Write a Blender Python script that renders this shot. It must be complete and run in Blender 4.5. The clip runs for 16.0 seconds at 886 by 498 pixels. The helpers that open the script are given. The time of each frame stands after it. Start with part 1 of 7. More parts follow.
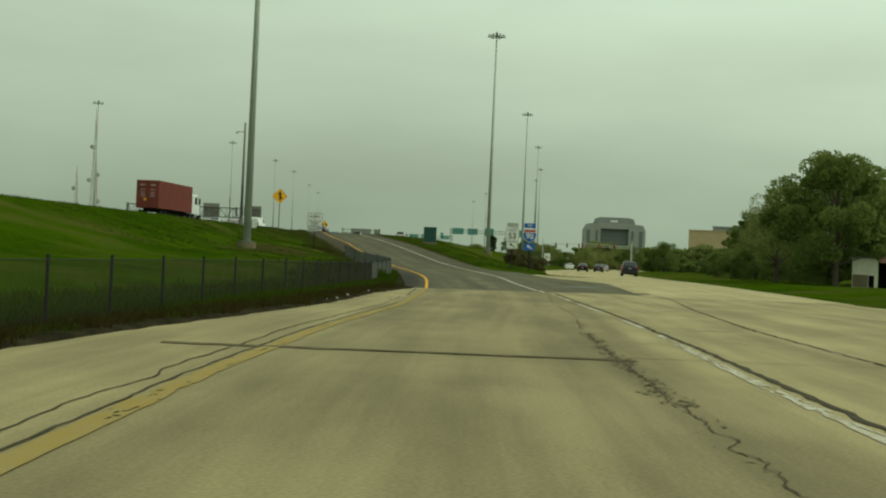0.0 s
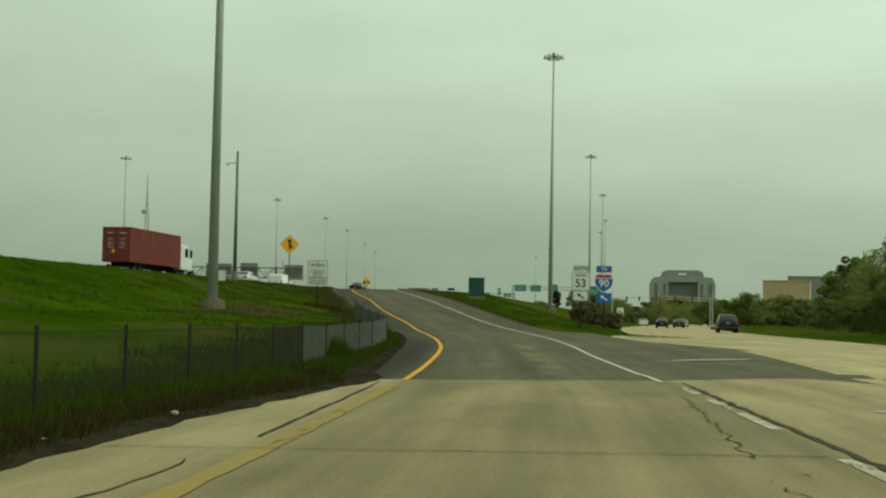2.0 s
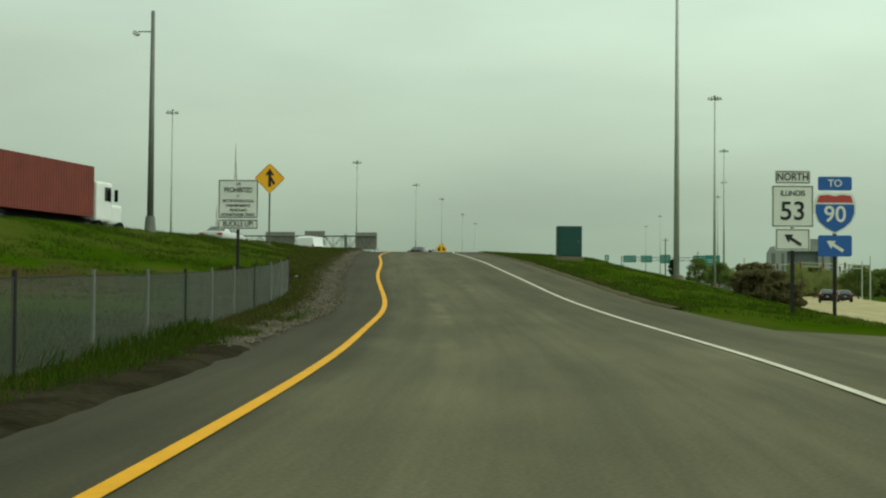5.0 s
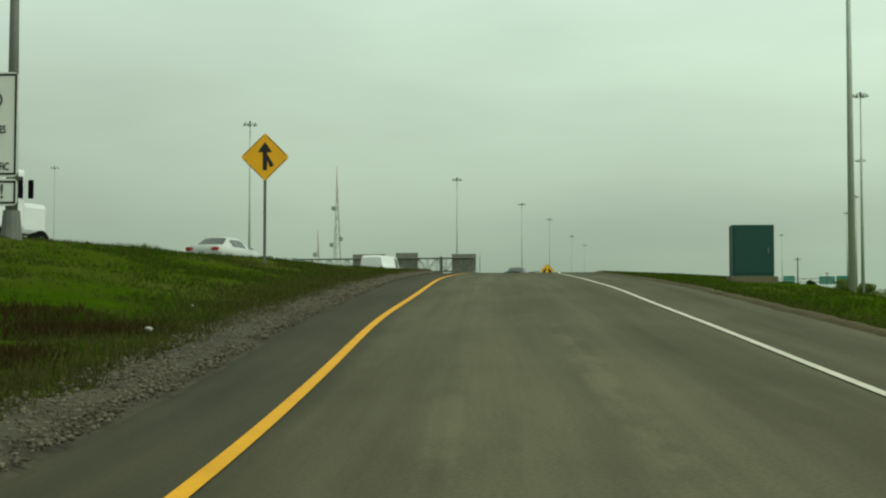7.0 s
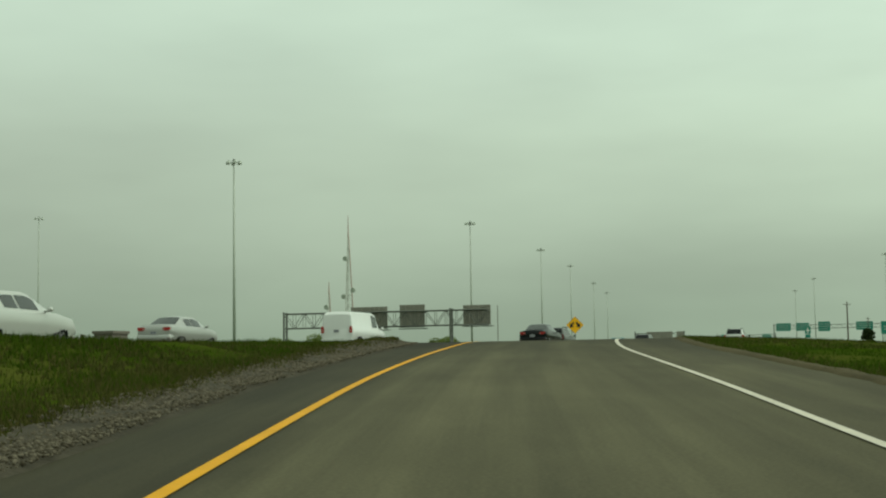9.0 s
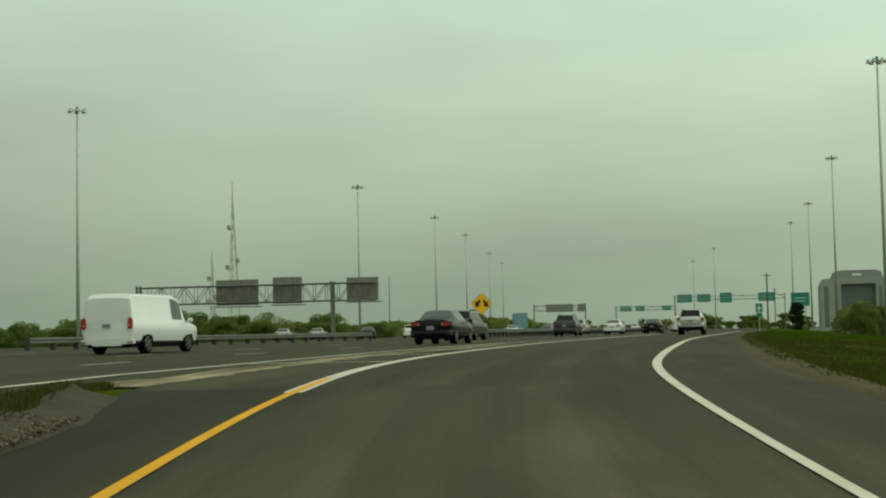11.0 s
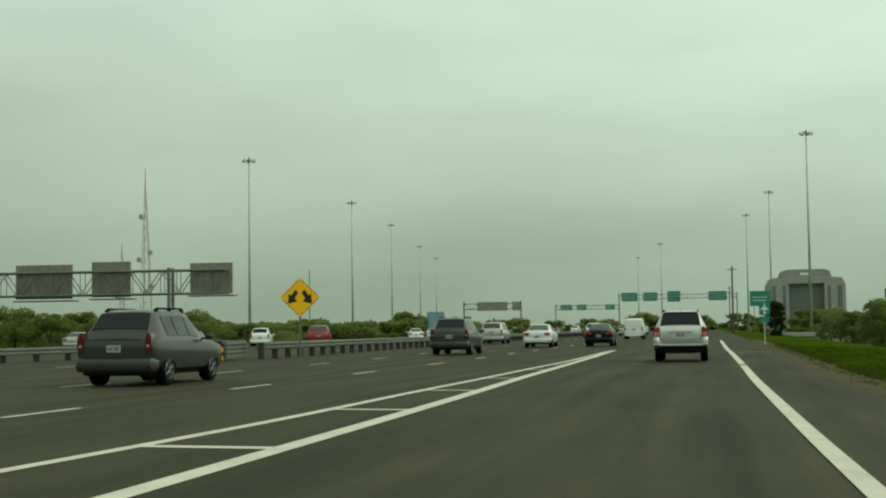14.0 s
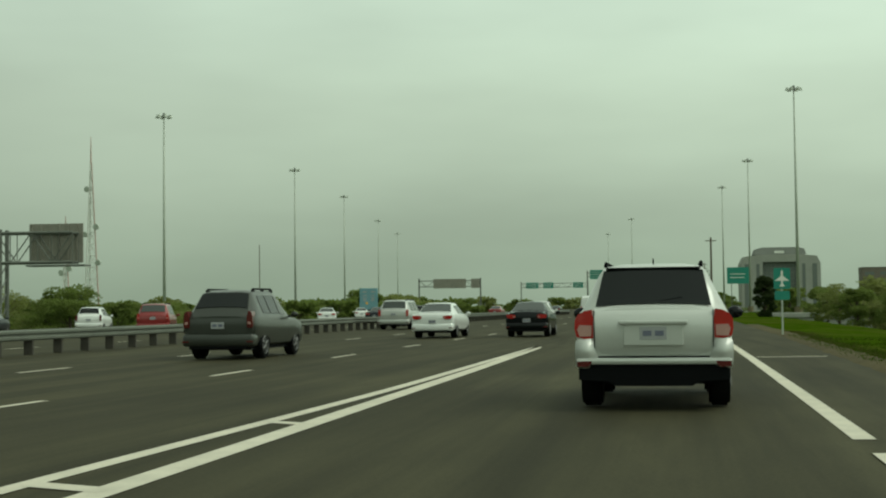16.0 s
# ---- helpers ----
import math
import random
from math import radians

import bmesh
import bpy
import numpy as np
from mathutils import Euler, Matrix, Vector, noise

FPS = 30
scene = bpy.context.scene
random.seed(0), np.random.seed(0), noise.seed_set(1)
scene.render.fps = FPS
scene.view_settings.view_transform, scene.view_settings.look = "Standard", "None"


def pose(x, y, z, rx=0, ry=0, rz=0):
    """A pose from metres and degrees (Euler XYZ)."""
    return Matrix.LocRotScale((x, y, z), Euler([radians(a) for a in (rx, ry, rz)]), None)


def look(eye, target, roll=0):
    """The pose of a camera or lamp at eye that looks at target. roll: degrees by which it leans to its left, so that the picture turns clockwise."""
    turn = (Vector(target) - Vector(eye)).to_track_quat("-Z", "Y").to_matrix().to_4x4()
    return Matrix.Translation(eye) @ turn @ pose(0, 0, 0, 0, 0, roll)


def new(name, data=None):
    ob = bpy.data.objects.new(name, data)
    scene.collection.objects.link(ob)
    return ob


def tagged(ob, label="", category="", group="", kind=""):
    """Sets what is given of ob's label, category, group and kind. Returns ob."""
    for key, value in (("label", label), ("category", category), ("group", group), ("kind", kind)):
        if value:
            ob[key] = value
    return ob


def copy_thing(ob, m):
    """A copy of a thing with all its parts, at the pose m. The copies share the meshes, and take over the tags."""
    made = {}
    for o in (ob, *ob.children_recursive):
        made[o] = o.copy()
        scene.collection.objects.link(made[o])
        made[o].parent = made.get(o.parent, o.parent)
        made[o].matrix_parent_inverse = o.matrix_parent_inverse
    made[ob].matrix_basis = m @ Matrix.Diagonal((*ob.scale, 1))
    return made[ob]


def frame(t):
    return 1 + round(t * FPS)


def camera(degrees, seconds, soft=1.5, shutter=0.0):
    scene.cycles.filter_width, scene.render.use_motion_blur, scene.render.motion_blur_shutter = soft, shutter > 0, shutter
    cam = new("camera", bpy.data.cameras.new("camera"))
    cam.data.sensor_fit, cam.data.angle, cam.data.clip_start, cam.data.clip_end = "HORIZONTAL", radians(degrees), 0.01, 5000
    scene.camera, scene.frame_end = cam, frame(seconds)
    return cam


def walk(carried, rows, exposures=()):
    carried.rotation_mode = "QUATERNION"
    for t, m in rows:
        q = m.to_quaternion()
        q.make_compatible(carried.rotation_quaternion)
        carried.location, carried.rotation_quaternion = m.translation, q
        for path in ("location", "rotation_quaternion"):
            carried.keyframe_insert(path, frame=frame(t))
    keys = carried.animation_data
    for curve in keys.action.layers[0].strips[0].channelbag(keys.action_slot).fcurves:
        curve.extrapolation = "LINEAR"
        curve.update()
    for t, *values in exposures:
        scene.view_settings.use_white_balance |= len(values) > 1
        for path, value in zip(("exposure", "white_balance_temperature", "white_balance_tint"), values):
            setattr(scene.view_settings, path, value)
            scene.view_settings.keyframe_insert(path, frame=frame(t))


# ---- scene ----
# ---- camera ----
cam = camera(36.0, 16.0, soft=2.1)
# seconds, x, y, z, yaw, pitch, roll
ROWS = [
    (0.0, -0.01, -0.05, 1.24, 0.36, 0.47, 2.52),
    (0.5, 0.38, 8.14, 1.25, 0.37, 0.73, 2.88),
    (1.0, 0.68, 15.86, 1.25, 1.47, 1.35, 2.37),
    (1.5, 0.87, 23.08, 1.25, 2.81, 2.09, 1.68),
    (2.0, 1.12, 30.63, 1.25, 3.12, 2.88, 1.07),
    (2.5, 1.37, 38.46, 1.25, 2.46, 3.17, 0.83),
    (3.0, 1.39, 45.83, 1.23, 3.16, 1.98, 0.66),
    (3.5, 1.30, 53.59, 1.23, 4.57, 0.96, 0.56),
    (4.0, 1.17, 62.34, 1.24, 5.87, 0.93, 0.55),
    (4.8, 0.73, 75.31, 1.27, 7.24, 1.58, 0.48),
    (5.7, -0.39, 88.85, 1.44, 8.78, 2.31, 0.39),
    (6.5, -1.96, 100.52, 1.75, 10.15, 2.95, 0.32),
    (7.0, -2.99, 107.92, 1.96, 12.18, 2.76, -0.01),
    (7.5, -4.11, 115.58, 2.26, 13.38, 3.38, -0.26),
    (8.0, -5.33, 122.37, 2.64, 11.57, 0.40, -1.24),
    (8.5, -6.56, 130.44, 3.09, 12.58, 4.65, -0.79),
    (9.0, -7.86, 137.37, 3.53, 12.94, 4.86, -0.91),
    (9.5, -9.10, 144.48, 3.93, 11.93, 4.18, -1.43),
    (10.3, -11.30, 156.36, 4.55, 10.06, 3.83, -1.30),
    (11.2, -13.20, 169.96, 5.15, 7.95, 3.44, -1.17),
    (12.0, -13.96, 182.59, 5.43, 6.08, 3.09, -1.03),
    (12.5, -14.02, 189.87, 5.58, 5.56, 2.98, -1.06),
    (13.0, -13.92, 197.84, 5.69, 5.50, 3.03, -1.00),
    (13.5, -13.53, 206.26, 5.74, 5.72, 3.22, -0.95),
    (14.0, -13.02, 214.62, 5.79, 6.06, 3.40, -0.79),
    (14.5, -12.55, 222.63, 5.82, 6.28, 3.57, -0.68),
    (15.0, -12.06, 230.04, 5.83, 6.18, 3.69, -0.66),
    (15.5, -11.54, 237.51, 5.83, 5.66, 3.26, -0.75),
    (16.0, -11.04, 245.00, 5.83, 4.91, 2.49, -0.69),
]


def aimed(x, y, z, yaw, pitch, roll):
    a, b = radians(yaw), radians(pitch)
    return look((x, y, z), (x - math.sin(a) * math.cos(b), y + math.cos(a) * math.cos(b), z + math.sin(b)), roll)


walk(cam, [(r[0], aimed(*r[1:])) for r in ROWS],
     exposures=[(0.0, -0.12, 6900, -2.5), (2.0, -0.13, 6880, -2.5), (3.0, -0.10, 6850, -2.5), (3.5, -0.10, 6780, -2.0), (4.0, 0.04, 6700, -2.0), (6.5, 0.06, 6600, -2.0), (8.5, 0.0, 6660, -2.0), (9.0, -0.08, 6720, -2.0), (9.5, -0.16, 6760, -2.0), (12.0, -0.12, 6880, -2.5), (14.0, -0.03, 6680, -2.0), (16.0, -0.08, 6700, -2.0)])

# ---- world and sun: an overcast, slightly green-grey spring sky ----
SUN_EL, SUN_ROT = 52.0, 100.0
world = bpy.data.worlds.new("overcast_sky")
scene.world = world
world.use_nodes = True
wn, wl = world.node_tree.nodes, world.node_tree.links
wn.clear()
w_out, w_bg = wn.new("ShaderNodeOutputWorld"), wn.new("ShaderNodeBackground")
sky = wn.new("ShaderNodeTexSky")
sky.sky_type, sky.sun_disc = "NISHITA", False
sky.sun_elevation, sky.sun_rotation = radians(SUN_EL), radians(SUN_ROT)
sky.air_density, sky.dust_density = 2.0, 6.0
grey = wn.new("ShaderNodeHueSaturation")
grey.inputs["Saturation"].default_value = 0.12
grey.inputs["Value"].default_value = 0.05
wl.new(sky.outputs[0], grey.inputs["Color"])
tc = wn.new("ShaderNodeTexCoord")
sep = wn.new("ShaderNodeSeparateXYZ")
wl.new(tc.outputs["Generated"], sep.inputs[0])
ramp = wn.new("ShaderNodeValToRGB")
ramp.color_ramp.interpolation = "EASE"
els = ramp.color_ramp.elements
els[0].position, els[0].color = 0.0, (0.318, 0.392, 0.312, 1)
els[1].position, els[1].color = 1.0, (0.46, 0.55, 0.47, 1)
for pos, col in ((0.05, (0.335, 0.413, 0.330, 1)), (0.13, (0.425, 0.522, 0.423, 1)), (0.26, (0.53, 0.66, 0.56, 1)), (0.5, (0.50, 0.60, 0.515, 1))):
    e = els.new(pos)
    e.color = col
wl.new(sep.outputs["Z"], ramp.inputs[0])
cl_map = wn.new("ShaderNodeMapping")
cl_map.inputs["Scale"].default_value = (1.0, 1.0, 3.6)
wl.new(tc.outputs["Generated"], cl_map.inputs[0])
cl = wn.new("ShaderNodeTexNoise")
cl.inputs["Scale"].default_value, cl.inputs["Detail"].default_value, cl.inputs["Roughness"].default_value = 2.6, 4.0, 0.5
wl.new(cl_map.outputs[0], cl.inputs["Vector"])
cl_r = wn.new("ShaderNodeMapRange")
cl_r.inputs["From Min"].default_value, cl_r.inputs["From Max"].default_value = 0.3, 0.7
cl_r.inputs["To Min"].default_value, cl_r.inputs["To Max"].default_value = 0.85, 1.13
wl.new(cl.outputs["Fac"], cl_r.inputs["Value"])
side = wn.new("ShaderNodeMath")  # the cloud deck is a little thinner towards the sun's side
side.operation = "MULTIPLY_ADD"
side.inputs[1].default_value, side.inputs[2].default_value = 0.42, 1.0
wl.new(sep.outputs["X"], side.inputs[0])
both = wn.new("ShaderNodeMath")
both.operation = "MULTIPLY"
wl.new(cl_r.outputs["Result"], both.inputs[0])
wl.new(side.outputs[0], both.inputs[1])
mul = wn.new("ShaderNodeVectorMath")
mul.operation = "SCALE"
wl.new(ramp.outputs["Color"], mul.inputs[0])
wl.new(both.outputs[0], mul.inputs["Scale"])
add = wn.new("ShaderNodeVectorMath")
add.operation = "ADD"
wl.new(mul.outputs[0], add.inputs[0])
wl.new(grey.outputs["Color"], add.inputs[1])
wl.new(add.outputs[0], w_bg.inputs["Color"])
w_bg.inputs["Strength"].default_value = 1.0
wl.new(w_bg.outputs[0], w_out.inputs["Surface"])

sun_data = bpy.data.lights.new("sun", "SUN")
sun_data.energy, sun_data.angle, sun_data.color = 0.5, radians(25), (1.0, 0.97, 0.9)
sun = new("sun", sun_data)
sun.matrix_world = pose(0, 0, 60, 90 - SUN_EL, 0, 180 - SUN_ROT)


# ---- materials ----
def mat(name, col, rough=0.6, *, metal=0.0, var=0.25, fine=40.0, coarse=2.5, bump=0.15, tint=None, stretch=(1, 1, 1), coat=0.0, world_space=False, rand=0.0, spec=None):
    """A surface of one base colour with variation at two scales and a fine relief."""
    m = bpy.data.materials.new(name)
    m.use_nodes = True
    n, l = m.node_tree.nodes, m.node_tree.links
    b = n["Principled BSDF"]
    b.inputs["Roughness"].default_value, b.inputs["Metallic"].default_value = rough, metal
    b.inputs["Coat Weight"].default_value = coat
    b.inputs["Specular IOR Level"].default_value = (0.12 if world_space else 0.4) if spec is None else spec
    if world_space:
        src = n.new("ShaderNodeNewGeometry").outputs["Position"]
    else:
        src = n.new("ShaderNodeTexCoord").outputs["Object"]
    mp = n.new("ShaderNodeMapping")
    mp.inputs["Scale"].default_value = stretch
    l.new(src, mp.inputs[0])
    n1, n2 = n.new("ShaderNodeTexNoise"), n.new("ShaderNodeTexNoise")
    n1.inputs["Scale"].default_value, n1.inputs["Detail"].default_value = fine, 4
    n2.inputs["Scale"].default_value, n2.inputs["Detail"].default_value = coarse, 5
    n2.inputs["Roughness"].default_value = 0.62
    l.new(mp.outputs[0], n1.inputs["Vector"])
    l.new(mp.outputs[0], n2.inputs["Vector"])
    a = n.new("ShaderNodeMath")
    a.operation = "MULTIPLY_ADD"
    a.inputs[1].default_value = 0.45
    l.new(n1.outputs["Fac"], a.inputs[0])
    l.new(n2.outputs["Fac"], a.inputs[2])
    r = n.new("ShaderNodeMapRange")
    r.inputs["From Min"].default_value, r.inputs["From Max"].default_value = 0.45, 1.0
    l.new(a.outputs[0], r.inputs["Value"])
    mix = n.new("ShaderNodeMix")
    mix.data_type = "RGBA"
    dark = [c * (1 - var) for c in col]
    lite = [min(1, c * (1 + var)) for c in (tint or col)]
    mix.inputs["A"].default_value, mix.inputs["B"].default_value = (*dark, 1), (*lite, 1)
    l.new(r.outputs["Result"], mix.inputs["Factor"])
    out = mix.outputs["Result"]
    if rand:
        oi = n.new("ShaderNodeObjectInfo")
        rr = n.new("ShaderNodeMapRange")
        rr.inputs["To Min"].default_value, rr.inputs["To Max"].default_value = 1 - rand, 1 + rand
        l.new(oi.outputs["Random"], rr.inputs["Value"])
        sc = n.new("ShaderNodeVectorMath")
        sc.operation = "SCALE"
        l.new(out, sc.inputs[0])
        l.new(rr.outputs["Result"], sc.inputs["Scale"])
        out = sc.outputs[0]
    l.new(out, b.inputs["Base Color"])
    if bump:
        bp = n.new("ShaderNodeBump")
        bp.inputs["Strength"].default_value, bp.inputs["Distance"].default_value = bump, 0.02
        l.new(n1.outputs["Fac"], bp.inputs["Height"])
        l.new(bp.outputs[0], b.inputs["Normal"])
    return m


def leafy(name, a, b_col, scale=0.5, through_light=0.4):
    m = mat(name, a, 0.85, var=0.3, fine=6, coarse=scale, bump=0, spec=0.05)
    n, l = m.node_tree.nodes, m.node_tree.links
    g = n.new("ShaderNodeNewGeometry")
    mx = n.new("ShaderNodeMix")
    mx.data_type = "RGBA"
    old = n["Principled BSDF"].inputs["Base Color"].links[0].from_socket
    l.new(g.outputs["Random Per Island"], mx.inputs["Factor"])
    l.new(old, mx.inputs["A"])
    mx.inputs["B"].default_value = (*b_col, 1)
    l.new(mx.outputs["Result"], n["Principled BSDF"].inputs["Base Color"])
    tl, ms = n.new("ShaderNodeBsdfTranslucent"), n.new("ShaderNodeMixShader")
    ms.inputs[0].default_value = through_light
    l.new(mx.outputs["Result"], tl.inputs["Color"])
    l.new(n["Principled BSDF"].outputs[0], ms.inputs[1])
    l.new(tl.outputs[0], ms.inputs[2])
    l.new(ms.outputs[0], n["Material Output"].inputs["Surface"])
    return m


def pavement(name, col, streak=0.3, mottle=0.3, dirt=0.0, edge=2.45, seed=0.0, track=0.0, beside=0.0, wear=0.0, scuff=None, fine_streak=0.0, darkening=None, fade=None):
    """A road surface laid out along the road by its UV map (metres across, metres along): grain, stains, streaks of wear
    along the wheels' way and, past the edge lines, the dirt of a shoulder."""
    m = bpy.data.materials.new(name)
    m.use_nodes = True
    n, l = m.node_tree.nodes, m.node_tree.links
    b = n["Principled BSDF"]
    b.inputs["Roughness"].default_value, b.inputs["Specular IOR Level"].default_value = 0.82, 0.12
    uv = n.new("ShaderNodeUVMap")

    def tex(scale, sx, sy, detail, off):
        mp = n.new("ShaderNodeMapping")
        mp.inputs["Scale"].default_value, mp.inputs["Location"].default_value = (sx, sy, 1), (off + seed, off, seed)
        l.new(uv.outputs[0], mp.inputs[0])
        t = n.new("ShaderNodeTexNoise")
        t.inputs["Scale"].default_value, t.inputs["Detail"].default_value, t.inputs["Roughness"].default_value = scale, detail, 0.6
        l.new(mp.outputs[0], t.inputs["Vector"])
        return t.outputs["Fac"]

    def span(v, a0, a1, lo, hi):
        r = n.new("ShaderNodeMapRange")
        r.interpolation_type = "SMOOTHSTEP"
        for k, q in zip(("From Min", "From Max", "To Min", "To Max"), (a0, a1, lo, hi)):
            r.inputs[k].default_value = q
        l.new(v, r.inputs["Value"])
        return r.outputs["Result"]

    def times(x, y):
        k = n.new("ShaderNodeMath")
        k.operation = "MULTIPLY"
        l.new(x, k.inputs[0])
        l.new(y, k.inputs[1])
        return k.outputs[0]

    grain = tex(26, 1, 1, 3, 0.0)
    f = span(grain, 0.3, 0.7, 0.86, 1.14)
    f = times(f, span(tex(0.5, 1, 0.35, 5, 7.0), 0.32, 0.68, 1 - mottle, 1 + mottle))
    f = times(f, span(tex(1.5, 1, 0.035, 4, 3.0), 0.34, 0.66, 1 - streak, 1 + streak))
    if fine_streak:
        # narrow streaks left by tyres and paving
        f = times(f, span(tex(4.2, 1, 0.012, 3, 17.0), 0.36, 0.64, 1 - fine_streak, 1 + fine_streak))
    sp = n.new("ShaderNodeSeparateXYZ")
    l.new(uv.outputs[0], sp.inputs[0])
    ab = n.new("ShaderNodeMath")
    ab.operation = "ABSOLUTE"
    l.new(sp.outputs["X"], ab.inputs[0])
    if dirt:
        ad = n.new("ShaderNodeMath")
        ad.operation = "MULTIPLY_ADD"
        ad.inputs[1].default_value = 0.9
        l.new(tex(0.7, 1, 0.3, 4, 11.0), ad.inputs[0])
        ng = n.new("ShaderNodeMath")
        ng.operation = "MULTIPLY"
        ng.inputs[1].default_value = -1.0
        l.new(sp.outputs["X"], ng.inputs[0])
        l.new(ng.outputs[0], ad.inputs[2])
        f = times(f, span(ad.outputs[0], edge + 0.2, edge + 0.9, 1.0, 1 - dirt))
    if track:
        # wheels polish two bands per lane
        wv = n.new("ShaderNodeMath")
        wv.operation = "PINGPONG"
        wv.inputs[1].default_value = 0.9
        l.new(ab.outputs[0], wv.inputs[0])
        f = times(f, span(wv.outputs[0], 0.2, 0.85, 1.0 - track * 0.5, 1.0 + track))
    if darkening:
        # darker higher up, most of all on its right half
        along = span(sp.outputs["Y"], *darkening, 0.0, 1.0)
        f = times(f, span(along, 0.0, 1.0, 1.06, 0.97))
        f = times(f, span(times(along, span(sp.outputs["X"], 0.3, 1.9, 0.0, 1.0)), 0.0, 1.0, 1.0, 0.87))
        # washed-down soil on the lower shoulder
        f = times(f, span(times(span(sp.outputs["Y"], darkening[0], darkening[0] - 16.0, 0.0, 1.0), span(sp.outputs["X"], -2.5, -3.1, 0.0, 1.0)), 0.0, 1.0, 1.0, 0.60))
    if fade:
        # fresher binder towards the top of the ramp
        f = times(f, span(sp.outputs["Y"], fade[0], fade[1], 1.0, fade[2]))
    if beside:
        # less oil and rubber outside the wheels' way: the slabs beside the lane are paler
        f = times(f, span(ab.outputs[0], 2.55, 3.0, 1.0, 1.0 + beside))
    if wear:
        # scuffed pale patches where the binder has worn off
        f = times(f, span(tex(0.42, 1, 0.16, 6, 21.0), 0.55, 0.68, 1.0, 1.0 + wear))
        f = times(f, span(tex(0.8, 1, 0.22, 5, 31.0), 0.60, 0.68, 1.0, 1.0 - wear * 0.45))
    if scuff:
        # ragged pale patches of lost binder and darker ones beside them, along the wheels' way
        def gap(socket, at):
            d = n.new("ShaderNodeMath")
            d.operation = "SUBTRACT"
            d.inputs[1].default_value = at
            l.new(socket, d.inputs[0])
            q = n.new("ShaderNodeMath")
            q.operation = "ABSOLUTE"
            l.new(d.outputs[0], q.inputs[0])
            return q.outputs[0]
        ragged = tex(1.1, 1, 0.35, 6, 41.0)
        for at, y0, y1, w0, gain in scuff:
            side_ = span(gap(sp.outputs["X"], at), w0, w0 * 0.2, 0.0, 1.0)
            long_ = span(gap(sp.outputs["Y"], (y0 + y1) / 2), (y1 - y0) / 2, (y1 - y0) / 4, 0.0, 1.0)
            f = times(f, span(times(times(side_, long_), span(ragged, 0.38, 0.56, 0.0, 1.0)), 0.0, 1.0, 1.0, 1.0 + gain))
    sc = n.new("ShaderNodeVectorMath")
    sc.operation = "SCALE"
    sc.inputs[0].default_value = col
    l.new(f, sc.inputs["Scale"])
    l.new(sc.outputs[0], b.inputs["Base Color"])
    bp = n.new("ShaderNodeBump")
    bp.inputs["Strength"].default_value, bp.inputs["Distance"].default_value = 0.2, 0.01
    l.new(grain, bp.inputs["Height"])
    l.new(bp.outputs[0], b.inputs["Normal"])
    return m


def glass(name, col=(0.008, 0.010, 0.010)):
    m = bpy.data.materials.new(name)
    m.use_nodes = True
    b = m.node_tree.nodes["Principled BSDF"]
    b.inputs["Base Color"].default_value = (*col, 1)
    b.inputs["Roughness"].default_value, b.inputs["IOR"].default_value = 0.06, 1.5
    b.inputs["Specular IOR Level"].default_value = 0.28
    return m


M_CONC = pavement("worn_concrete_pavement", (0.216, 0.182, 0.092), streak=0.14, mottle=0.16, track=0.05, beside=0.32)
M_CONC_B = pavement("pale_concrete_pavement", (0.37, 0.315, 0.165), streak=0.10, mottle=0.14, seed=9.0)
M_OLD = pavement("broken_old_concrete", (0.22, 0.19, 0.115), streak=0.5, mottle=0.45, seed=14.0)
M_CONC2 = mat("old_grey_concrete", (0.16, 0.14, 0.085), 0.9, var=0.2, fine=20, coarse=1.5, world_space=True)
M_ASPH = pavement("worn_asphalt", (0.089, 0.081, 0.045), streak=0.13, mottle=0.12, dirt=0.5, edge=2.2, track=0.09, wear=0.2, scuff=((0.60, 57.0, 88.0, 0.52, 0.55), (0.0, 57.0, 84.0, 0.34, -0.17), (-0.75, 60.0, 80.0, 0.5, 0.18), (-1.2, 101.0, 126.0, 0.24, 0.30), (0.28, 109.0, 138.0, 0.30, 0.30), (0.62, 113.2, 117.0, 0.30, -0.16)), fine_streak=0.05, darkening=(92.0, 114.0), fade=(160.0, 187.0, 0.52))
M_ASPH2 = pavement("dark_asphalt", (0.042, 0.0385, 0.0205), streak=0.2, mottle=0.14, seed=4.0, track=0.08, wear=0.2, fine_streak=0.05)
M_PUDDLE = mat("still_water_film", (0.05, 0.047, 0.032), 0.22, var=0.2, fine=3, coarse=0.9, bump=0.0, world_space=True, spec=0.35)
M_CRUMB = mat("crumbled_crack_filling", (0.090, 0.074, 0.040), 0.9, var=0.5, fine=22, coarse=5, tint=(0.15, 0.127, 0.066), world_space=True)
M_JOINT = mat("dusty_joint_filling", (0.070, 0.063, 0.036), 0.9, var=0.35, fine=22, coarse=3, world_space=True)
M_TAR = mat("tar_and_dirt", (0.055, 0.044, 0.024), 0.85, var=0.4, fine=30, coarse=3, world_space=True)
M_DIRT = mat("dark_damp_dirt", (0.022, 0.0185, 0.0105), 0.95, var=0.5, fine=12, coarse=1.1, bump=0.7, tint=(0.031, 0.0275, 0.017), world_space=True, spec=0.0)
M_YEL = mat("yellow_road_paint", (0.68, 0.33, 0.004), 0.6, var=0.12, fine=30, coarse=1.5, world_space=True)
M_YELF = mat("faded_yellow_paint", (0.37, 0.255, 0.048), 0.8, var=0.15, fine=7, coarse=0.9, tint=(0.255, 0.205, 0.088), world_space=True)
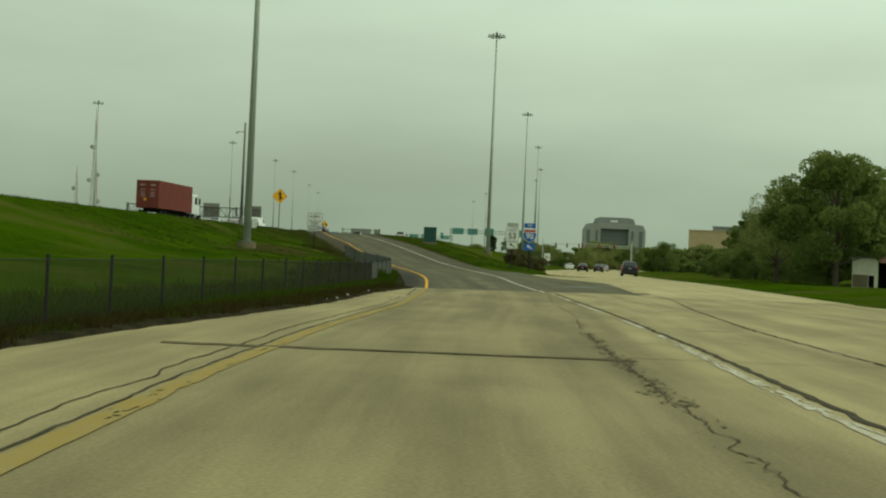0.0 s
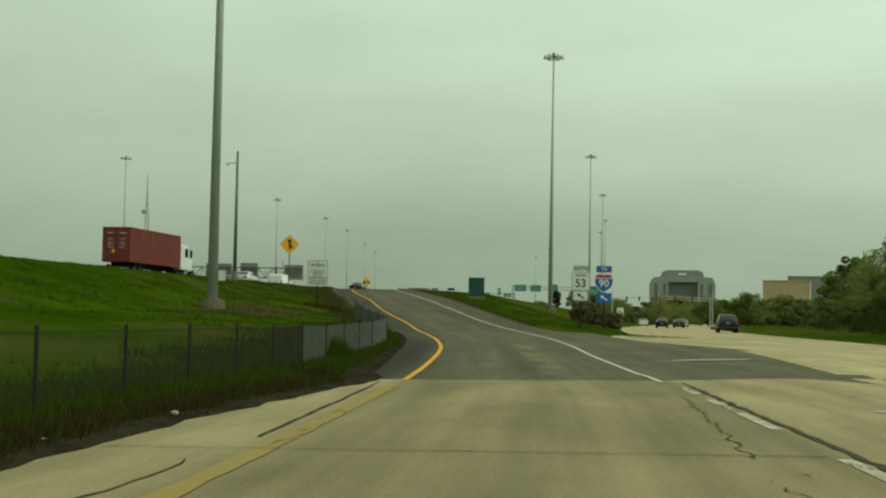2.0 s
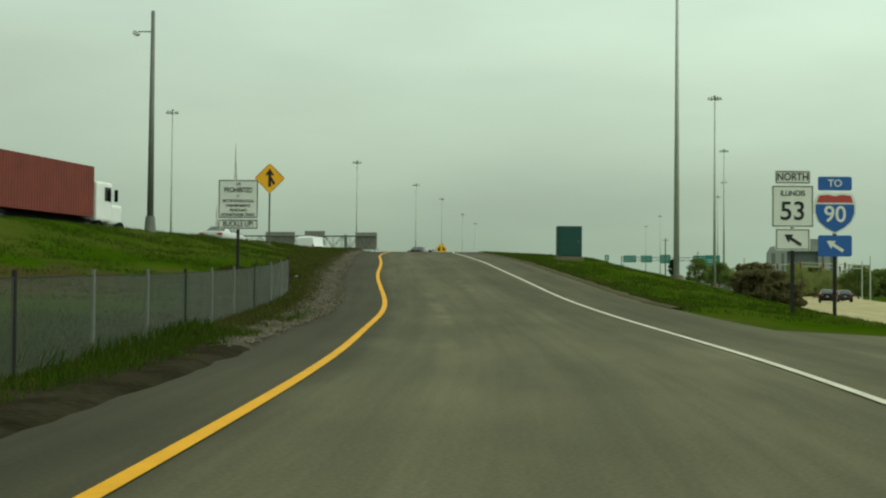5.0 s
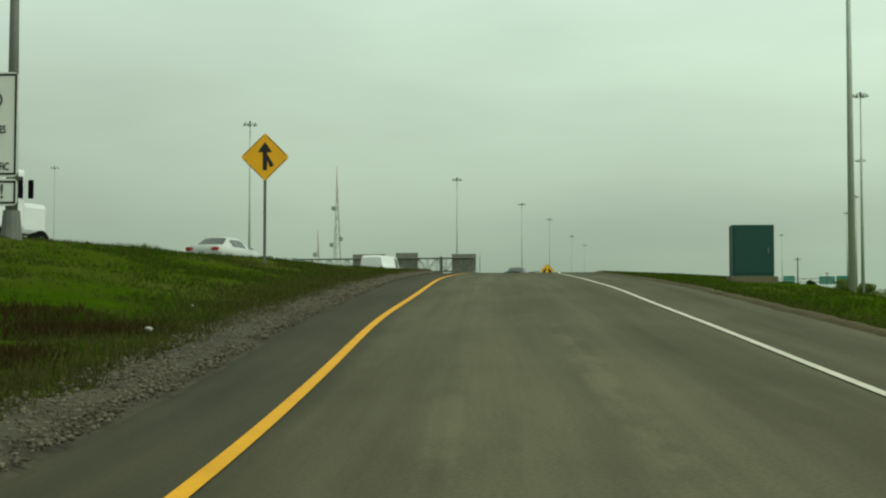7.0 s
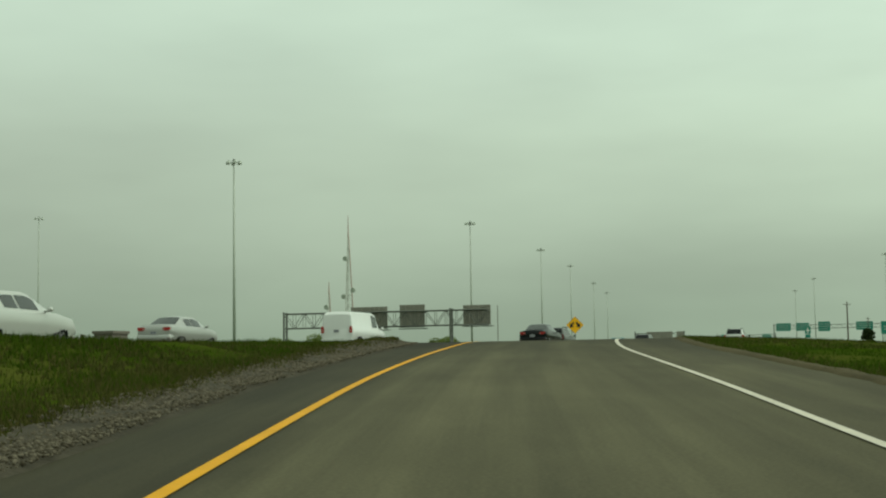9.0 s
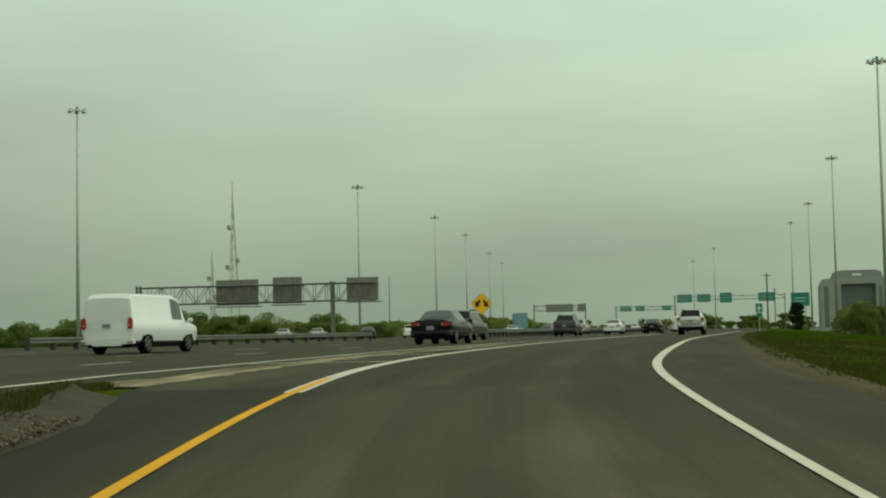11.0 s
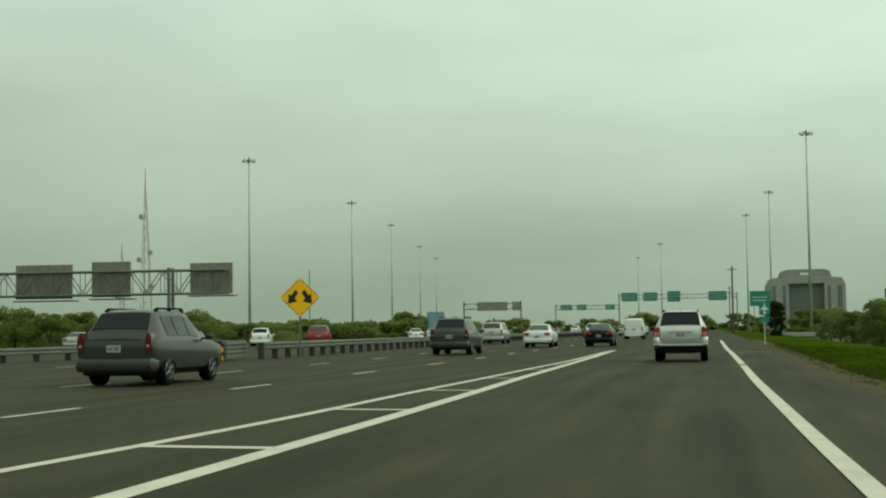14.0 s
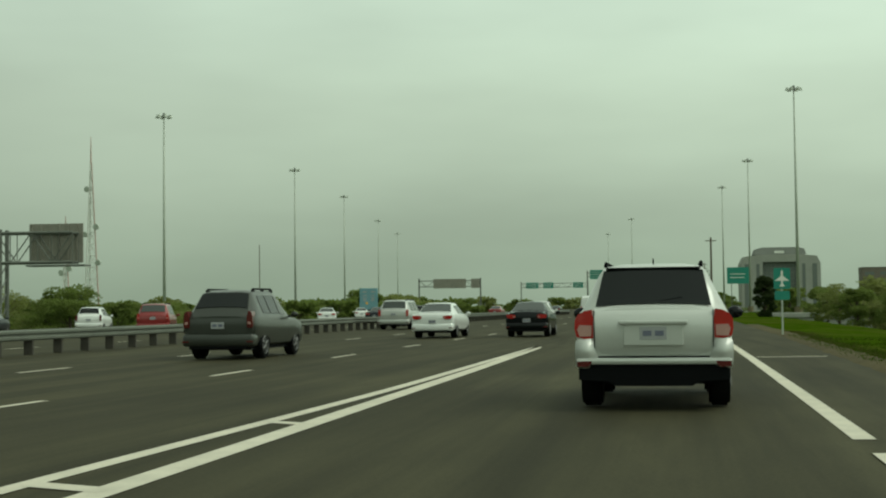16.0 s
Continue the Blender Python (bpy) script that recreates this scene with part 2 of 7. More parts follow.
M_WHTF = mat("worn_white_paint", (0.66, 0.63, 0.52), 0.8, var=0.1, fine=7, coarse=1.6, tint=(0.25, 0.21, 0.10), world_space=True)
M_WHT = mat("white_road_paint", (0.57, 0.53, 0.43), 0.6, var=0.16, fine=30, coarse=1.5, world_space=True)
M_GRASS = mat("spring_grass", (0.022, 0.056, 0.002), 0.9, var=0.35, fine=3.0, coarse=0.09, tint=(0.038, 0.066, 0.003), bump=0.6, world_space=True)
gn, gl = M_GRASS.node_tree.nodes, M_GRASS.node_tree.links
gn["Principled BSDF"].inputs["Specular IOR Level"].default_value = 0.0
g_pos, g_noise, g_mix = gn.new("ShaderNodeNewGeometry"), gn.new("ShaderNodeTexNoise"), gn.new("ShaderNodeMix")
g_map = gn.new("ShaderNodeMapRange")
g_noise.inputs["Scale"].default_value, g_noise.inputs["Detail"].default_value = 0.16, 6
g_map.inputs["From Min"].default_value, g_map.inputs["From Max"].default_value, g_map.inputs["To Max"].default_value = 0.47, 0.68, 0.72
g_mix.data_type = "RGBA"
g_mix.inputs["B"].default_value = (0.075, 0.075, 0.018, 1)
g_old = gn["Principled BSDF"].inputs["Base Color"].links[0].from_socket
gl.new(g_pos.outputs["Position"], g_noise.inputs["Vector"])
g_xyz, g_up, g_add = gn.new("ShaderNodeSeparateXYZ"), gn.new("ShaderNodeMapRange"), gn.new("ShaderNodeMath")
gl.new(g_pos.outputs["Position"], g_xyz.inputs[0])
# drier, yellower turf towards the top of the ramp
for key, val in (("From Min", 128.0), ("From Max", 185.0), ("To Min", 0.0), ("To Max", 0.13)):
    g_up.inputs[key].default_value = val
g_far = gn.new("ShaderNodeMath")
g_far.operation = "PINGPONG"
g_far.inputs[1].default_value = 200.0
gl.new(g_xyz.outputs["Y"], g_far.inputs[0])
gl.new(g_far.outputs[0], g_up.inputs["Value"])
gl.new(g_noise.outputs["Fac"], g_add.inputs[0])
gl.new(g_up.outputs["Result"], g_add.inputs[1])
gl.new(g_add.outputs[0], g_map.inputs["Value"])
gl.new(g_map.outputs["Result"], g_mix.inputs["Factor"])
gl.new(g_old, g_mix.inputs["A"])
# bare brown earth on the bank round the mast and along the foot of the bank
e_mix = gn.new("ShaderNodeMix")
e_mix.data_type = "RGBA"
e_mix.inputs["B"].default_value = (0.058, 0.042, 0.019, 1)
e_vec = gn.new("ShaderNodeVectorMath")
e_vec.operation = "SUBTRACT"
e_vec.inputs[1].default_value = (-14.2, 111.0, 3.0)
e_sc = gn.new("ShaderNodeVectorMath")
e_sc.operation = "MULTIPLY"
e_sc.inputs[1].default_value = (0.24, 0.085, 0.0)
e_len = gn.new("ShaderNodeVectorMath")
e_len.operation = "LENGTH"
e_no = gn.new("ShaderNodeTexNoise")
e_no.inputs["Scale"].default_value, e_no.inputs["Detail"].default_value = 0.5, 7
e_sum = gn.new("ShaderNodeMath")
e_sum.operation = "MULTIPLY_ADD"
e_sum.inputs[1].default_value = 2.4
e_rng = gn.new("ShaderNodeMapRange")
e_rng.interpolation_type = "SMOOTHSTEP"
e_rng.inputs["From Min"].default_value, e_rng.inputs["From Max"].default_value = 1.55, 2.15
e_rng.inputs["To Min"].default_value, e_rng.inputs["To Max"].default_value = 0.85, 0.0
gl.new(g_pos.outputs["Position"], e_vec.inputs[0])
gl.new(e_vec.outputs[0], e_sc.inputs[0])
gl.new(e_sc.outputs[0], e_len.inputs[0])
gl.new(g_pos.outputs["Position"], e_no.inputs["Vector"])
gl.new(e_no.outputs["Fac"], e_sum.inputs[0])
gl.new(e_len.outputs["Value"], e_sum.inputs[2])
gl.new(e_sum.outputs[0], e_rng.inputs["Value"])
gl.new(e_rng.outputs["Result"], e_mix.inputs["Factor"])
gl.new(g_mix.outputs["Result"], e_mix.inputs["A"])
gl.new(e_mix.outputs["Result"], gn["Principled BSDF"].inputs["Base Color"])
M_DRY = mat("dry_grass_and_earth", (0.074, 0.061, 0.028), 0.95, var=0.35, fine=6, coarse=0.5, bump=0.5, world_space=True)
M_GRAV = mat("gravel", (0.058, 0.051, 0.035), 0.95, var=0.45, fine=12, coarse=1.2, bump=0.8, world_space=True)
M_BLADE = leafy("grass_blades", (0.036, 0.076, 0.003), (0.064, 0.090, 0.010), 0.3, 0.4)
M_BLADE_D = leafy("rough_grass_blades", (0.030, 0.066, 0.003), (0.060, 0.078, 0.010), 0.3, 0.35)
M_BLADE_X = leafy("dead_grass_blades", (0.030, 0.026, 0.006), (0.060, 0.042, 0.014), 0.3, 0.35)
M_BLADE_B = leafy("dry_brown_grass_blades", (0.046, 0.058, 0.010), (0.095, 0.085, 0.028), 0.3, 0.35)
M_STEEL = mat("galvanised_steel", (0.40, 0.44, 0.375), 0.55, metal=0.1, var=0.15, fine=8, coarse=0.8, bump=0.03)
M_RAIL = mat("weathered_guardrail_steel", (0.115, 0.125, 0.10), 0.6, metal=0.1, var=0.2, fine=8, coarse=0.8, bump=0.03)
M_RPOST = mat("dark_treated_timber", (0.05, 0.046, 0.036), 0.9, var=0.3, fine=20, coarse=2, bump=0.1)
M_STEEL_D = mat("weathered_steel", (0.13, 0.14, 0.12), 0.6, metal=0.1, var=0.2, fine=8, coarse=0.8, bump=0.03)
M_POST = mat("dark_fence_steel", (0.018, 0.018, 0.014), 0.8, metal=0.2, var=0.25, fine=20, coarse=2, bump=0.05)
M_WIRE_D = mat("rusty_brown_wire", (0.04, 0.037, 0.026), 0.8, var=0.3, fine=20, coarse=2, bump=0, spec=0.1)
M_WIRE = mat("dull_zinc_wire", (0.105, 0.113, 0.092), 0.7, metal=0.2, var=0.15, fine=20, coarse=2, bump=0)
M_SIGN_Y = mat("yellow_sign_face", (0.88, 0.42, 0.006), 0.5, var=0.06, fine=20, coarse=1, bump=0)
M_SIGN_O = mat("bright_amber_sign_face", (1.0, 0.50, 0.004), 0.45, var=0.05, fine=20, coarse=1, bump=0)
M_SIGN_W = mat("white_sign_face", (0.68, 0.70, 0.64), 0.5, var=0.06, fine=20, coarse=1, bump=0)
M_SIGN_B = mat("blue_sign_face", (0.015, 0.10, 0.36), 0.5, var=0.08, fine=20, coarse=1, bump=0)
M_SIGN_R = mat("red_sign_band", (0.42, 0.05, 0.05), 0.5, var=0.08, fine=20, coarse=1, bump=0)
M_SIGN_G = mat("green_sign_face", (0.015, 0.20, 0.145), 0.5, var=0.08, fine=20, coarse=1, bump=0)
M_BLACK = mat("black_paint", (0.012, 0.012, 0.011), 0.55, var=0.2, bump=0)
M_ALU = mat("dull_aluminium_sign_back", (0.25, 0.24, 0.20), 0.55, metal=0.3, var=0.15, fine=6, coarse=1, bump=0.03)
M_CAB = mat("dark_green_cabinet_paint", (0.006, 0.055, 0.042), 0.5, var=0.12, bump=0.03)
M_RUBBER = mat("tyre_rubber", (0.006, 0.006, 0.006), 0.85, var=0.2, bump=0.05, spec=0.08)
M_PLASTIC = mat("black_bumper_plastic", (0.004, 0.0045, 0.005), 0.75, var=0.15, bump=0.05, spec=0.08)
M_RIM = mat("alloy_wheel", (0.17, 0.17, 0.165), 0.45, metal=0.6, var=0.1, bump=0)
M_GLASS = glass("tinted_car_glass")
M_GLASS_L = glass("light_car_glass", (0.035, 0.042, 0.038))
M_GLASS_L.node_tree.nodes["Principled BSDF"].inputs["Specular IOR Level"].default_value = 0.7
M_TAIL = mat("red_tail_lamp", (0.34, 0.013, 0.010), 0.18, var=0.15, bump=0, coat=0.6)
M_TAIL_D = mat("dull_red_tail_lamp", (0.085, 0.007, 0.006), 0.2, var=0.15, bump=0, coat=0.5)
M_TAILW = mat("clear_reverse_lamp", (0.42, 0.24, 0.21), 0.2, var=0.1, bump=0, coat=0.6)
M_PLATE = mat("number_plate", (0.33, 0.34, 0.34), 0.5, var=0.1, fine=30, bump=0)
M_BAR = mat("plate_bar", (0.13, 0.14, 0.19), 0.5, var=0.1, bump=0)
M_BARK = mat("bark", (0.09, 0.07, 0.05), 0.95, var=0.3, fine=15, coarse=2, bump=0.5)
M_LEAF = leafy("spring_leaves", (0.14, 0.19, 0.04), (0.19, 0.235, 0.075), 0.5, 0.58)
M_LEAF_Y = leafy("young_yellow_green_leaves", (0.19, 0.22, 0.06), (0.24, 0.265, 0.10), 0.5, 0.58)
M_LEAF_R = leafy("reddish_brown_brush", (0.10, 0.12, 0.042), (0.20, 0.155, 0.08), 0.5, 0.5)
M_LEAF_D = leafy("dark_conifer_needles", (0.035, 0.055, 0.02), (0.055, 0.075, 0.03), 0.5, 0.25)


def paint(name, col, metal=0.3, rough=0.35):
    return mat(name, col, rough, metal=metal, var=0.05, fine=60, coarse=1.2, bump=0, coat=0.7)


P_WHITE = paint("white_car_paint", (0.70, 0.72, 0.69), 0.05)
P_PEARL = paint("silvery_white_car_paint", (0.50, 0.52, 0.48), 0.25)
P_SILVER = paint("silver_car_paint", (0.42, 0.43, 0.40), 0.5)
P_GREY = mat("dark_grey_car_paint", (0.044, 0.048, 0.040), 0.3, metal=0.3, var=0.05, fine=60, coarse=1.2, bump=0, coat=0.3, spec=0.3)
P_BLACK = mat("black_car_paint", (0.004, 0.0052, 0.0056), 0.14, var=0.05, fine=60, coarse=1.2, bump=0, coat=0.0, spec=0.24)
P_BLUE = mat("dark_blue_car_paint", (0.012, 0.015, 0.022), 0.3, var=0.05, fine=60, coarse=1.2, bump=0, coat=0.15, spec=0.3)
P_RED = paint("red_car_paint", (0.20, 0.012, 0.012), 0.2)
P_TEAL = paint("pale_blue_truck_paint", (0.14, 0.30, 0.34), 0.1)
M_CONT = mat("rust_red_container_paint", (0.155, 0.030, 0.018), 0.7, var=0.25, fine=10, coarse=0.8, bump=0.05)


# ---- mesh helpers ----
def obj(name, bm, material, parent=None, smooth=False):
    me = bpy.data.meshes.new(name)
    bm.to_mesh(me)
    bm.free()
    mats = material if isinstance(material, (list, tuple)) else [material]
    for mm in mats:
        me.materials.append(mm)
    if smooth:
        me.polygons.foreach_set("use_smooth", [True] * len(me.polygons))
    ob = new(name, me)
    if parent is not None:
        ob.parent = parent
    return ob


def part(name, bm, material, parent, label="", smooth=False):
    ob = obj(name, bm, material, parent, smooth)
    if label:
        ob["label"] = label
    return ob


def thing(name, m, label, category, group="", kind=""):
    e = new(name)
    e.empty_display_size = 0.3
    e.matrix_world = m
    return tagged(e, label, category, group, kind)


def raw(name, verts, faces, material, parent=None, smooth=False):
    me = bpy.data.meshes.new(name)
    me.from_pydata([tuple(v) for v in verts], [], [tuple(f) for f in faces])
    me.materials.append(material)
    if smooth:
        me.polygons.foreach_set("use_smooth", [True] * len(me.polygons))
    me.update()
    ob = new(name, me)
    if parent is not None:
        ob.parent = parent
    return ob


def box(bm, x0, x1, y0, y1, z0, z1, bevel=0.0):
    r = bmesh.ops.create_cube(bm, size=1.0)
    for v in r["verts"]:
        v.co = Vector((x0 + (v.co.x + 0.5) * (x1 - x0), y0 + (v.co.y + 0.5) * (y1 - y0), z0 + (v.co.z + 0.5) * (z1 - z0)))
    if bevel:
        es = list({e for v in r["verts"] for e in v.link_edges})
        bmesh.ops.bevel(bm, geom=es, offset=bevel, segments=2, affect="EDGES", profile=0.6)
    return bm


def tube(bm, a, b, r0, r1=None, seg=8):
    """A tapered tube from a to b."""
    a, b = Vector(a), Vector(b)
    d = b - a
    rot = d.to_track_quat("Z", "Y").to_matrix().to_4x4()
    bmesh.ops.create_cone(bm, cap_ends=True, segments=seg, radius1=r0, radius2=r0 if r1 is None else r1, depth=d.length,
                          matrix=Matrix.Translation((a + b) / 2) @ rot)
    return bm


def disc(bm, c, axis, r, h, seg=20):
    a = Vector(axis).normalized()
    return tube(bm, Vector(c) - a * h / 2, Vector(c) + a * h / 2, r, r, seg)


def bars(bm, pts_list, w):
    """Flat bars in the xz plane at y from (x0, z0, x1, z1, y)."""
    for x0, z0, x1, z1, y in pts_list:
        box(bm, x0, x1, y - w, y, z0, z1)
    return bm


# ---- the plan: lines along the ramp, heights and edges, as functions of y ----
def lerp(table, ease=0.0):
    """A function through the table's pairs; ease rounds its corners over that many metres."""
    ys, vs = zip(*table)
    if not ease:
        return lambda y: np.interp(y, ys, vs)
    grid = np.arange(ys[0], ys[-1] + 0.5, 0.5)
    k = np.exp(-0.5 * (np.arange(-20, 21) * 0.5 / ease) ** 2)
    k /= k.sum()
    raw_v = np.interp(grid, ys, vs)
    ext = np.concatenate([2 * raw_v[0] - raw_v[20:0:-1], raw_v, 2 * raw_v[-1] - raw_v[-2:-22:-1]])
    soft_v = np.convolve(ext, k, "valid")
    return lambda y: np.interp(y, grid, soft_v)


ramp_z = lerp([(-100, 0), (30, 0.06), (54, 0.02), (63, 0.031), (75, 0.157), (88, 0.356), (100.5, 0.525), (107.7, 0.704), (115, 1.009), (122.5, 1.396), (130, 1.87), (137.4, 2.323), (144.6, 2.734), (155, 3.201), (165, 3.636), (175, 4.02), (182, 4.29), (190, 4.42), (206, 4.53), (223, 4.6), (1200, 4.6)], 2.5)
high_z = lerp([(-300, 4.1), (168, 4.1), (175, 4.14), (182, 4.29), (190, 4.42), (206, 4.53), (223, 4.60), (1200, 4.60)])
yellow_x = lerp([(-80, -2.75), (8, -2.55), (20, -2.4), (27, -2.05), (38, -1.4), (47, -1.22), (55, -0.96), (69, -1.18), (76, -1.34), (82, -1.68), (91, -2.56), (97, -3.3), (104, -4.33), (109, -4.88), (114.5, -5.79), (122.5, -7.4), (130, -8.91), (139, -10.33), (148.6, -12.1), (152.2, -12.81), (158.4, -13.94), (164, -14.77), (170, -15.68), (180, -17), (190, -18.03), (199, -18.31), (208, -17.79), (215, -17.34), (221, -16.8), (230, -16.02), (240, -15.22), (248, -14.69), (255, -14.1), (265, -13.33), (273, -12.7), (286, -11.79)], 3.0)
white_x = lerp([(56, 4.05), (65, 3.87), (72, 3.53), (76, 3.4), (81.4, 3.3), (87, 2.94), (95, 2.34), (101, 1.6), (107, 0.64), (112.5, -0.39), (118, -1.42), (122.5, -2.15), (129.3, -3.46), (136.7, -4.94), (142, -5.84), (147.5, -6.93), (155.3, -8.24), (164, -9.88), (172, -11.27), (182, -12.42), (190, -12.82), (196, -12.62), (203, -12.33), (209, -11.97), (216, -11.64), (228, -10.79), (245, -9.44), (259, -8.21), (275, -6.87), (290, -5.65), (400, 4), (700, 30)], 3.0)
main_x = lerp([(-300, -68.5), (205, -20.82), (211, -20.12), (217, -19.36), (224, -18.57), (232, -17.27), (241, -16.41), (247, -15.66), (255, -14.85), (265, -13.68), (287, -11.83), (400, -1.2), (700, 25)], 3.0)
art_l = lerp([(90, 7.5), (115, 8.5), (150, 10.5), (217, 15), (350, 31), (700, 85)])
art_r = lerp([(-100, 17), (60, 17.2), (88, 18.5), (105, 19.3), (120, 20.1), (150, 21.9), (217, 27.4), (350, 46), (700, 105)])


def art_z(y):
    return np.interp(y, [40, 75, 100], [0.0, 0.2, 0.3])


def ramp_left(y):
    """The left paved edge of the ramp, which meets the main road at the gore."""
    y = np.asarray(y, float)
    own = yellow_x(y) - np.interp(y, [-20, 15, 19, 24.3, 32, 46, 49, 52, 54.5, 55.2, 57.5, 61, 80, 95, 108, 128, 150, 170, 185], [2.5, 2.45, 2.25, 1.8, 1.45, 1.4, 1.2, 1.05, 0.85, 0.9, 1.5, 1.85, 1.75, 1.45, 1.2, 1.3, 1.45, 1.5, 1.7])
    k = np.clip((y - 180) / 22, 0, 1)
    return own * (1 - k) + main_x(y) * k


def ramp_right(y):
    return white_x(y) + np.interp(y, [56, 90, 115, 200, 250, 300], [2.8, 2.4, 2.0, 1.9, 1.75, 2.4])


def high_right(y):
    y = np.asarray(y, float)
    k = np.clip((y - 172) / 30, 0, 1)
    return main_x(y) + 3.3 * (1 - k)


def high_left(y):
    return main_x(y) - 46


def section(y):
    """The cross-section of the ground at y: x and z of its breaks."""
    hz, rz = float(high_z(y)), float(ramp_z(y))
    hl, hr = float(high_left(y)), float(high_right(y))
    crest = hr + (1.2 if y < 178 else 0.0)
    rl = float(ramp_left(y))
    wl_ = max(0.3, min(2.2, (rl - crest) * 0.35))
    xs, zs = [-6000, -260, hl - 60, hl - 22, hl - 2, hl + 0.5, hr, crest], [-6, -1, 0.0, 0.6, hz - 0.15, hz, hz, hz - 0.02]
    if rl - crest > 1.0:
        toe = max(rl - 5.5, crest + 0.8) if y < 60 else rl - min(2.6, 0.45 * (rl - crest))
        zt = rz + (0.12 if y < 60 else 0.15)
        mid = float(np.interp(y, [105, 140], [0.22, 0.42]))
        xs += [(toe + crest) / 2, toe, rl - 0.3]
        zs += [zt + mid * (hz - zt), zt, rz]
    xs += [rl]
    zs += [rz]
    if y < 62:
        xs += [float(art_r(y)), float(art_r(y)) + 4, 60, 200, 6000]
        zs += [float(art_z(y)), float(art_z(y)) + 0.25, 1.0, 1.0, -4]
    else:
        rr = float(ramp_right(y))
        al, ar, az = float(art_l(y)), float(art_r(y)), float(art_z(y))
        al = max(al, rr + 0.5)
        side = max(al - rr, 0.4)
        wide = float(np.interp(y, [62, 118, 150, 190, 420], [0.3, 1.6, 5.0, 9.0, 9.0]))
        wide = min(wide, side * 0.5)
        fall = float(np.interp(y, [62, 150, 230], [4.0, 12.0, 16.0]))
        foot = min(wide + fall, side)
        xs += [rr, rr + wide * 0.5, rr + wide, rr + foot, max(al, rr + foot) + 0.1, ar + 3, ar + 5, ar + 120, 6000]
        zs += [rz, rz - 0.02 * wide, rz - 0.05 * wide, az, az, az, az + 0.2, 0.6, -4]
    return np.maximum.accumulate(np.array(xs)), np.array(zs)


def ground_z(x, y):
    xs, zs = section(y)
    return float(np.interp(x, xs, zs))


# ---- ground: one sheet to the horizon ----
def patch_right(y):
    return np.interp(y, [54, 62, 68.5, 75, 80, 83, 85.5, 88.5, 92, 96, 104], [9.0, 9.0, 9.4, 9.7, 9.9, 9.6, 8.6, 7.2, 6.45, 6.0, 5.0])


def ramp_edge(y):
    return max(float(ramp_right(max(y, 56))), float(patch_right(y)) if y < 104 else -99)


def art_left(y):
    if y > 115:
        return float(art_l(y))
    return float(np.interp(y, [58, 62, 75, 80, 83, 85.5, 88.5, 92, 98, 104, 110, 115], [8.4, 8.4, 9.1, 9.3, 9.0, 8.0, 6.6, 5.9, 5.8, 6.2, 7.2, 8.5]))



def grid_axis(parts):
    out = []
    for a, b, step in parts:
        out += list(np.arange(a, b, step))
    return np.array(out + [parts[-1][1]])


def build_ground():
    gx = grid_axis([(-5500, -600, 700), (-600, -120, 60), (-120, -45, 5), (-45, 30, 0.6), (30, 60, 3), (60, 200, 20), (200, 600, 100), (600, 5500, 700)])
    gy = grid_axis([(-3000, -200, 400), (-200, -40, 20), (-40, 300, 1.5), (300, 480, 6), (480, 1000, 40), (1000, 5800, 600)])
    verts, faces = [], []
    for y in gy:
        xs, zs = section(y)
        z = np.interp(gx, xs, zs)
        bands = [(float(ramp_left(y)), float(ramp_edge(y)) if y >= 69 else float(art_r(y))), (float(high_left(y)), float(high_right(y)))]
        if y > 58:
            bands.append((float(art_left(y)), float(art_r(y))))
        for x, zz in zip(gx, z):
            out = min(max(a - x, x - b) for a, b in bands)
            if out < -0.25:
                zz -= 0.14
            elif out > 0.2 and abs(x) < 120 and abs(y) < 600:
                k = min(1.0, (out - 0.2) / 1.5)
                zz += k * (0.12 * noise.noise((x * 0.35, y * 0.35, 0.0)) + 0.06 * noise.noise((x * 1.3, y * 1.3, 4.0)))
            else:
                zz -= 0.03
            verts.append((x, y, zz))
    n = len(gx)
    for j in range(len(gy) - 1):
        for i in range(n - 1):
            faces.append((j * n + i, j * n + i + 1, (j + 1) * n + i + 1, (j + 1) * n + i))
    ob = raw("ground", verts, faces, M_GRASS, smooth=True)
    return tagged(ob, "green spring grass on embankments and verges", "ground", kind="structure")


build_ground()


def lane_mid(y):
    return float(yellow_x(y) + (white_x(y) if y > 56 else yellow_x(y) + 5.3)) / 2


def uv_along(ob, mid):
    """Lays the UV map of a road along it: metres across from mid(y), metres along."""
    me = ob.data
    lay = me.uv_layers.new(name="along")
    co = [(v.co.x - mid(v.co.y), v.co.y) for v in me.vertices]
    for lp in me.loops:
        lay.data[lp.index].uv = co[lp.vertex_index]
    return ob


def strip(name, ys, left, right, z, material, parent=None, nx=8, lift=0.0, thick=0.3, mid=None):
    """A paved band between two edges, with a slab's thickness."""
    verts, faces = [], []
    for y in ys:
        a, b = float(left(y)), float(right(y))
        for i in range(nx + 1):
            x = a + (b - a) * i / nx
            zz = z(x, y)
            verts.append((x, y, zz + lift))
        verts.append((b, y, z(b, y) + lift - thick))
        verts.append((a, y, z(a, y) + lift - thick))
    n = nx + 3
    for j in range(len(ys) - 1):
        for i in range(n):
            k = (i + 1) % n
            faces.append((j * n + i, j * n + k, (j + 1) * n + k, (j + 1) * n + i))
    faces.append(tuple(range(n)))
    faces.append(tuple(reversed(range((len(ys) - 1) * n, len(ys) * n))))
    return uv_along(raw(name, verts, faces, material, parent), mid or lane_mid)


def road_z(x, y):
    xs, zs = section(y)
    return float(np.interp(x, xs, zs))


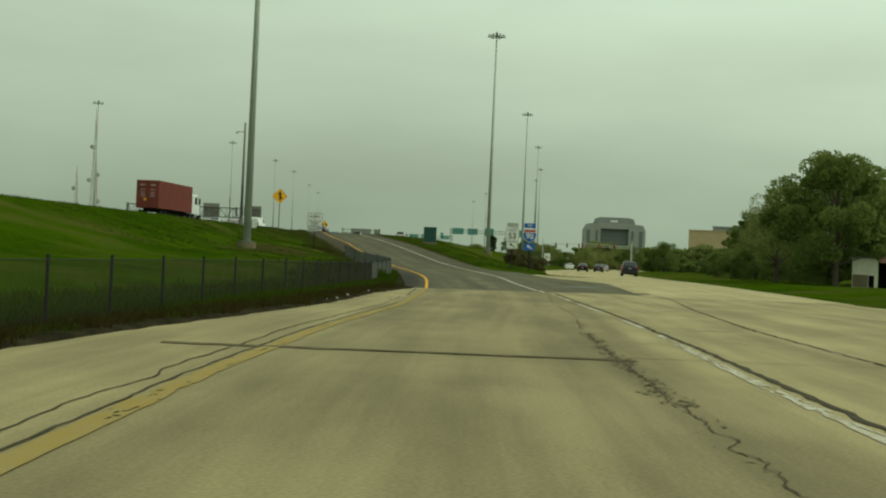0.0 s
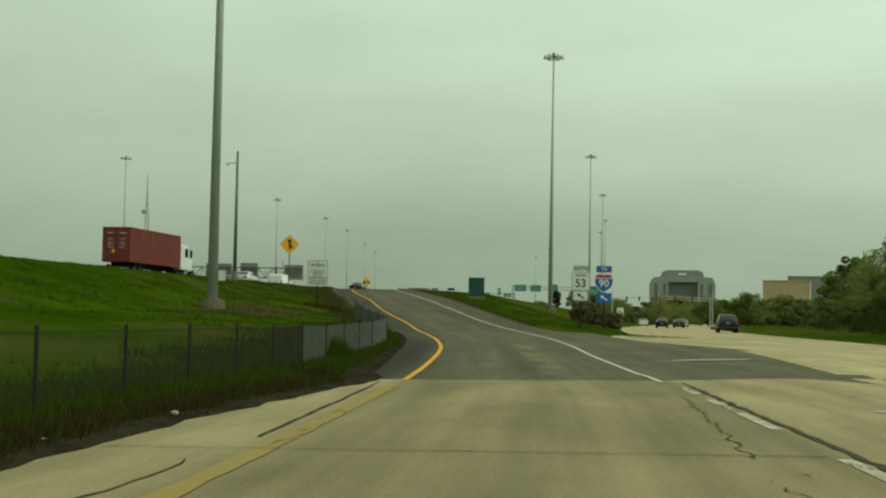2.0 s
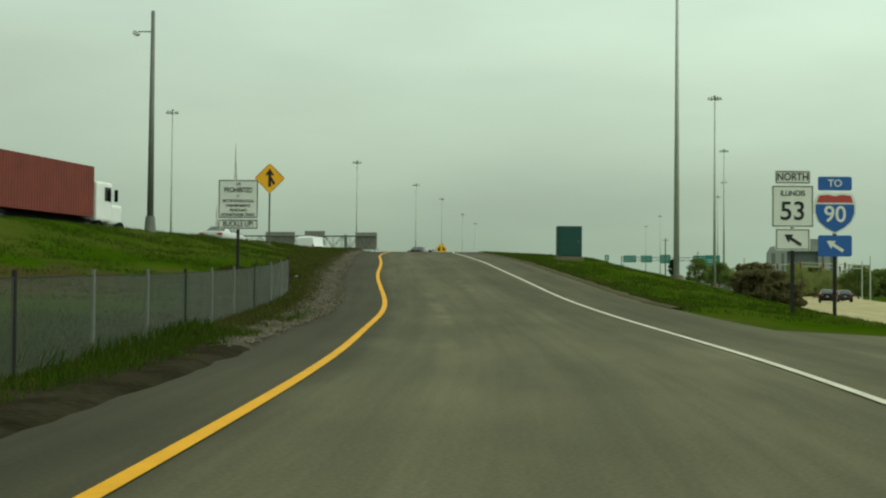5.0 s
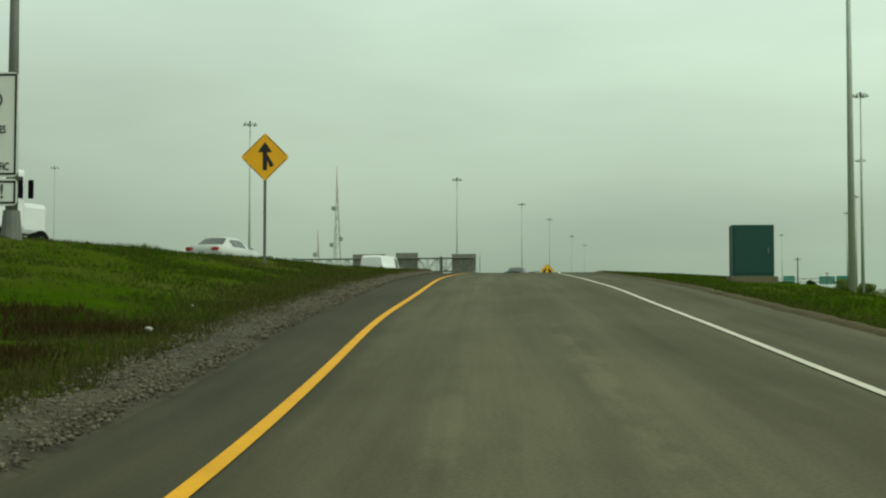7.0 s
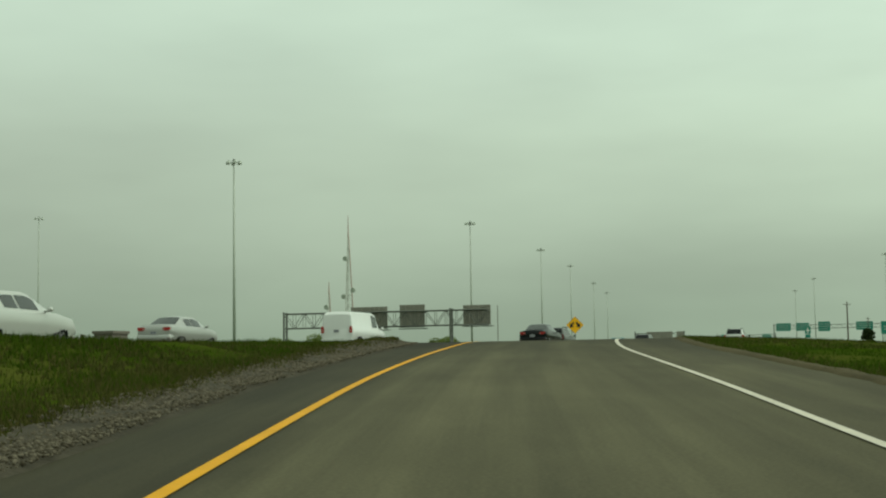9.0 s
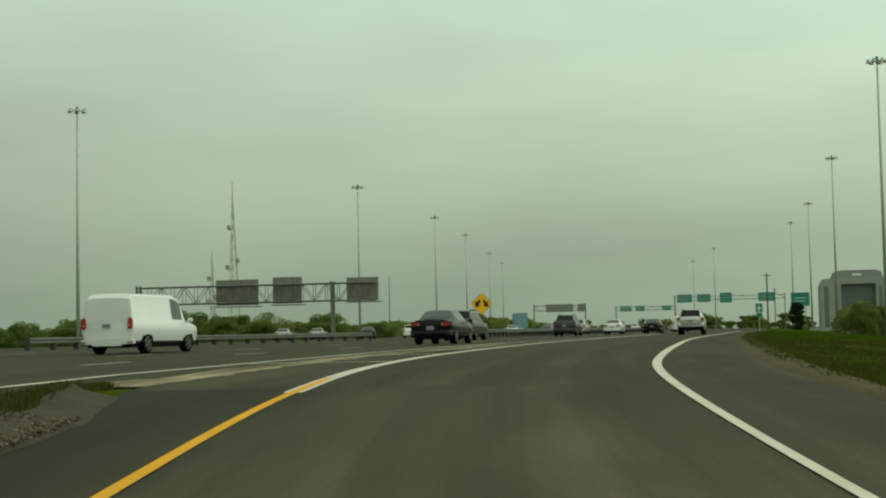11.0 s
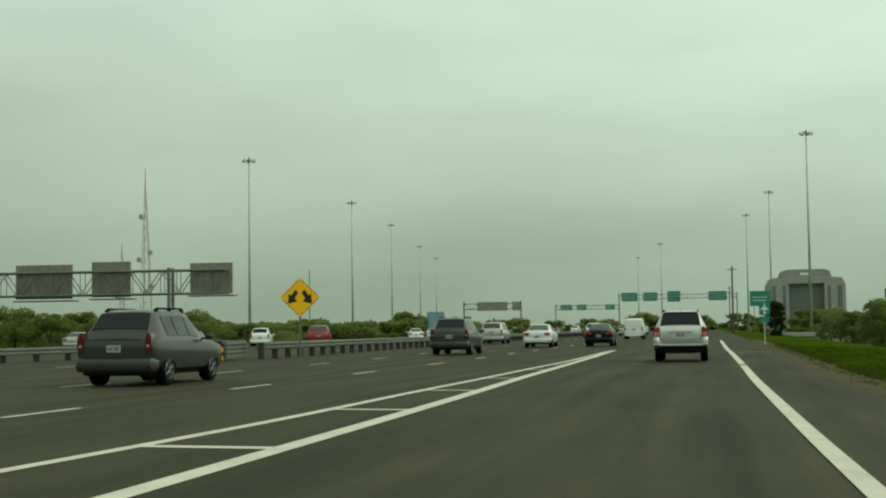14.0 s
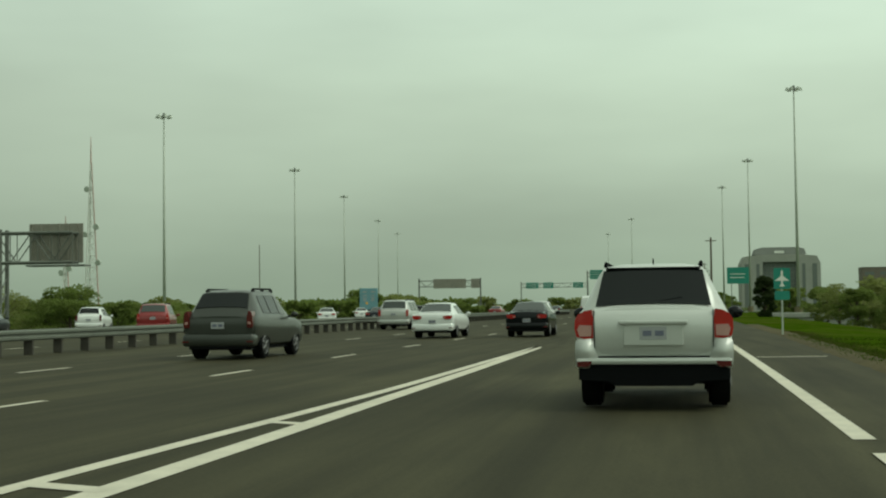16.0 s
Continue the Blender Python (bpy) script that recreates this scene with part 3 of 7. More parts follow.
def seam_y(x):
    """Where the concrete ends and the asphalt begins."""
    return np.interp(x, [-6, -1, 4.2, 9.6, 17], [56.4, 57.0, 58.4, 62.8, 66])


ROAD_A = strip("road_concrete", np.append(np.arange(-60, 54.5, 2.0), 54.5), ramp_left, art_r, road_z, M_CONC, nx=14, lift=0.004)
tagged(ROAD_A, "worn tan concrete road slabs with tarred cracks", "road", kind="structure")
# the concrete's slanting end towards the asphalt
end_v, end_f = [], []
ex = np.linspace(float(ramp_left(54.5)), 17.0, 30)
for x in ex:
    end_v += [(x, 54.5, road_z(x, 54.5) + 0.004), (x, max(54.6, float(seam_y(x))), max(road_z(x, 58), float(ramp_z(58))) + 0.012)]
end_f = [(2 * i, 2 * i + 2, 2 * i + 3, 2 * i + 1) for i in range(len(ex) - 1)]
tagged(uv_along(raw("road_concrete_end", end_v, end_f, M_CONC), lane_mid), "worn concrete slab edge at the asphalt seam", "road", kind="structure")


ys_r = np.concatenate([np.arange(54.5, 300, 1.5), np.arange(300, 700, 20)])
def asphalt_row(x, y):
    return max(road_z(x, y), float(ramp_z(y)) - 0.02) if y < 110 else float(ramp_z(y))


def asphalt_z(x, y):
    """The slip road's surface, straight between its rows."""
    k = math.floor((y - 54.5) / 1.5 + 1e-6)
    q = (y - 54.5) / 1.5 - k
    return asphalt_row(x, 54.5 + 1.5 * k) * (1 - q) + asphalt_row(x, 56.0 + 1.5 * k) * q


ROAD_R = strip("road_ramp", ys_r[ys_r <= 186], ramp_left, ramp_edge, asphalt_z, M_ASPH, nx=16)
tagged(ROAD_R, "worn grey asphalt slip road with faint tyre tracks", "road", kind="structure")
ROAD_M = strip("road_merging_lane", ys_r[ys_r >= 184.5], ramp_left, ramp_edge, lambda x, y: float(ramp_z(y)), M_ASPH2, nx=10)
tagged(ROAD_M, "dark asphalt merging lane beside the highway", "road", kind="structure")
ROAD_H = strip("road_highway", np.concatenate([np.arange(-300, 150, 15), np.arange(150, 300, 1.5), np.arange(300, 1200, 30)]), high_left, high_right, lambda x, y: float(high_z(y)), M_ASPH2, nx=6, mid=lambda y: float(main_x(y)))
tagged(ROAD_H, "wide dark asphalt highway", "road", kind="structure")
ROAD_B = strip("road_arterial", np.concatenate([np.arange(58, 130, 1.5), np.arange(130, 700, 15)]), art_left, art_r,
               lambda x, y: ground_z(x, y) if y < 130 else float(art_z(y)), M_CONC_B, nx=16, lift=0.008, mid=art_left)
tagged(ROAD_B, "pale concrete arterial road towards a crossing", "road", kind="structure")


# ---- road paint and tar: thin bands along a line ----
def ribbon(name, ys, mid, width, material, z, lift=0.012, parent=None, label=""):
    verts, faces = [], []
    ys = list(ys)
    for y in ys:
        x = float(mid(y))
        w = width(y) if callable(width) else width
        verts += [(x - w / 2, y, z(x, y) + lift), (x + w / 2, y, z(x, y) + lift)]
    faces = [(2 * i, 2 * i + 1, 2 * i + 3, 2 * i + 2) for i in range(len(ys) - 1)]
    ob = raw(name, verts, faces, material, parent)
    return tagged(ob, label, "road marking", kind="structure") if label else ob


rz = lambda x, y: (asphalt_z(x, y) if y > 54.5 else road_z(x, y) + 0.004)
hz_ = lambda x, y: float(high_z(y))
ribbon("trim_yellow_line", np.arange(57.0, 188, 0.75), yellow_x, 0.128, M_YEL, rz, lift=0.010, label="solid yellow edge line painted on asphalt")
faded_x = lerp([(-80, -2.6), (14, -2.33), (17, -2.22), (20.5, -2.15), (23, -2.03), (26, -1.84), (31, -1.52), (34, -1.33), (37.4, -1.2), (42, -1.13), (48, -1.07), (53, -1.04), (57, -1.11), (60, -1.13)], 1.0)


def flaked(name, y0, y1, mid, width, material, label, keep, seed, lift=0.007, cols=7, step=0.07):
    """A worn painted line: small cells of paint, many of them flaked off along ragged patches."""
    verts, faces = [], []
    for j, y in enumerate(np.arange(y0, y1, step)):
        y = float(y)
        x = float(mid(y))
        w = width * (1 + 0.25 * noise.noise((y * 1.1, seed, 3)))
        for i in range(cols):
            u = (i + 0.5) / cols - 0.5
            q = 0.7 * noise.noise((u * 2.6 + seed, y * 1.3, 0)) + 0.6 * noise.noise((u * 6.0, y * 3.6, seed)) + 0.35 * noise.noise((u * 13.0, y * 9.0, seed + 2)) + 0.5 * noise.noise((0, y * 0.33, seed + 5)) - 0.9 * max(0.0, abs(u) - 0.32)
            if q < keep:
                continue
            n0 = len(verts)
            for du, dy in ((-0.52, -0.52), (0.52, -0.52), (0.52, 0.52), (-0.52, 0.52)):
                px_, py_ = x + (u + du / cols) * w, y + dy * step
                verts.append((px_, py_, rz(px_, py_) + lift))
            faces.append((n0, n0 + 1, n0 + 2, n0 + 3))
    return tagged(raw(name, verts, faces, material), label, "road marking", kind="structure")


flaked("trim_faded_yellow_line", -20, 57.3, faded_x, 0.21, M_YELF, "faded worn yellow edge line on concrete", -0.44, 1, 0.009)
ribbon("trim_white_line", np.append(np.arange(58.0, 256.2, 0.75), 256.4), white_x, lambda y: float(np.interp(y, [178, 200], [0.105, 0.20])), M_WHT, rz, lift=0.012, label="solid white edge line painted on asphalt")
ribbon("trim_white_edge_line", np.arange(257.6, 330, 0.75), white_x, 0.21, M_WHT, rz, lift=0.007, label="wide white edge line of the merging lane")
ribbon("trim_gore_line", np.arange(184, 288, 0.75), yellow_x, 0.27, M_WHT, rz, lift=0.007, label="wide white gore line painted on asphalt")
ribbon("trim_main_edge_line", np.arange(-200, 288, 0.75), main_x, 0.2, M_WHT, hz_, lift=0.007, label="white edge line of the highway")
old_mid = lerp([(180, -20.9), (200, -20.3), (205, -19.7), (209, -19.1), (214, -18.6), (219, -18.25)], 1.0)
old_wide = lerp([(180, 1.3), (200, 0.9), (205, 0.75), (212, 0.8), (215.5, 1.25), (218, 1.35), (219, 0.5)], 0.6)
OLD = ribbon("trim_old_concrete_strip", np.arange(186, 218.6, 0.4), lambda y: old_mid(y) + 0.12 * noise.noise((y * 0.9, 8, 0)), lambda y: old_wide(y) * (1 + 0.3 * noise.noise((y * 0.7, 3, 0)) + 0.25 * noise.noise((y * 2.3, 4, 0))), M_OLD, rz, lift=0.004, label="strip of old worn concrete between the gore lines")
ribbon("trim_old_joint", np.arange(188, 216, 0.4), lambda y: old_mid(y) - 0.03 + 0.05 * noise.noise((y * 1.3, 5, 0)), lambda y: 0.05 + 0.03 * noise.noise((y * 2.0, 6, 0)), M_TAR, rz, lift=0.008, label="dark joint in the old concrete strip")
uv_along(OLD, lambda y: float(yellow_x(y)))
for y0 in (195.7, 202.1, 208.3, 215.1, 220.9, 228.4, 234.9, 241.2, 247.6, 254.2, 259.5):
    lead = 0.35
    bmv = [(float(main_x(y0 + lead)), y0 + lead), (float(yellow_x(y0)), y0)]
    a, b = Vector((*bmv[0], float(ramp_z(y0)) + 0.009)), Vector((*bmv[1], float(ramp_z(y0)) + 0.009))
    n_ = Vector((0, 0.13, 0))
    tagged(raw("trim_gore_bar", [a - n_, b - n_, b + n_, a + n_], [(0, 1, 2, 3)], M_WHT), "white cross bar painted in the gore", "road marking", "gore bars", "structure")
for lane in range(4):
    if lane == 2:
        continue
    for k in range(-16, 60):
        y0 = 114.8 + 9.15 * k + (2.0 if lane % 2 else 0)
        off = 4.4 + 4.75 * lane
        q = [(float(main_x(min(y0 + d, 287))) - off + max(0, y0 + d - 287) * 0.095 + s * 0.07, y0 + d, float(high_z(y0 + d)) + 0.007) for d, s in ((0, -1), (0, 1), (2.4, 1), (2.4, -1))]
        tagged(raw("trim_lane_dash", q, [(0, 1, 2, 3)], M_WHT), "white lane dash painted on asphalt", "road marking", "lane dashes", "structure")
# arterial lane marks and tar seams
seam1 = lerp([(-30, 2.6), (11, 3.51), (14.5, 3.64), (21.2, 3.90), (26.2, 3.98), (30, 4.10), (36, 4.22), (43, 4.28), (50, 4.32), (58, 4.4)], 1.5)
seam2 = lerp([(-30, 5.6), (19, 6.1), (26.8, 6.35), (29, 6.45), (34.3, 6.9), (42.8, 7.6), (52, 8.6), (61, 9.1)], 1.5)
crack_x = lerp([(-20, 1.2), (7.6, 1.98), (10.3, 2.04), (15.9, 2.18), (19.5, 2.28), (26.3, 2.56), (33, 3.05), (42, 3.2), (54, 3.9)], 1.0)
worn_x = lerp([(-30, 2.45), (11.9, 3.34), (15.4, 3.42), (19.1, 3.58), (24.3, 3.82), (30, 3.97), (36, 4.05), (43, 4.1), (58, 4.2)], 1.5)
flaked("trim_worn_line", -12, 25.0, worn_x, 0.17, M_WHTF, "worn flaking white lane line on concrete", -0.12, 2)
for a, b in ((27.4, 31.8), (36, 43.2), (46.5, 52.2), (53.8, 57.4)):
    flaked("trim_worn_dash", a, b, worn_x, 0.15, M_WHTF, "worn white lane dash on concrete", -0.34, 3)
flaked("trim_worn_dash", 19.0, 24.2, lambda y: seam2(y) - 0.02, 0.12, M_WHTF, "worn white lane dash on concrete", -0.02, 4)


def band(name, pts, w, material, label, category, lift=0.012, seed=0, rag=0.0, zf=None):
    """A narrow flat band along a polyline over the concrete."""
    pts = [Vector(p) for p in pts]
    v = []
    for k, p in enumerate(pts):
        d = (pts[min(k + 1, len(pts) - 1)] - pts[max(k - 1, 0)]).normalized()
        h = w / 2 * (1 + rag * noise.noise((p.x * 2.3, p.y * 2.3, seed)))
        n_ = Vector((-d.y, d.x)) * h
        for q in (p - n_, p + n_):
            v.append((q.x, q.y, (zf or rz)(q.x, q.y) + lift))
    ob = raw(name, v, [(2 * k, 2 * k + 1, 2 * k + 3, 2 * k + 2) for k in range(len(pts) - 1)], material)
    return tagged(ob, label, category, kind="structure")


for (xa, ya), (xb, yb) in (((5.5, 39.0), (7.1, 41.1)), ((5.2, 32.8), (6.25, 33.7)), ((4.9, 27.4), (5.75, 27.95)), ((6.1, 49.8), (8.4, 52.7)), ((4.6, 40.8), (5.0, 41.3))):
    band("trim_hatch_bar", [(xa + (xb - xa) * k / 6, ya + (yb - ya) * k / 6) for k in range(7)], 0.14, M_WHTF, "worn white hatch bar on concrete", "road marking", 0.011, rag=0.5)


def crack(name, ys, mid, w, amp=0.05, f=1.7, seed=0):
    return ribbon(name, ys, lambda y: mid(y) + amp * noise.noise((y * f, seed, 0)) + amp * 0.5 * noise.noise((y * f * 3.1, seed, 5)),
                  lambda y: w * (0.6 + 1.1 * abs(noise.noise((y * 2.3, seed, 9)))), M_TAR, rz, lift=0.009, label="dark tarred crack in the concrete")


crack("trim_tar_seam", np.arange(-20, 58, 0.3), seam1, 0.12, 0.07, seed=1)
crack("trim_tar_seam", np.arange(-20, 61, 0.3), seam2, 0.08, 0.07, seed=2)
crack("trim_tar_seam", np.arange(-20, 37, 0.3), lambda y: faded_x(y) - 0.17, 0.035, 0.05, 0.9, seed=3)
crack("trim_tar_seam", np.arange(-20, 42, 0.3), lambda y: faded_x(y) - 0.44, 0.03, 0.12, 0.45, seed=4)
for a, b, w in ((-20, -9, 0.02), (-7.5, 4, 0.02), (5.0, 12.0, 0.02), (13.1, 17.0, 0.045), (17.2, 20.8, 0.05), (21.2, 24.6, 0.035), (26.0, 30.5, 0.025), (33, 41, 0.025), (43, 53, 0.025)):
    crack("trim_broken_crack", np.arange(a, b, 0.12), crack_x, w, 0.13, 1.9, seed=5)
# crumbled edges and short branches that fork off the broken crack
rng_c = np.random.default_rng(4)
bv, bf = [], []
for k in range(900):
    y0 = rng_c.uniform(-5, 48) if k % 4 == 0 else rng_c.uniform(12, 24.5)
    busy = 0.5 + noise.noise((y0 * 0.5, 21.0, 0.0))
    if rng_c.random() > busy:
        continue
    p = Vector((float(crack_x(y0)) + 0.13 * noise.noise((y0 * 1.9, 5, 0)) + rng_c.normal(0, 0.085), y0))
    a = rng_c.uniform(0, 2 * math.pi)
    w = rng_c.uniform(0.006, 0.028)
    for _ in range(int(rng_c.integers(2, 4))):
        a += rng_c.normal(0, 0.9)
        q = p + Vector((math.cos(a) * 0.035, math.sin(a) * 0.07))
        d = (q - p).normalized()
        n_ = Vector((-d.y, d.x)) * w
        n0 = len(bv)
        for c in (p - n_, p + n_, q + n_ * 0.7, q - n_ * 0.7):
            bv.append((c.x, c.y, rz(c.x, c.y) + 0.010))
        bf.append((n0, n0 + 1, n0 + 2, n0 + 3))
        p, w = q, w * 0.7
tagged(raw("trim_crack_branches", bv, bf, M_CRUMB), "fine dark branches of the broken crack in concrete", "road crack", kind="structure")
for y0, xa, xb, w in ((-7, -4.6, 4.0, 0.05), (17.9, 2.45, 6.0, 0.035), (31, -3.2, 4.0, 0.03), (43, -2.6, 4.0, 0.03), (24.0, 2.5, 3.2, 0.03), (21.5, 2.5, 3.35, 0.03), (22.4, 3.9, 5.1, 0.03), (33.2, -3.0, 2.0, 0.02)):
    band("trim_cross_joint", [(xa + (xb - xa) * k / 36, y0 + 0.10 * (xa + (xb - xa) * k / 36 - 0.35) + 0.06 * noise.noise((k * 0.35, y0, 0))) for k in range(37)], w, M_TAR, "dark tarred joint across the concrete slabs", "road joint", 0.013, seed=y0, rag=0.9)
joint = [(-3.6 + 6.05 * k / 60, 17.4 + 0.10 * (-3.95 + 6.05 * k / 60) + 0.05 * noise.noise((k * 0.2, 17.4, 0))) for k in range(61)]
band("trim_cross_joint", joint, 0.21, M_CRUMB, "wide crumbling tarred joint across the slabs", "road joint", 0.011, seed=17.4, rag=0.7)
band("trim_joint_rim", [(x, y + 0.085 + 0.02 * noise.noise((x * 3, 1, 0))) for x, y in joint], 0.04, M_TAR, "dark upper rim of the wide joint", "road joint", 0.014, seed=3, rag=1.6)
band("trim_joint_rim", [(x, y - 0.09 + 0.02 * noise.noise((x * 2, 5, 0))) for x, y in joint[26:]], 0.025, M_TAR, "dark lower rim of the wide joint", "road joint", 0.014, seed=6, rag=1.8)
old_kerb = lerp([(84, 8.45), (88.5, 7.95), (92.5, 7.85), (96.5, 7.6), (100, 7.25), (104, 7.15), (108, 7.5)], 1.0)
band("trim_old_kerb_joint", [(float(old_kerb(y)), float(y)) for y in np.arange(84.5, 108, 0.5)], 0.17, M_CRUMB, "dark dirty joint along the old concrete corner", "road joint", 0.014, seed=12, rag=1.2, zf=ground_z)
band("trim_side_crack", [(-2.85 + 0.05 * k, 33.6 + 0.022 * k + 0.05 * noise.noise((k * 0.3, 13.0, 0))) for k in range(20)], 0.03, M_TAR, "thin dark crack across the paved edge", "road crack", 0.013, seed=33, rag=0.9)
band("trim_edge_crack", [(-1.39 + 0.04 * noise.noise((k * 0.23, 11.0, 0)), 44.0 + 0.4 * k) for k in range(31)], 0.045, M_TAR, "dark earth-filled crack beside the yellow line", "road crack", 0.014, seed=31, rag=0.9)
for a, b in ((61.0, 62.6), (64.0, 67.5), (69.0, 71.2), (72.0, 76.2), (77.6, 80.5)):
    ribbon("trim_paving_joint", np.arange(a, b, 0.25), lambda y: lane_mid(y) + 0.24 + 0.006 * (y - 66) + 0.03 * noise.noise((y * 0.9, 41, 0)), lambda y: 0.008 + 0.022 * abs(noise.noise((y * 1.9, 42, 0))), M_JOINT, rz, lift=0.010, label="dark joint between two paved strips of asphalt")
# gravel and dirt verges: bands that hug the pavement on one side and the grass on the other
def verge(name, ys, inner, side, width, material, label, seed, lift=0.012, over=lambda y: 0.0, hump=0.05):
    verts, faces = [], []
    ys = list(ys)
    for y in ys:
        x0 = float(inner(y)) - side * (over(y) + 0.12 + 0.10 * noise.noise((y * 0.9, seed, 0)) + 0.05 * noise.noise((y * 3.1, seed, 4)))
        w = over(y) + width(y) * (1 + 0.25 * noise.noise((y * 0.6, seed, 7)) + 0.1 * noise.noise((y * 2.2, seed, 9)))
        for k in range(6):
            x = x0 + side * w * k / 5
            z = (asphalt_z(x, y) if y > 54.5 else road_z(x, y)) if (x - float(inner(y))) * side < 0.1 else max(ground_z(x, y), float(ramp_z(y)) - 0.4)
            rise = hump * min(1.0, k / 1.5) * (1 if k < 5 else -1.2) if k else -0.02
            verts.append((x, y, z + lift + rise + (0.02 * noise.noise((x * 3, y * 3, seed)) if k else 0)))
    for j in range(len(ys) - 1):
        for i in range(5):
            faces.append((j * 6 + i, j * 6 + i + 1, (j + 1) * 6 + i + 1, (j + 1) * 6 + i))
    return tagged(raw(name, verts, faces, material, smooth=True), label, "verge", kind="structure")


verge("trim_gravel_verge", np.arange(96, 184, 0.5), ramp_left, -1, lambda y: float(np.interp(y, [96, 108, 122, 150, 170, 184], [0.5, 0.85, 1.15, 1.25, 1.2, 0.8])), M_GRAV, "grey gravel verge along the asphalt", 1)
verge("trim_dirt_verge", np.arange(-30, 97, 0.5), ramp_left, -1, lambda y: 0.8, M_DIRT, "dark dirt along the pavement edge", 2, over=lambda y: float(np.interp(y, [54.6, 56.9, 64, 73, 87, 97], [0.0, 0.95, 0.75, 0.4, 0.3, 0.1])))
verge("trim_right_verge", np.arange(112, 330, 0.6), ramp_right, 1, lambda y: float(np.interp(y, [112, 180, 195], [0.35, 0.45, 1.0])), M_DRY, "dry earth verge along the asphalt", 3, hump=0.035)
def puddle(cx, cy, rx, ry, seed):
    v = [(cx, cy, asphalt_z(cx, cy))]
    f_ = [(0, k + 1, (k + 1) % 28 + 1) for k in range(28)]
    for ring in range(1, 5):
        for k in range(28):
            a = 2 * math.pi * k / 28
            q = ring / 4 * (1 + 0.35 * noise.noise((1.3 * math.cos(a), 1.3 * math.sin(a), seed)))
            x, y = cx + rx * q * math.cos(a), cy + ry * q * math.sin(a)
            v.append((x, y, asphalt_z(x, y)))
            if ring > 1:
                i, j = 1 + 28 * (ring - 2), (k + 1) % 28
                f_.append((i + k, i + 28 + k, i + 28 + j, i + j))
    # its surface lies on the mean slope of the asphalt
    xs, ys, zs = np.array(v).T
    fit = np.linalg.lstsq(np.stack([xs - cx, ys - cy, np.ones(len(v))], 1), zs, rcond=None)[0]
    v = [(x, y, float(fit @ (x - cx, y - cy, 1.0)) + 0.024) for x, y, _ in v]
    tagged(raw("puddle", v, f_, M_PUDDLE), "shallow puddle on the worn asphalt", "puddle", kind="structure")


puddle(6.85, 71.3, 1.3, 0.6, 1.0)
tagged(raw("trim_shoulder_joint", [(-6.55, 277.1, 4.613), (-4.9, 277.3, 4.613), (-4.9, 277.5, 4.613), (-6.55, 277.3, 4.613)], [(0, 1, 2, 3)], M_WHT), "thin white line across the shoulder", "road marking", kind="structure")


# ---- high mast lights ----
def mast(name_label, x, y, top, base_z, r0=0.31, group="high mast lights", heads=6):
    base_z = max(base_z, ground_z(x, y) + 0.05) if y < 250 else base_z
    h = top - base_z
    t = thing("high_mast_light", pose(x, y, base_z), name_label, "street lamp", group)
    bm = bmesh.new()
    tube(bm, (0, 0, 0.35), (0, 0, h - 0.3), r0, r0 * 0.36, 12)
    part("pole", bm, M_STEEL, t, smooth=True)
    bm = bmesh.new()
    tube(bm, (0, 0, -1.0), (0, 0, 0.4), r0 * 2.4, r0 * 2.4, 16)
    part("footing", bm, M_CONC2, t, "round concrete footing")
    bm = bmesh.new()
    tube(bm, (0, 0, 0.4), (0, 0, 0.5), r0 * 1.7, r0 * 1.7, 12)
    part("base_plate", bm, M_STEEL_D, t)
    bm = bmesh.new()
    tube(bm, (0, 0, h - 0.9), (0, 0, h), r0 * 0.7, r0 * 0.6, 10)
    for k in range(heads):
        a = 2 * math.pi * k / heads
        tube(bm, (0, 0, h - 0.55), (1.0 * math.cos(a), 1.0 * math.sin(a), h - 0.5), 0.035, seg=5)
    part("lamp_ring", bm, M_STEEL_D, t)
    for k in range(heads):
        a = 2 * math.pi * k / heads
        bm = bmesh.new()
        c = Vector((1.1 * math.cos(a), 1.1 * math.sin(a), h - 0.55))
        tube(bm, c + Vector((0, 0, -0.28)), c + Vector((0, 0, 0.22)), 0.36, 0.18, 10)
        part("lamp_head", bm, M_STEEL, t)
    return t


MAST = "tall grey steel high mast light on a concrete footing"
for x, y, top, b in ((-16.22, 107.7, 39.0, 1.35), (5.75, 218.2, 38.1, 1.2), (18.1, 351.5, 40.3, 2.6), (29.0, 480, 43.0, 5.0), (37.8, 603, 43.7, 5), (41.1, 688, 44.1, 5), (20, 840, 44, 4), (14, 960, 44, 4),
                     (-76.4, 466, 38.85, 1.5), (-75.8, 575, 40.8, 2), (-80, 678, 42.6, 2), (-84, 790, 42, 2), (-90, 905, 43, 2), (-92.4, 350, 38.4, 0.5), (-203, 482, 46.7, 0.0)):
    mast(MAST, x, y, top, b)


def box_on_pole():
    t = thing("control_box", pose(-15.72, 107.7, 3.1), "small pale metal control box strapped to the mast", "box")
    bm = bmesh.new()
    box(bm, -0.18, 0.2, -0.15, 0.15, 0, 0.62, 0.02)
    part("case", bm, M_STEEL, t)
    bm = bmesh.new()
    box(bm, -0.14, 0.16, -0.168, -0.152, 0.05, 0.57)
    part("door", bm, M_SIGN_W, t)


box_on_pole()


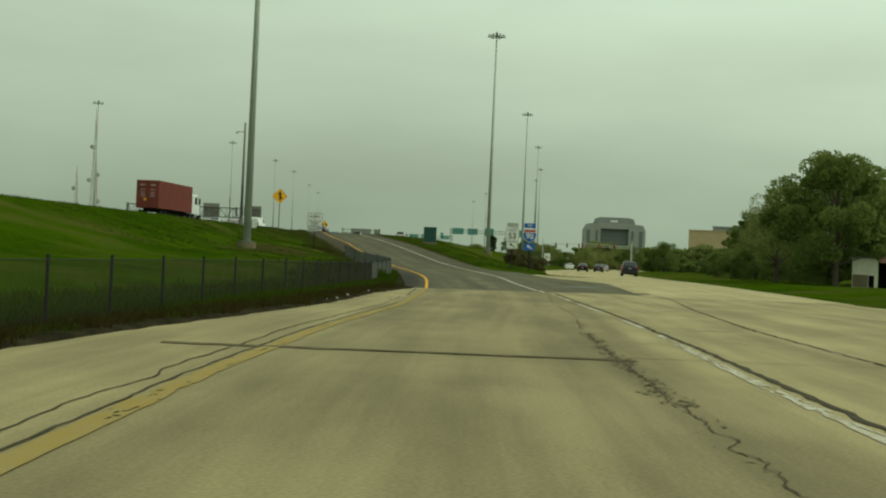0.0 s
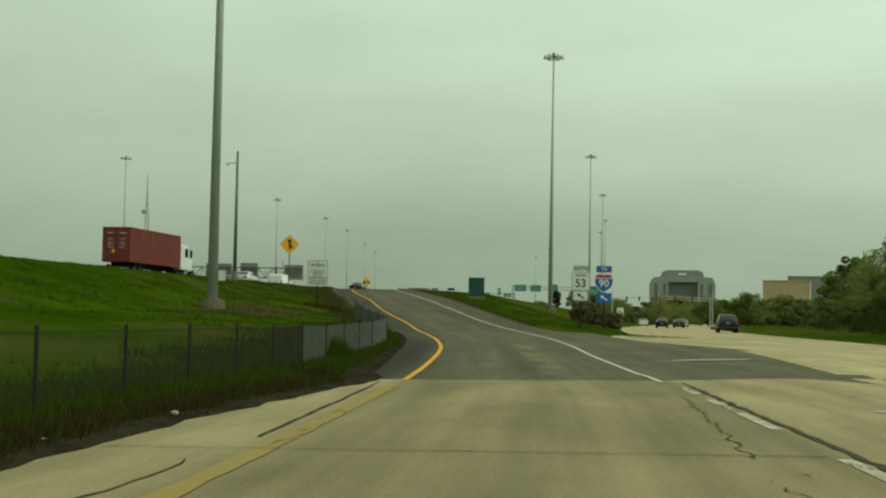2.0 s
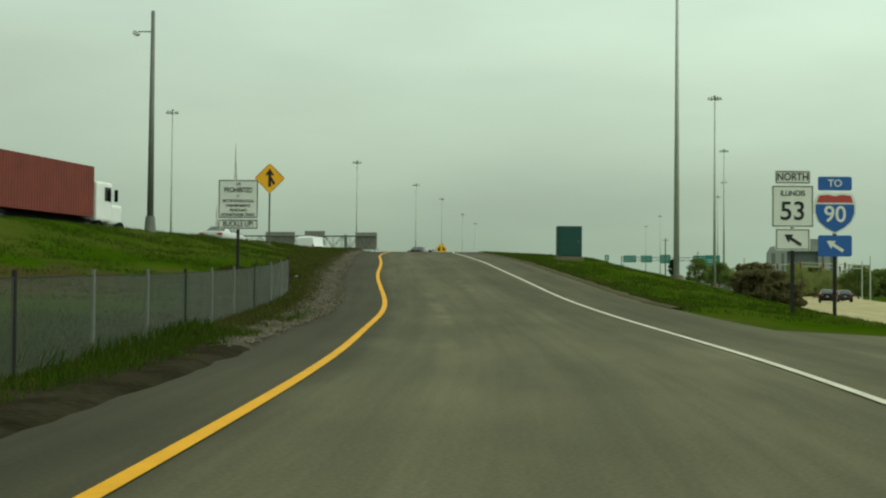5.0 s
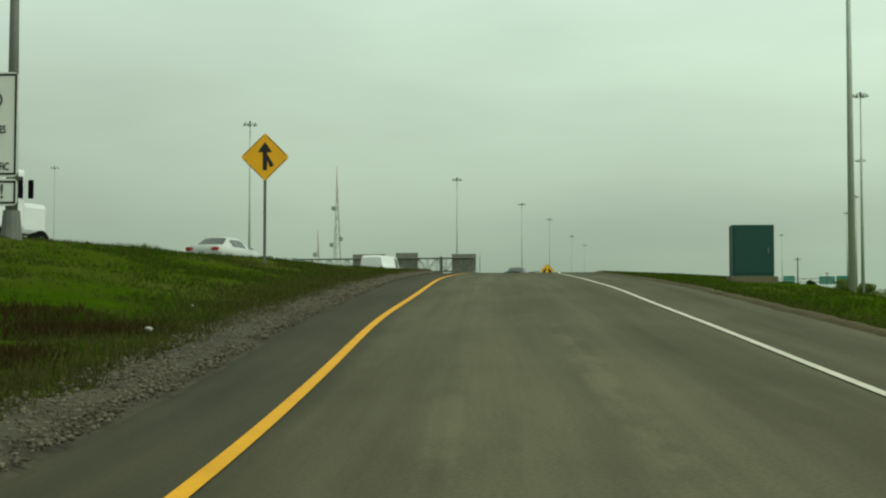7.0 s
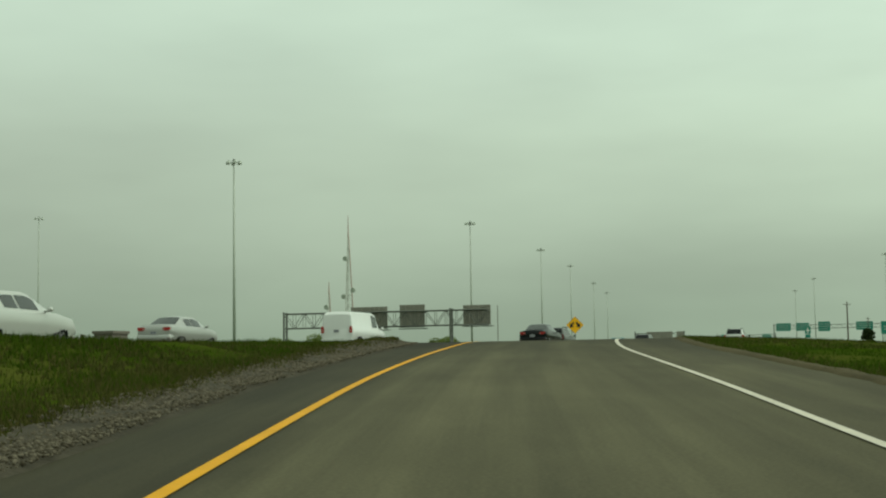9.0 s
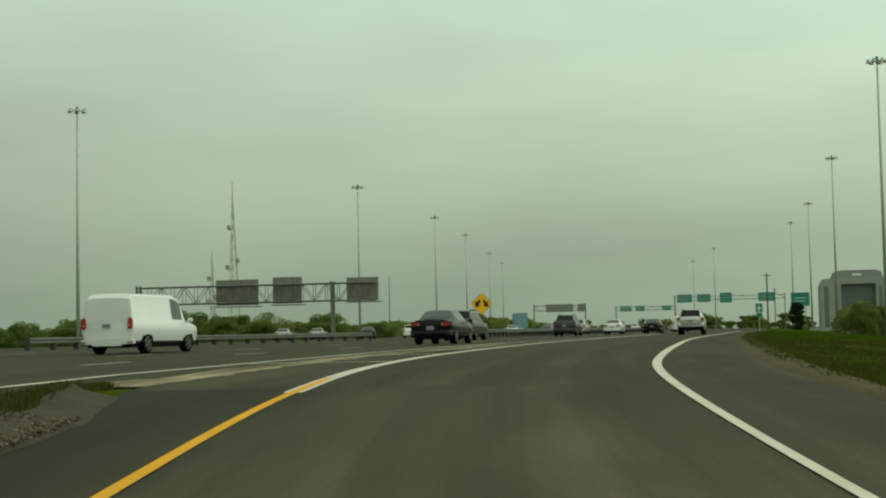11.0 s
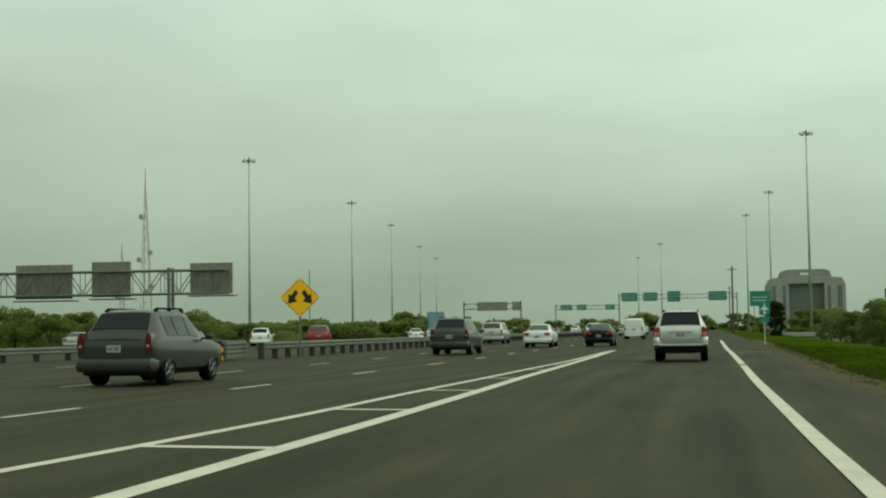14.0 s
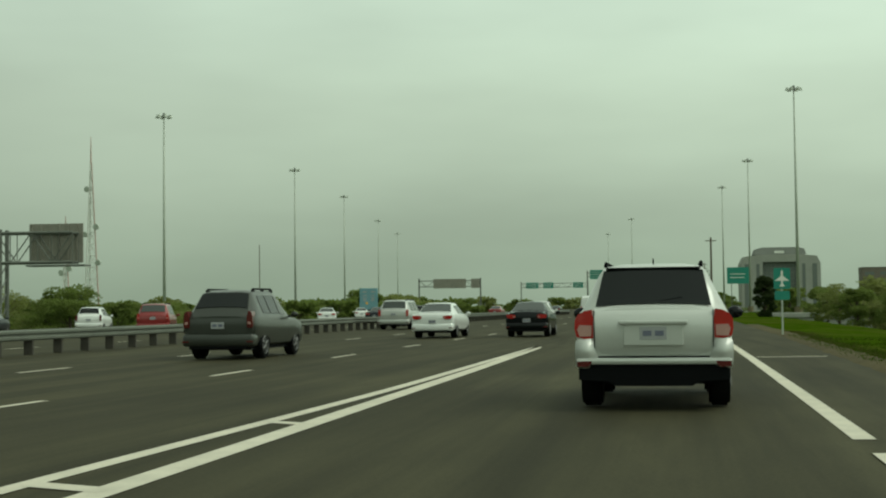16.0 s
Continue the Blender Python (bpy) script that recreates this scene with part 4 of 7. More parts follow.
def camera_pole():
    z = ground_z(-21.92, 141.0)
    t = thing("camera_pole", pose(-21.92, 141.0, z), "slim grey steel pole with a traffic camera", "pole")
    bm = bmesh.new()
    tube(bm, (0, 0, -0.3), (0, 0, 14.6 - z), 0.17, 0.09, 12)
    part("pole", bm, M_STEEL_D, t, smooth=True)
    bm = bmesh.new()
    tube(bm, (0, 0, -0.4), (0, 0, 0.75), 0.32, 0.22, 12)
    part("base_cover", bm, M_STEEL_D, t)
    bm = bmesh.new()
    tube(bm, (0, 0, 13.6 - z), (-0.75, -0.1, 13.6 - z), 0.03, seg=6)
    part("bracket", bm, M_STEEL_D, t)
    bm = bmesh.new()
    tube(bm, (-0.8, -0.25, 13.5 - z), (-0.8, 0.15, 13.55 - z), 0.13, 0.13, 10)
    part("camera_housing", bm, M_SIGN_W, t, "small white camera housing")


camera_pole()


# ---- signs ----
def text_part(body, x, z, size, material, parent, y=-0.02, stretch=1.0, name="lettering"):
    cu = bpy.data.curves.new(name, "FONT")
    cu.body, cu.size, cu.align_x, cu.align_y, cu.extrude = body, size, "CENTER", "CENTER", 0.002
    cu.offset = size * 0.012
    tmp = new(name, cu)
    dg = bpy.context.evaluated_depsgraph_get()
    me = bpy.data.meshes.new_from_object(tmp.evaluated_get(dg))
    bpy.data.objects.remove(tmp)
    for v in me.vertices:
        v.co.x *= stretch
    me.materials.clear()
    me.materials.append(material)
    ob = new(name, me)
    ob.parent = parent
    ob.matrix_local = pose(x, y, z, 90, 0, 0)
    return ob


def plate(bm, w, h, cx, cz, y0, y1, r=0.06):
    """A rounded rectangular plate in the xz plane."""
    pts = []
    for sx, sz, a0 in ((1, 1, 0), (-1, 1, 90), (-1, -1, 180), (1, -1, 270)):
        for k in range(4):
            a = radians(a0 + 30 * k)
            pts.append((cx + sx * (w / 2 - r) + r * math.cos(a), cz + sz * (h / 2 - r) + r * math.sin(a)))
    return poly(bm, pts, y0, y1)


def poly(bm, pts, y0, y1):
    f = [bm.verts.new((x, y0, z)) for x, z in pts]
    b = [bm.verts.new((x, y1, z)) for x, z in pts]
    n = len(pts)
    bm.faces.new(f)
    bm.faces.new(list(reversed(b)))
    for i in range(n):
        j = (i + 1) % n
        bm.faces.new((f[j], f[i], b[i], b[j]))
    bmesh.ops.recalc_face_normals(bm, faces=bm.faces[:])
    return bm


def diamond(bm, half, cz, y0, y1, r=0.06):
    pts = []
    for a0 in (0, 90, 180, 270):
        cx, cz2 = (half - r * 1.6) * math.cos(radians(a0)), (half - r * 1.6) * math.sin(radians(a0))
        for k in (-45, -15, 15, 45):
            a = radians(a0 + k)
            pts.append((cx + r * 1.2 * math.cos(a), cz + cz2 + r * 1.2 * math.sin(a)))
    return poly(bm, pts, y0, y1)


def sign_posts(t, xs, z0, z1, material=None, w=0.05):
    for x in xs:
        bm = bmesh.new()
        box(bm, x - w, x + w, 0.005, 0.075, z0, z1)
        part("post", bm, material or M_STEEL_D, t)


def warning_sign(x, y, cz, kind, yaw, label):
    z = ground_z(x, y)
    t = thing("warning_sign", pose(x, y, z, 0, 0, yaw), label, "road sign")
    c = cz - z
    bm = bmesh.new()
    diamond(bm, 0.88, c, -0.012, 0.0)
    part("sign_panel", bm, M_SIGN_O if kind == "split" else M_SIGN_Y, t)
    # black border, four thin bars
    bm = bmesh.new()
    for k in range(4):
        a0, a1 = radians(90 * k + 6), radians(90 * (k + 1) - 6)
        p, q = 0.79 * Vector((math.cos(a0), math.sin(a0))), 0.79 * Vector((math.cos(a1), math.sin(a1)))
        nrm = (p + q).normalized() * 0.022
        poly(bm, [(p.x, c + p.y), (q.x, c + q.y), (q.x - nrm.x, c + q.y - nrm.y), (p.x - nrm.x, c + p.y - nrm.y)], -0.018, -0.013)
    part("border", bm, M_BLACK, t)
    bm = bmesh.new()
    if kind == "merge":
        poly(bm, [(-0.08, c - 0.48), (0.08, c - 0.48), (0.08, c + 0.2), (-0.08, c + 0.2)], -0.02, -0.013)
        poly(bm, [(-0.26, c + 0.18), (0.26, c + 0.18), (0, c + 0.56)], -0.021, -0.013)
        poly(bm, [(0.07, c - 0.12), (0.20, c - 0.38), (0.33, c - 0.30), (0.09, c + 0.10)], -0.022, -0.013)
        part("arrow", bm, M_BLACK, t)
    else:
        for s in (-1, 1):
            bm = bmesh.new()
            pts = [(s * 0.07, c + 0.22), (s * 0.20, c + 0.36), (s * 0.39, c + 0.10), (s * 0.50, c + 0.17), (s * 0.53, c - 0.27), (s * 0.11, c - 0.17), (s * 0.24, c - 0.05)]
            poly(bm, pts, -0.02, -0.013)
            part("arrow", bm, M_BLACK, t)
    sign_posts(t, [0], -0.4, c + 0.4)
    return t


warning_sign(-19.8, 155.0, 7.71, "merge", 12, "yellow diamond merge warning sign on a steel post")
warning_sign(-25.85, 274.6, 7.33, "split", 6, "yellow diamond sign with two black arrows beside the guardrail")


def regulation_sign():
    x, y = -12.5, 123.4
    z = ground_z(x, y)
    t = thing("regulation_sign", pose(x, y, z, 0, 0, 8), "white sign listing prohibited traffic on a post", "road sign")
    c0, c1 = 5.02 - z, 3.33 - z
    bm = bmesh.new()
    plate(bm, 1.36, c0 - c1 - 0.36, 0, (c0 + c1) / 2 + 0.18, -0.012, 0)
    part("sign_panel", bm, M_SIGN_W, t)
    bm = bmesh.new()
    plate(bm, 1.36, 0.34, 0, c1 + 0.17, -0.012, 0)
    part("lower_panel", bm, M_SIGN_W, t)
    for (za, zb) in ((c1 + 0.37, c0), (c1 + 0.005, c1 + 0.335)):
        bm = bmesh.new()
        for a, b, cc, d in ((-0.66, za + 0.02, 0.66, za + 0.045), (-0.66, zb - 0.045, 0.66, zb - 0.02), (-0.66, za + 0.02, -0.635, zb - 0.02), (0.635, za + 0.02, 0.66, zb - 0.02)):
            box(bm, a, cc, -0.018, -0.013, b, d)
        part("border", bm, M_BLACK, t)
    text_part("PROHIBITED", 0, c0 - 0.36, 0.24, M_BLACK, t, stretch=0.72)
    text_part("BUCKLE UP!", 0, c1 + 0.17, 0.25, M_BLACK, t, stretch=0.76)
    for words, dz, size, wide in (("USE", 0.15, 0.12, 0.8), ("BY", 0.56, 0.11, 0.8), ("MOTOR DRIVEN CYCLES", 0.73, 0.135, 0.70), ("FARM IMPLEMENTS", 0.89, 0.135, 0.72),
                                  ("PEDESTRIANS", 1.045, 0.135, 0.72), ("NON-MOTORIZED TRAFFIC", 1.20, 0.135, 0.68)):
        text_part(words, 0, c0 - dz, size, M_BLACK, t, stretch=wide)
    sign_posts(t, [0.0], -0.4, c1 + 0.2, M_POST, 0.05)


regulation_sign()


def arrow_up_left(bm, cx, cz, s):
    def rot(u, v):
        a = radians(58)
        return (cx + s * (u * math.cos(a) - v * math.sin(a)), cz + s * (u * math.sin(a) + v * math.cos(a)))
    poly(bm, [rot(*p) for p in ((-0.08, -0.5), (0.08, -0.5), (0.08, 0.1), (0.24, 0.1), (0, 0.5), (-0.24, 0.1), (-0.08, 0.1))], -0.02, -0.013)
    return bm


def route_sign(x, y, panels, posts, label):
    z = ground_z(x, y)
    t = thing("route_sign", pose(x, y, z, 0, 0, 6), label, "road sign")
    for f_ in panels:
        f_(t, z)
    sign_posts(t, posts, -0.5, 4.3 - z, M_POST, 0.05)


def state_panels(t, z):
    for w, za, zb in ((0.98, 4.32, 4.70), (1.16, 3.12, 4.29), (0.96, 2.48, 3.09)):
        bm = bmesh.new()
        plate(bm, w, zb - za, 0, (za + zb) / 2 - z, -0.012, 0)
        p = part("sign_panel", bm, M_SIGN_W, t)
        bm = bmesh.new()
        for sx in (-1, 1):
            box(bm, min(sx * (w / 2 - 0.03), sx * (w / 2 - 0.05)), max(sx * (w / 2 - 0.03), sx * (w / 2 - 0.05)), -0.018, -0.013, za + 0.03 - z, zb - 0.03 - z)
        for zz in (za + 0.03, zb - 0.05):
            box(bm, -w / 2 + 0.03, w / 2 - 0.03, -0.018, -0.013, zz - z, zz + 0.02 - z)
        part("border", bm, M_BLACK, p)
    text_part("NORTH", 0, 4.51 - z, 0.29, M_BLACK, t, stretch=0.85)
    text_part("ILLINOIS", 0, 4.06 - z, 0.20, M_BLACK, t, stretch=0.9)
    text_part("53", 0, 3.55 - z, 0.72, M_BLACK, t)
    bm = bmesh.new()
    arrow_up_left(bm, 0, 2.78 - z, 0.55)
    part("arrow", bm, M_BLACK, t)


def interstate_panels(t, z):
    for w, za, zb in ((1.02, 4.42, 4.84), (1.02, 2.42, 3.06)):
        bm = bmesh.new()
        plate(bm, w, zb - za, 0, (za + zb) / 2 - z, -0.012, 0)
        part("sign_panel", bm, M_SIGN_B, t)
    c = 3.74 - z
    outer = [(-0.52, 0.58), (-0.2, 0.62), (0, 0.56), (0.2, 0.62), (0.52, 0.58), (0.63, 0.3), (0.63, 0.0), (0.52, -0.28), (0.3, -0.48), (0, -0.64), (-0.3, -0.48), (-0.52, -0.28), (-0.63, 0.0), (-0.63, 0.3)]
    bm = bmesh.new()
    poly(bm, [(a, c + b) for a, b in outer], -0.010, 0)
    sh = part("shield", bm, M_SIGN_W, t, "white-edged interstate shield")
    bm = bmesh.new()
    poly(bm, [(a * 0.92, c + min(b * 0.92, 0.26)) for a, b in outer[5:]] + [(-0.57, c + 0.26), (0.57, c + 0.26)], -0.016, -0.011)
    part("shield_field", bm, M_SIGN_B, sh)
    bm = bmesh.new()
    poly(bm, [(-0.55, c + 0.31), (0.55, c + 0.31), (0.48, c + 0.52), (0.2, c + 0.55), (0, c + 0.5), (-0.2, c + 0.55), (-0.48, c + 0.52)], -0.016, -0.011)
    part("shield_band", bm, M_SIGN_R, sh)
    text_part("90", 0, c - 0.06, 0.68, M_SIGN_W, t, y=-0.024)
    text_part("TO", 0, 4.63 - z, 0.30, M_SIGN_W, t, y=-0.024)
    bm = bmesh.new()
    arrow_up_left(bm, 0, 2.74 - z, 0.58)
    part("arrow", bm, M_SIGN_W, t)


route_sign(5.15, 117.0, [state_panels], [0.0], "white route marker signs with number and arrow")
route_sign(6.85, 120.8, [interstate_panels], [0.0], "blue interstate shield sign with arrow on post")


def cabinet():
    x, y = -2.52, 154.2
    z = 2.92
    t = thing("roadside_cabinet", pose(x, y, z, 0, 0, 10), "dark green metal roadside cabinet on a concrete plinth", "cabinet")
    bm = bmesh.new()
    box(bm, -0.68, 0.68, -0.35, 0.35, 0.3, 2.0, 0.025)
    part("body", bm, M_CAB, t)
    bm = bmesh.new()
    box(bm, -0.60, 0.60, -0.368, -0.352, 0.4, 1.9, 0.004)
    part("door", bm, M_CAB, t)
    bm = bmesh.new()
    box(bm, 0.45, 0.5, -0.40, -0.37, 1.05, 1.25, 0.005)
    part("handle", bm, M_STEEL_D, t)
    bm = bmesh.new()
    box(bm, -0.78, 0.78, -0.45, 0.45, -1.0, 0.3, 0.02)
    part("plinth", bm, M_CONC2, t, "pale concrete plinth")


cabinet()


# ---- chain-link fence along the slip road ----
def fence():
    t = thing("chain_link_fence", pose(0, 0, 0), "low grey chain-link fence with dark posts on a grassy bank", "fence")
    fx = lerp([(-12, -6.1), (20, -5.3), (30, -4.75), (37, -4.3), (45, -4.0), (55, -3.65), (63, -3.4), (72, -3.25), (77, -3.35), (82, -3.75), (87, -4.4), (92, -5.2), (98, -6.1), (104, -7.1), (112, -8.2), (118, -9.3)])
    ys = list(np.arange(-12, 119, 3.0))
    H_ = 0.96
    for i, y in enumerate(ys):
        x = float(fx(y))
        z = ground_z(x, y)
        bm = bmesh.new()
        tube(bm, (x, y, z - 0.2), (x, y, z + H_ + 0.07), 0.026, seg=8)
        part("post", bm, M_POST if y < 72 or i % 3 == 1 else M_STEEL_D, t)
        if i + 1 < len(ys):
            y2 = ys[i + 1]
            x2 = float(fx(y2))
            z2 = ground_z(x2, y2)
            bm = bmesh.new()
            tube(bm, (x, y, z + H_), (x2, y2, z2 + H_), 0.006, seg=6)
            part("top_rail", bm, M_POST, t)
            v, f_ = [], []
            L = math.hypot(x2 - x, y2 - y)
            p, r = (0.060, 0.0019) if y < 57 else (0.052, 0.0024)
            k = -H_
            while k < L:
                for s in (1, -1):
                    a, b = (k, k + H_) if s > 0 else (k + H_, k)
                    za, zb = 0.0, H_
                    # clip to the bay
                    u0, u1 = a, b
                    w0, w1 = za, zb
                    lo, hi = 0.0, 1.0
                    for bound in (0.0, L):
                        if (u0 - bound) * (u1 - bound) < 0:
                            q = (bound - u0) / (u1 - u0)
                            inside_start = 0 <= u0 <= L
                            if inside_start:
                                hi = min(hi, q)
                            else:
                                lo = max(lo, q)
                    if max(u0, u1) <= 0 or min(u0, u1) >= L:
                        continue
                    e = []
                    for q in (lo, hi):
                        uu, ww = u0 + (u1 - u0) * q, w0 + (w1 - w0) * q
                        fr = uu / L
                        e.append(Vector((x + (x2 - x) * fr, y + (y2 - y) * fr, z + (z2 - z) * fr + ww)))
                    n0 = len(v)
                    off = (Vector((0, 0, r)), Vector((r, 0, -r)), Vector((-r, 0, -r)))
                    for pt in e:
                        v += [pt + o for o in off]
                    f_ += [(n0, n0 + 1, n0 + 4, n0 + 3), (n0 + 1, n0 + 2, n0 + 5, n0 + 4), (n0 + 2, n0, n0 + 3, n0 + 5)]
                k += p
            raw("wire_mesh", v, f_, M_WIRE if y > 57 else M_WIRE_D, t)


fence()


# ---- guardrails ----
def guardrail(label, mid, y0, y1, z, step=1.9):
    t = thing("guardrail", pose(0, 0, 0), label, "guardrail", "highway guardrails")
    prof = [(0.0, 0.43), (0.05, 0.47), (0.05, 0.53), (0.0, 0.57), (0.0, 0.60), (0.05, 0.64), (0.05, 0.70), (0.0, 0.75)]
    ys = np.arange(y0, y1, step)
    for side in (-1, 1):
        v, f_ = [], []
        for y in ys:
            x = float(mid(y))
            for dx, dz in prof:
                v.append((x + side * (0.14 + dx), y, z + dz))
            for dx, dz in reversed(prof):
                v.append((x + side * (0.135 + dx - 0.01), y, z + dz))
        n = 2 * len(prof)
        for j in range(len(ys) - 1):
            for i in range(n):
                k = (i + 1) % n
                f_.append((j * n + i, j * n + k, (j + 1) * n + k, (j + 1) * n + i))
        raw("rail", v, f_, M_RAIL, t)
    for y in ys:
        x = float(mid(y))
        bm = bmesh.new()
        box(bm, x - 0.135, x + 0.135, y - 0.06, y + 0.06, z - 0.2, z + 0.74, 0.01)
        part("post", bm, M_RPOST, t)
    return t


rail_x = lerp([(270, -28.1), (283, -26.8), (295, -25.7), (312, -24.3), (330, -22.8), (700, 12)])
guardrail("double-sided steel guardrail with dark posts in the median", rail_x, 274.6, 470, 4.6)
guardrail("long steel guardrail along the far side of the highway", lerp([(225, -44.5), (246, -42.6), (258, -40.9), (275, -38.0), (286, -35.5), (420, -24)], 3.0), 232, 284, 4.5, step=2.5)


def chevron_nose():
    t = thing("crash_cushion", pose(-28.3, 269.2, 4.6, 0, 0, 5), "steel crash cushion with a black and yellow chevron nose", "crash cushion")
    bm = bmesh.new()
    poly(bm, [(-0.44, 0.08), (-0.42, 0.72), (-0.30, 0.86), (0.30, 0.86), (0.42, 0.72), (0.44, 0.08)], 0.0, 0.35)
    part("nose", bm, M_BLACK, t)
    for k in range(2):
        z0 = 0.16 + 0.34 * k
        for s in (-1, 1):
            bm = bmesh.new()
            poly(bm, [(0, z0 + 0.16), (s * 0.40, z0 - 0.10), (s * 0.40, z0 + 0.08), (0, z0 + 0.34)], -0.014, -0.004)
            part("chevron_stripe", bm, M_SIGN_Y, t, "yellow chevron stripe")
    # overlapping fender panels along both sides, each with its ribs
    for s in (-1, 1):
        for k in range(3):
            bm = bmesh.new()
            y0 = 0.36 + 1.75 * k
            off = 0.40 + 0.012 * (2 - k)
            for q in range(4):
                zz = 0.14 + 0.18 * q
                box(bm, *sorted((s * (off - 0.03), s * (off + 0.05))), y0, y0 + 1.85, zz, zz + 0.10, 0.025)
                box(bm, *sorted((s * (off - 0.035), s * (off + 0.0))), y0, y0 + 1.85, zz + 0.08, zz + 0.20)
            part("fender_panel", bm, M_RAIL, t, "ribbed grey steel fender panel")


chevron_nose()


# ---- overhead sign gantry with the backs of its signs towards us ----
def gantry(x0, x1, y, z0, z1, ground, signs, posts, label):
    t = thing("sign_gantry", pose(0, y, 0), label, "gantry")
    for dy in (-0.7, 0.7):
        for zz in (z0, z1):
            bm = bmesh.new()
            tube(bm, (x0, dy, zz), (x1, dy, zz), 0.11, seg=8)
            part("chord", bm, M_STEEL_D, t)
    n = int((x1 - x0) / 1.7)
    for dy in (-0.7, 0.7):
        bm = bmesh.new()
        for i in range(n):
            xa, xb = x0 + (x1 - x0) * i / n, x0 + (x1 - x0) * (i + 1) / n
            tube(bm, (xa, dy, z0 if i % 2 else z1), (xb, dy, z1 if i % 2 else z0), 0.05, seg=5)
            tube(bm, (xb, dy, z0), (xb, dy, z1), 0.04, seg=5)
        part("lattice", bm, M_STEEL_D, t)
    for px in posts:
        for dy in (-0.7, 0.7):
            bm = bmesh.new()
            tube(bm, (px, dy, ground - 0.5), (px, dy, z1 + 0.3), 0.17, 0.17, 10)
            part("post", bm, M_STEEL_D, t)
        bm = bmesh.new()
        for k in range(5):
            za = ground + 0.5 + k * (z0 - ground - 0.5) / 5
            tube(bm, (px, -0.7, za), (px, 0.7, za + (z0 - ground - 0.5) / 5), 0.05, seg=5)
        part("bracing", bm, M_STEEL_D, t)
    for a, b, sz0, sz1 in signs:
        bm = bmesh.new()
        box(bm, a, b, 0.9, 1.0, sz0, sz1)
        s_ = part("sign_panel", bm, M_ALU, t, "dull metal back of a road sign")
        k = a + 0.25
        while k < b:
            bm = bmesh.new()
            box(bm, k - 0.05, k + 0.05, 0.78, 0.9, sz0, sz1)
            part("stiffener", bm, M_ALU, s_)
            k += 0.75
        bm = bmesh.new()
        box(bm, a - 0.1, b + 0.3, 0.4, 2.0, sz0 - 0.28, sz0 - 0.16)
        part("walkway", bm, M_STEEL_D, t)
    return t


gantry(-84.3, -50.0, 352, 9.9, 12.3, 3.5, [(-73.1, -66.9, 9.6, 13.2), (-64.8, -60.6, 9.7, 13.4), (-54.2, -49.7, 9.9, 13.1)], [-84.2, -56.0], "weathered steel lattice gantry with three sign backs")


# ---- vehicles ----
def ring(st):
    """Half of a car's cross-section at one station, from the sill to the roof's middle."""
    _, zl, zb, zt, wl_, wb, wt = st
    return [(0, zl), (wl_ * 0.86, zl), (wl_, zl + 0.07), (wb, zl + (zb - zl) * 0.48), (wb * 0.985, zb - 0.07), (wb * 0.95, zb),
            (wt, zt - 0.075), (wt * 0.93, zt - 0.02), (wt * 0.6, zt + 0.008), (0, zt + 0.016)]


def at_station(stations, y):
    ys = [s[0] for s in stations]
    return [y] + [float(np.interp(y, ys, [s[k] for s in stations])) for k in range(1, 7)]


def car_body(stations, material, parent):
    v, f_ = [], []
    dense = []
    for a, b in zip(stations, stations[1:]):
        dense += [at_station(stations, a[0] + (b[0] - a[0]) * q) for q in (0.0, 0.5)]
    dense.append(list(stations[-1]))
    for s in dense:
        h = ring(s)
        full = h + [(-x, z) for x, z in reversed(h[1:-1])]
        v += [(x, s[0], z) for x, z in full]
    n = 18
    for j in range(len(dense) - 1):
        for i in range(n):
            k = (i + 1) % n
            f_.append((j * n + i, (j + 1) * n + i, (j + 1) * n + k, j * n + k))
    f_.append(tuple(range(n)))
    f_.append(tuple(reversed(range((len(dense) - 1) * n, len(dense) * n))))
    bm = bmesh.new()
    vs = [bm.verts.new(p) for p in v]
    for q in f_:
        bm.faces.new([vs[i] for i in q])
    bmesh.ops.recalc_face_normals(bm, faces=bm.faces[:])
    ob = part("body", bm, material, parent, smooth=True)
    ob.data.set_sharp_from_angle(angle=radians(32))
    return ob


def grid_patch(name, fn, nu, nv, material, parent):
    """A curved panel: fn(u, v) gives its points; it has a small thickness along its normal."""
    bm = bmesh.new()
    vs = [[bm.verts.new(fn(i / nu, j / nv)) for i in range(nu + 1)] for j in range(nv + 1)]
    for j in range(nv):
        for i in range(nu):
            bm.faces.new((vs[j][i], vs[j][i + 1], vs[j + 1][i + 1], vs[j + 1][i]))
    bmesh.ops.recalc_face_normals(bm, faces=bm.faces[:])
    return part(name, bm, material, parent, smooth=True)


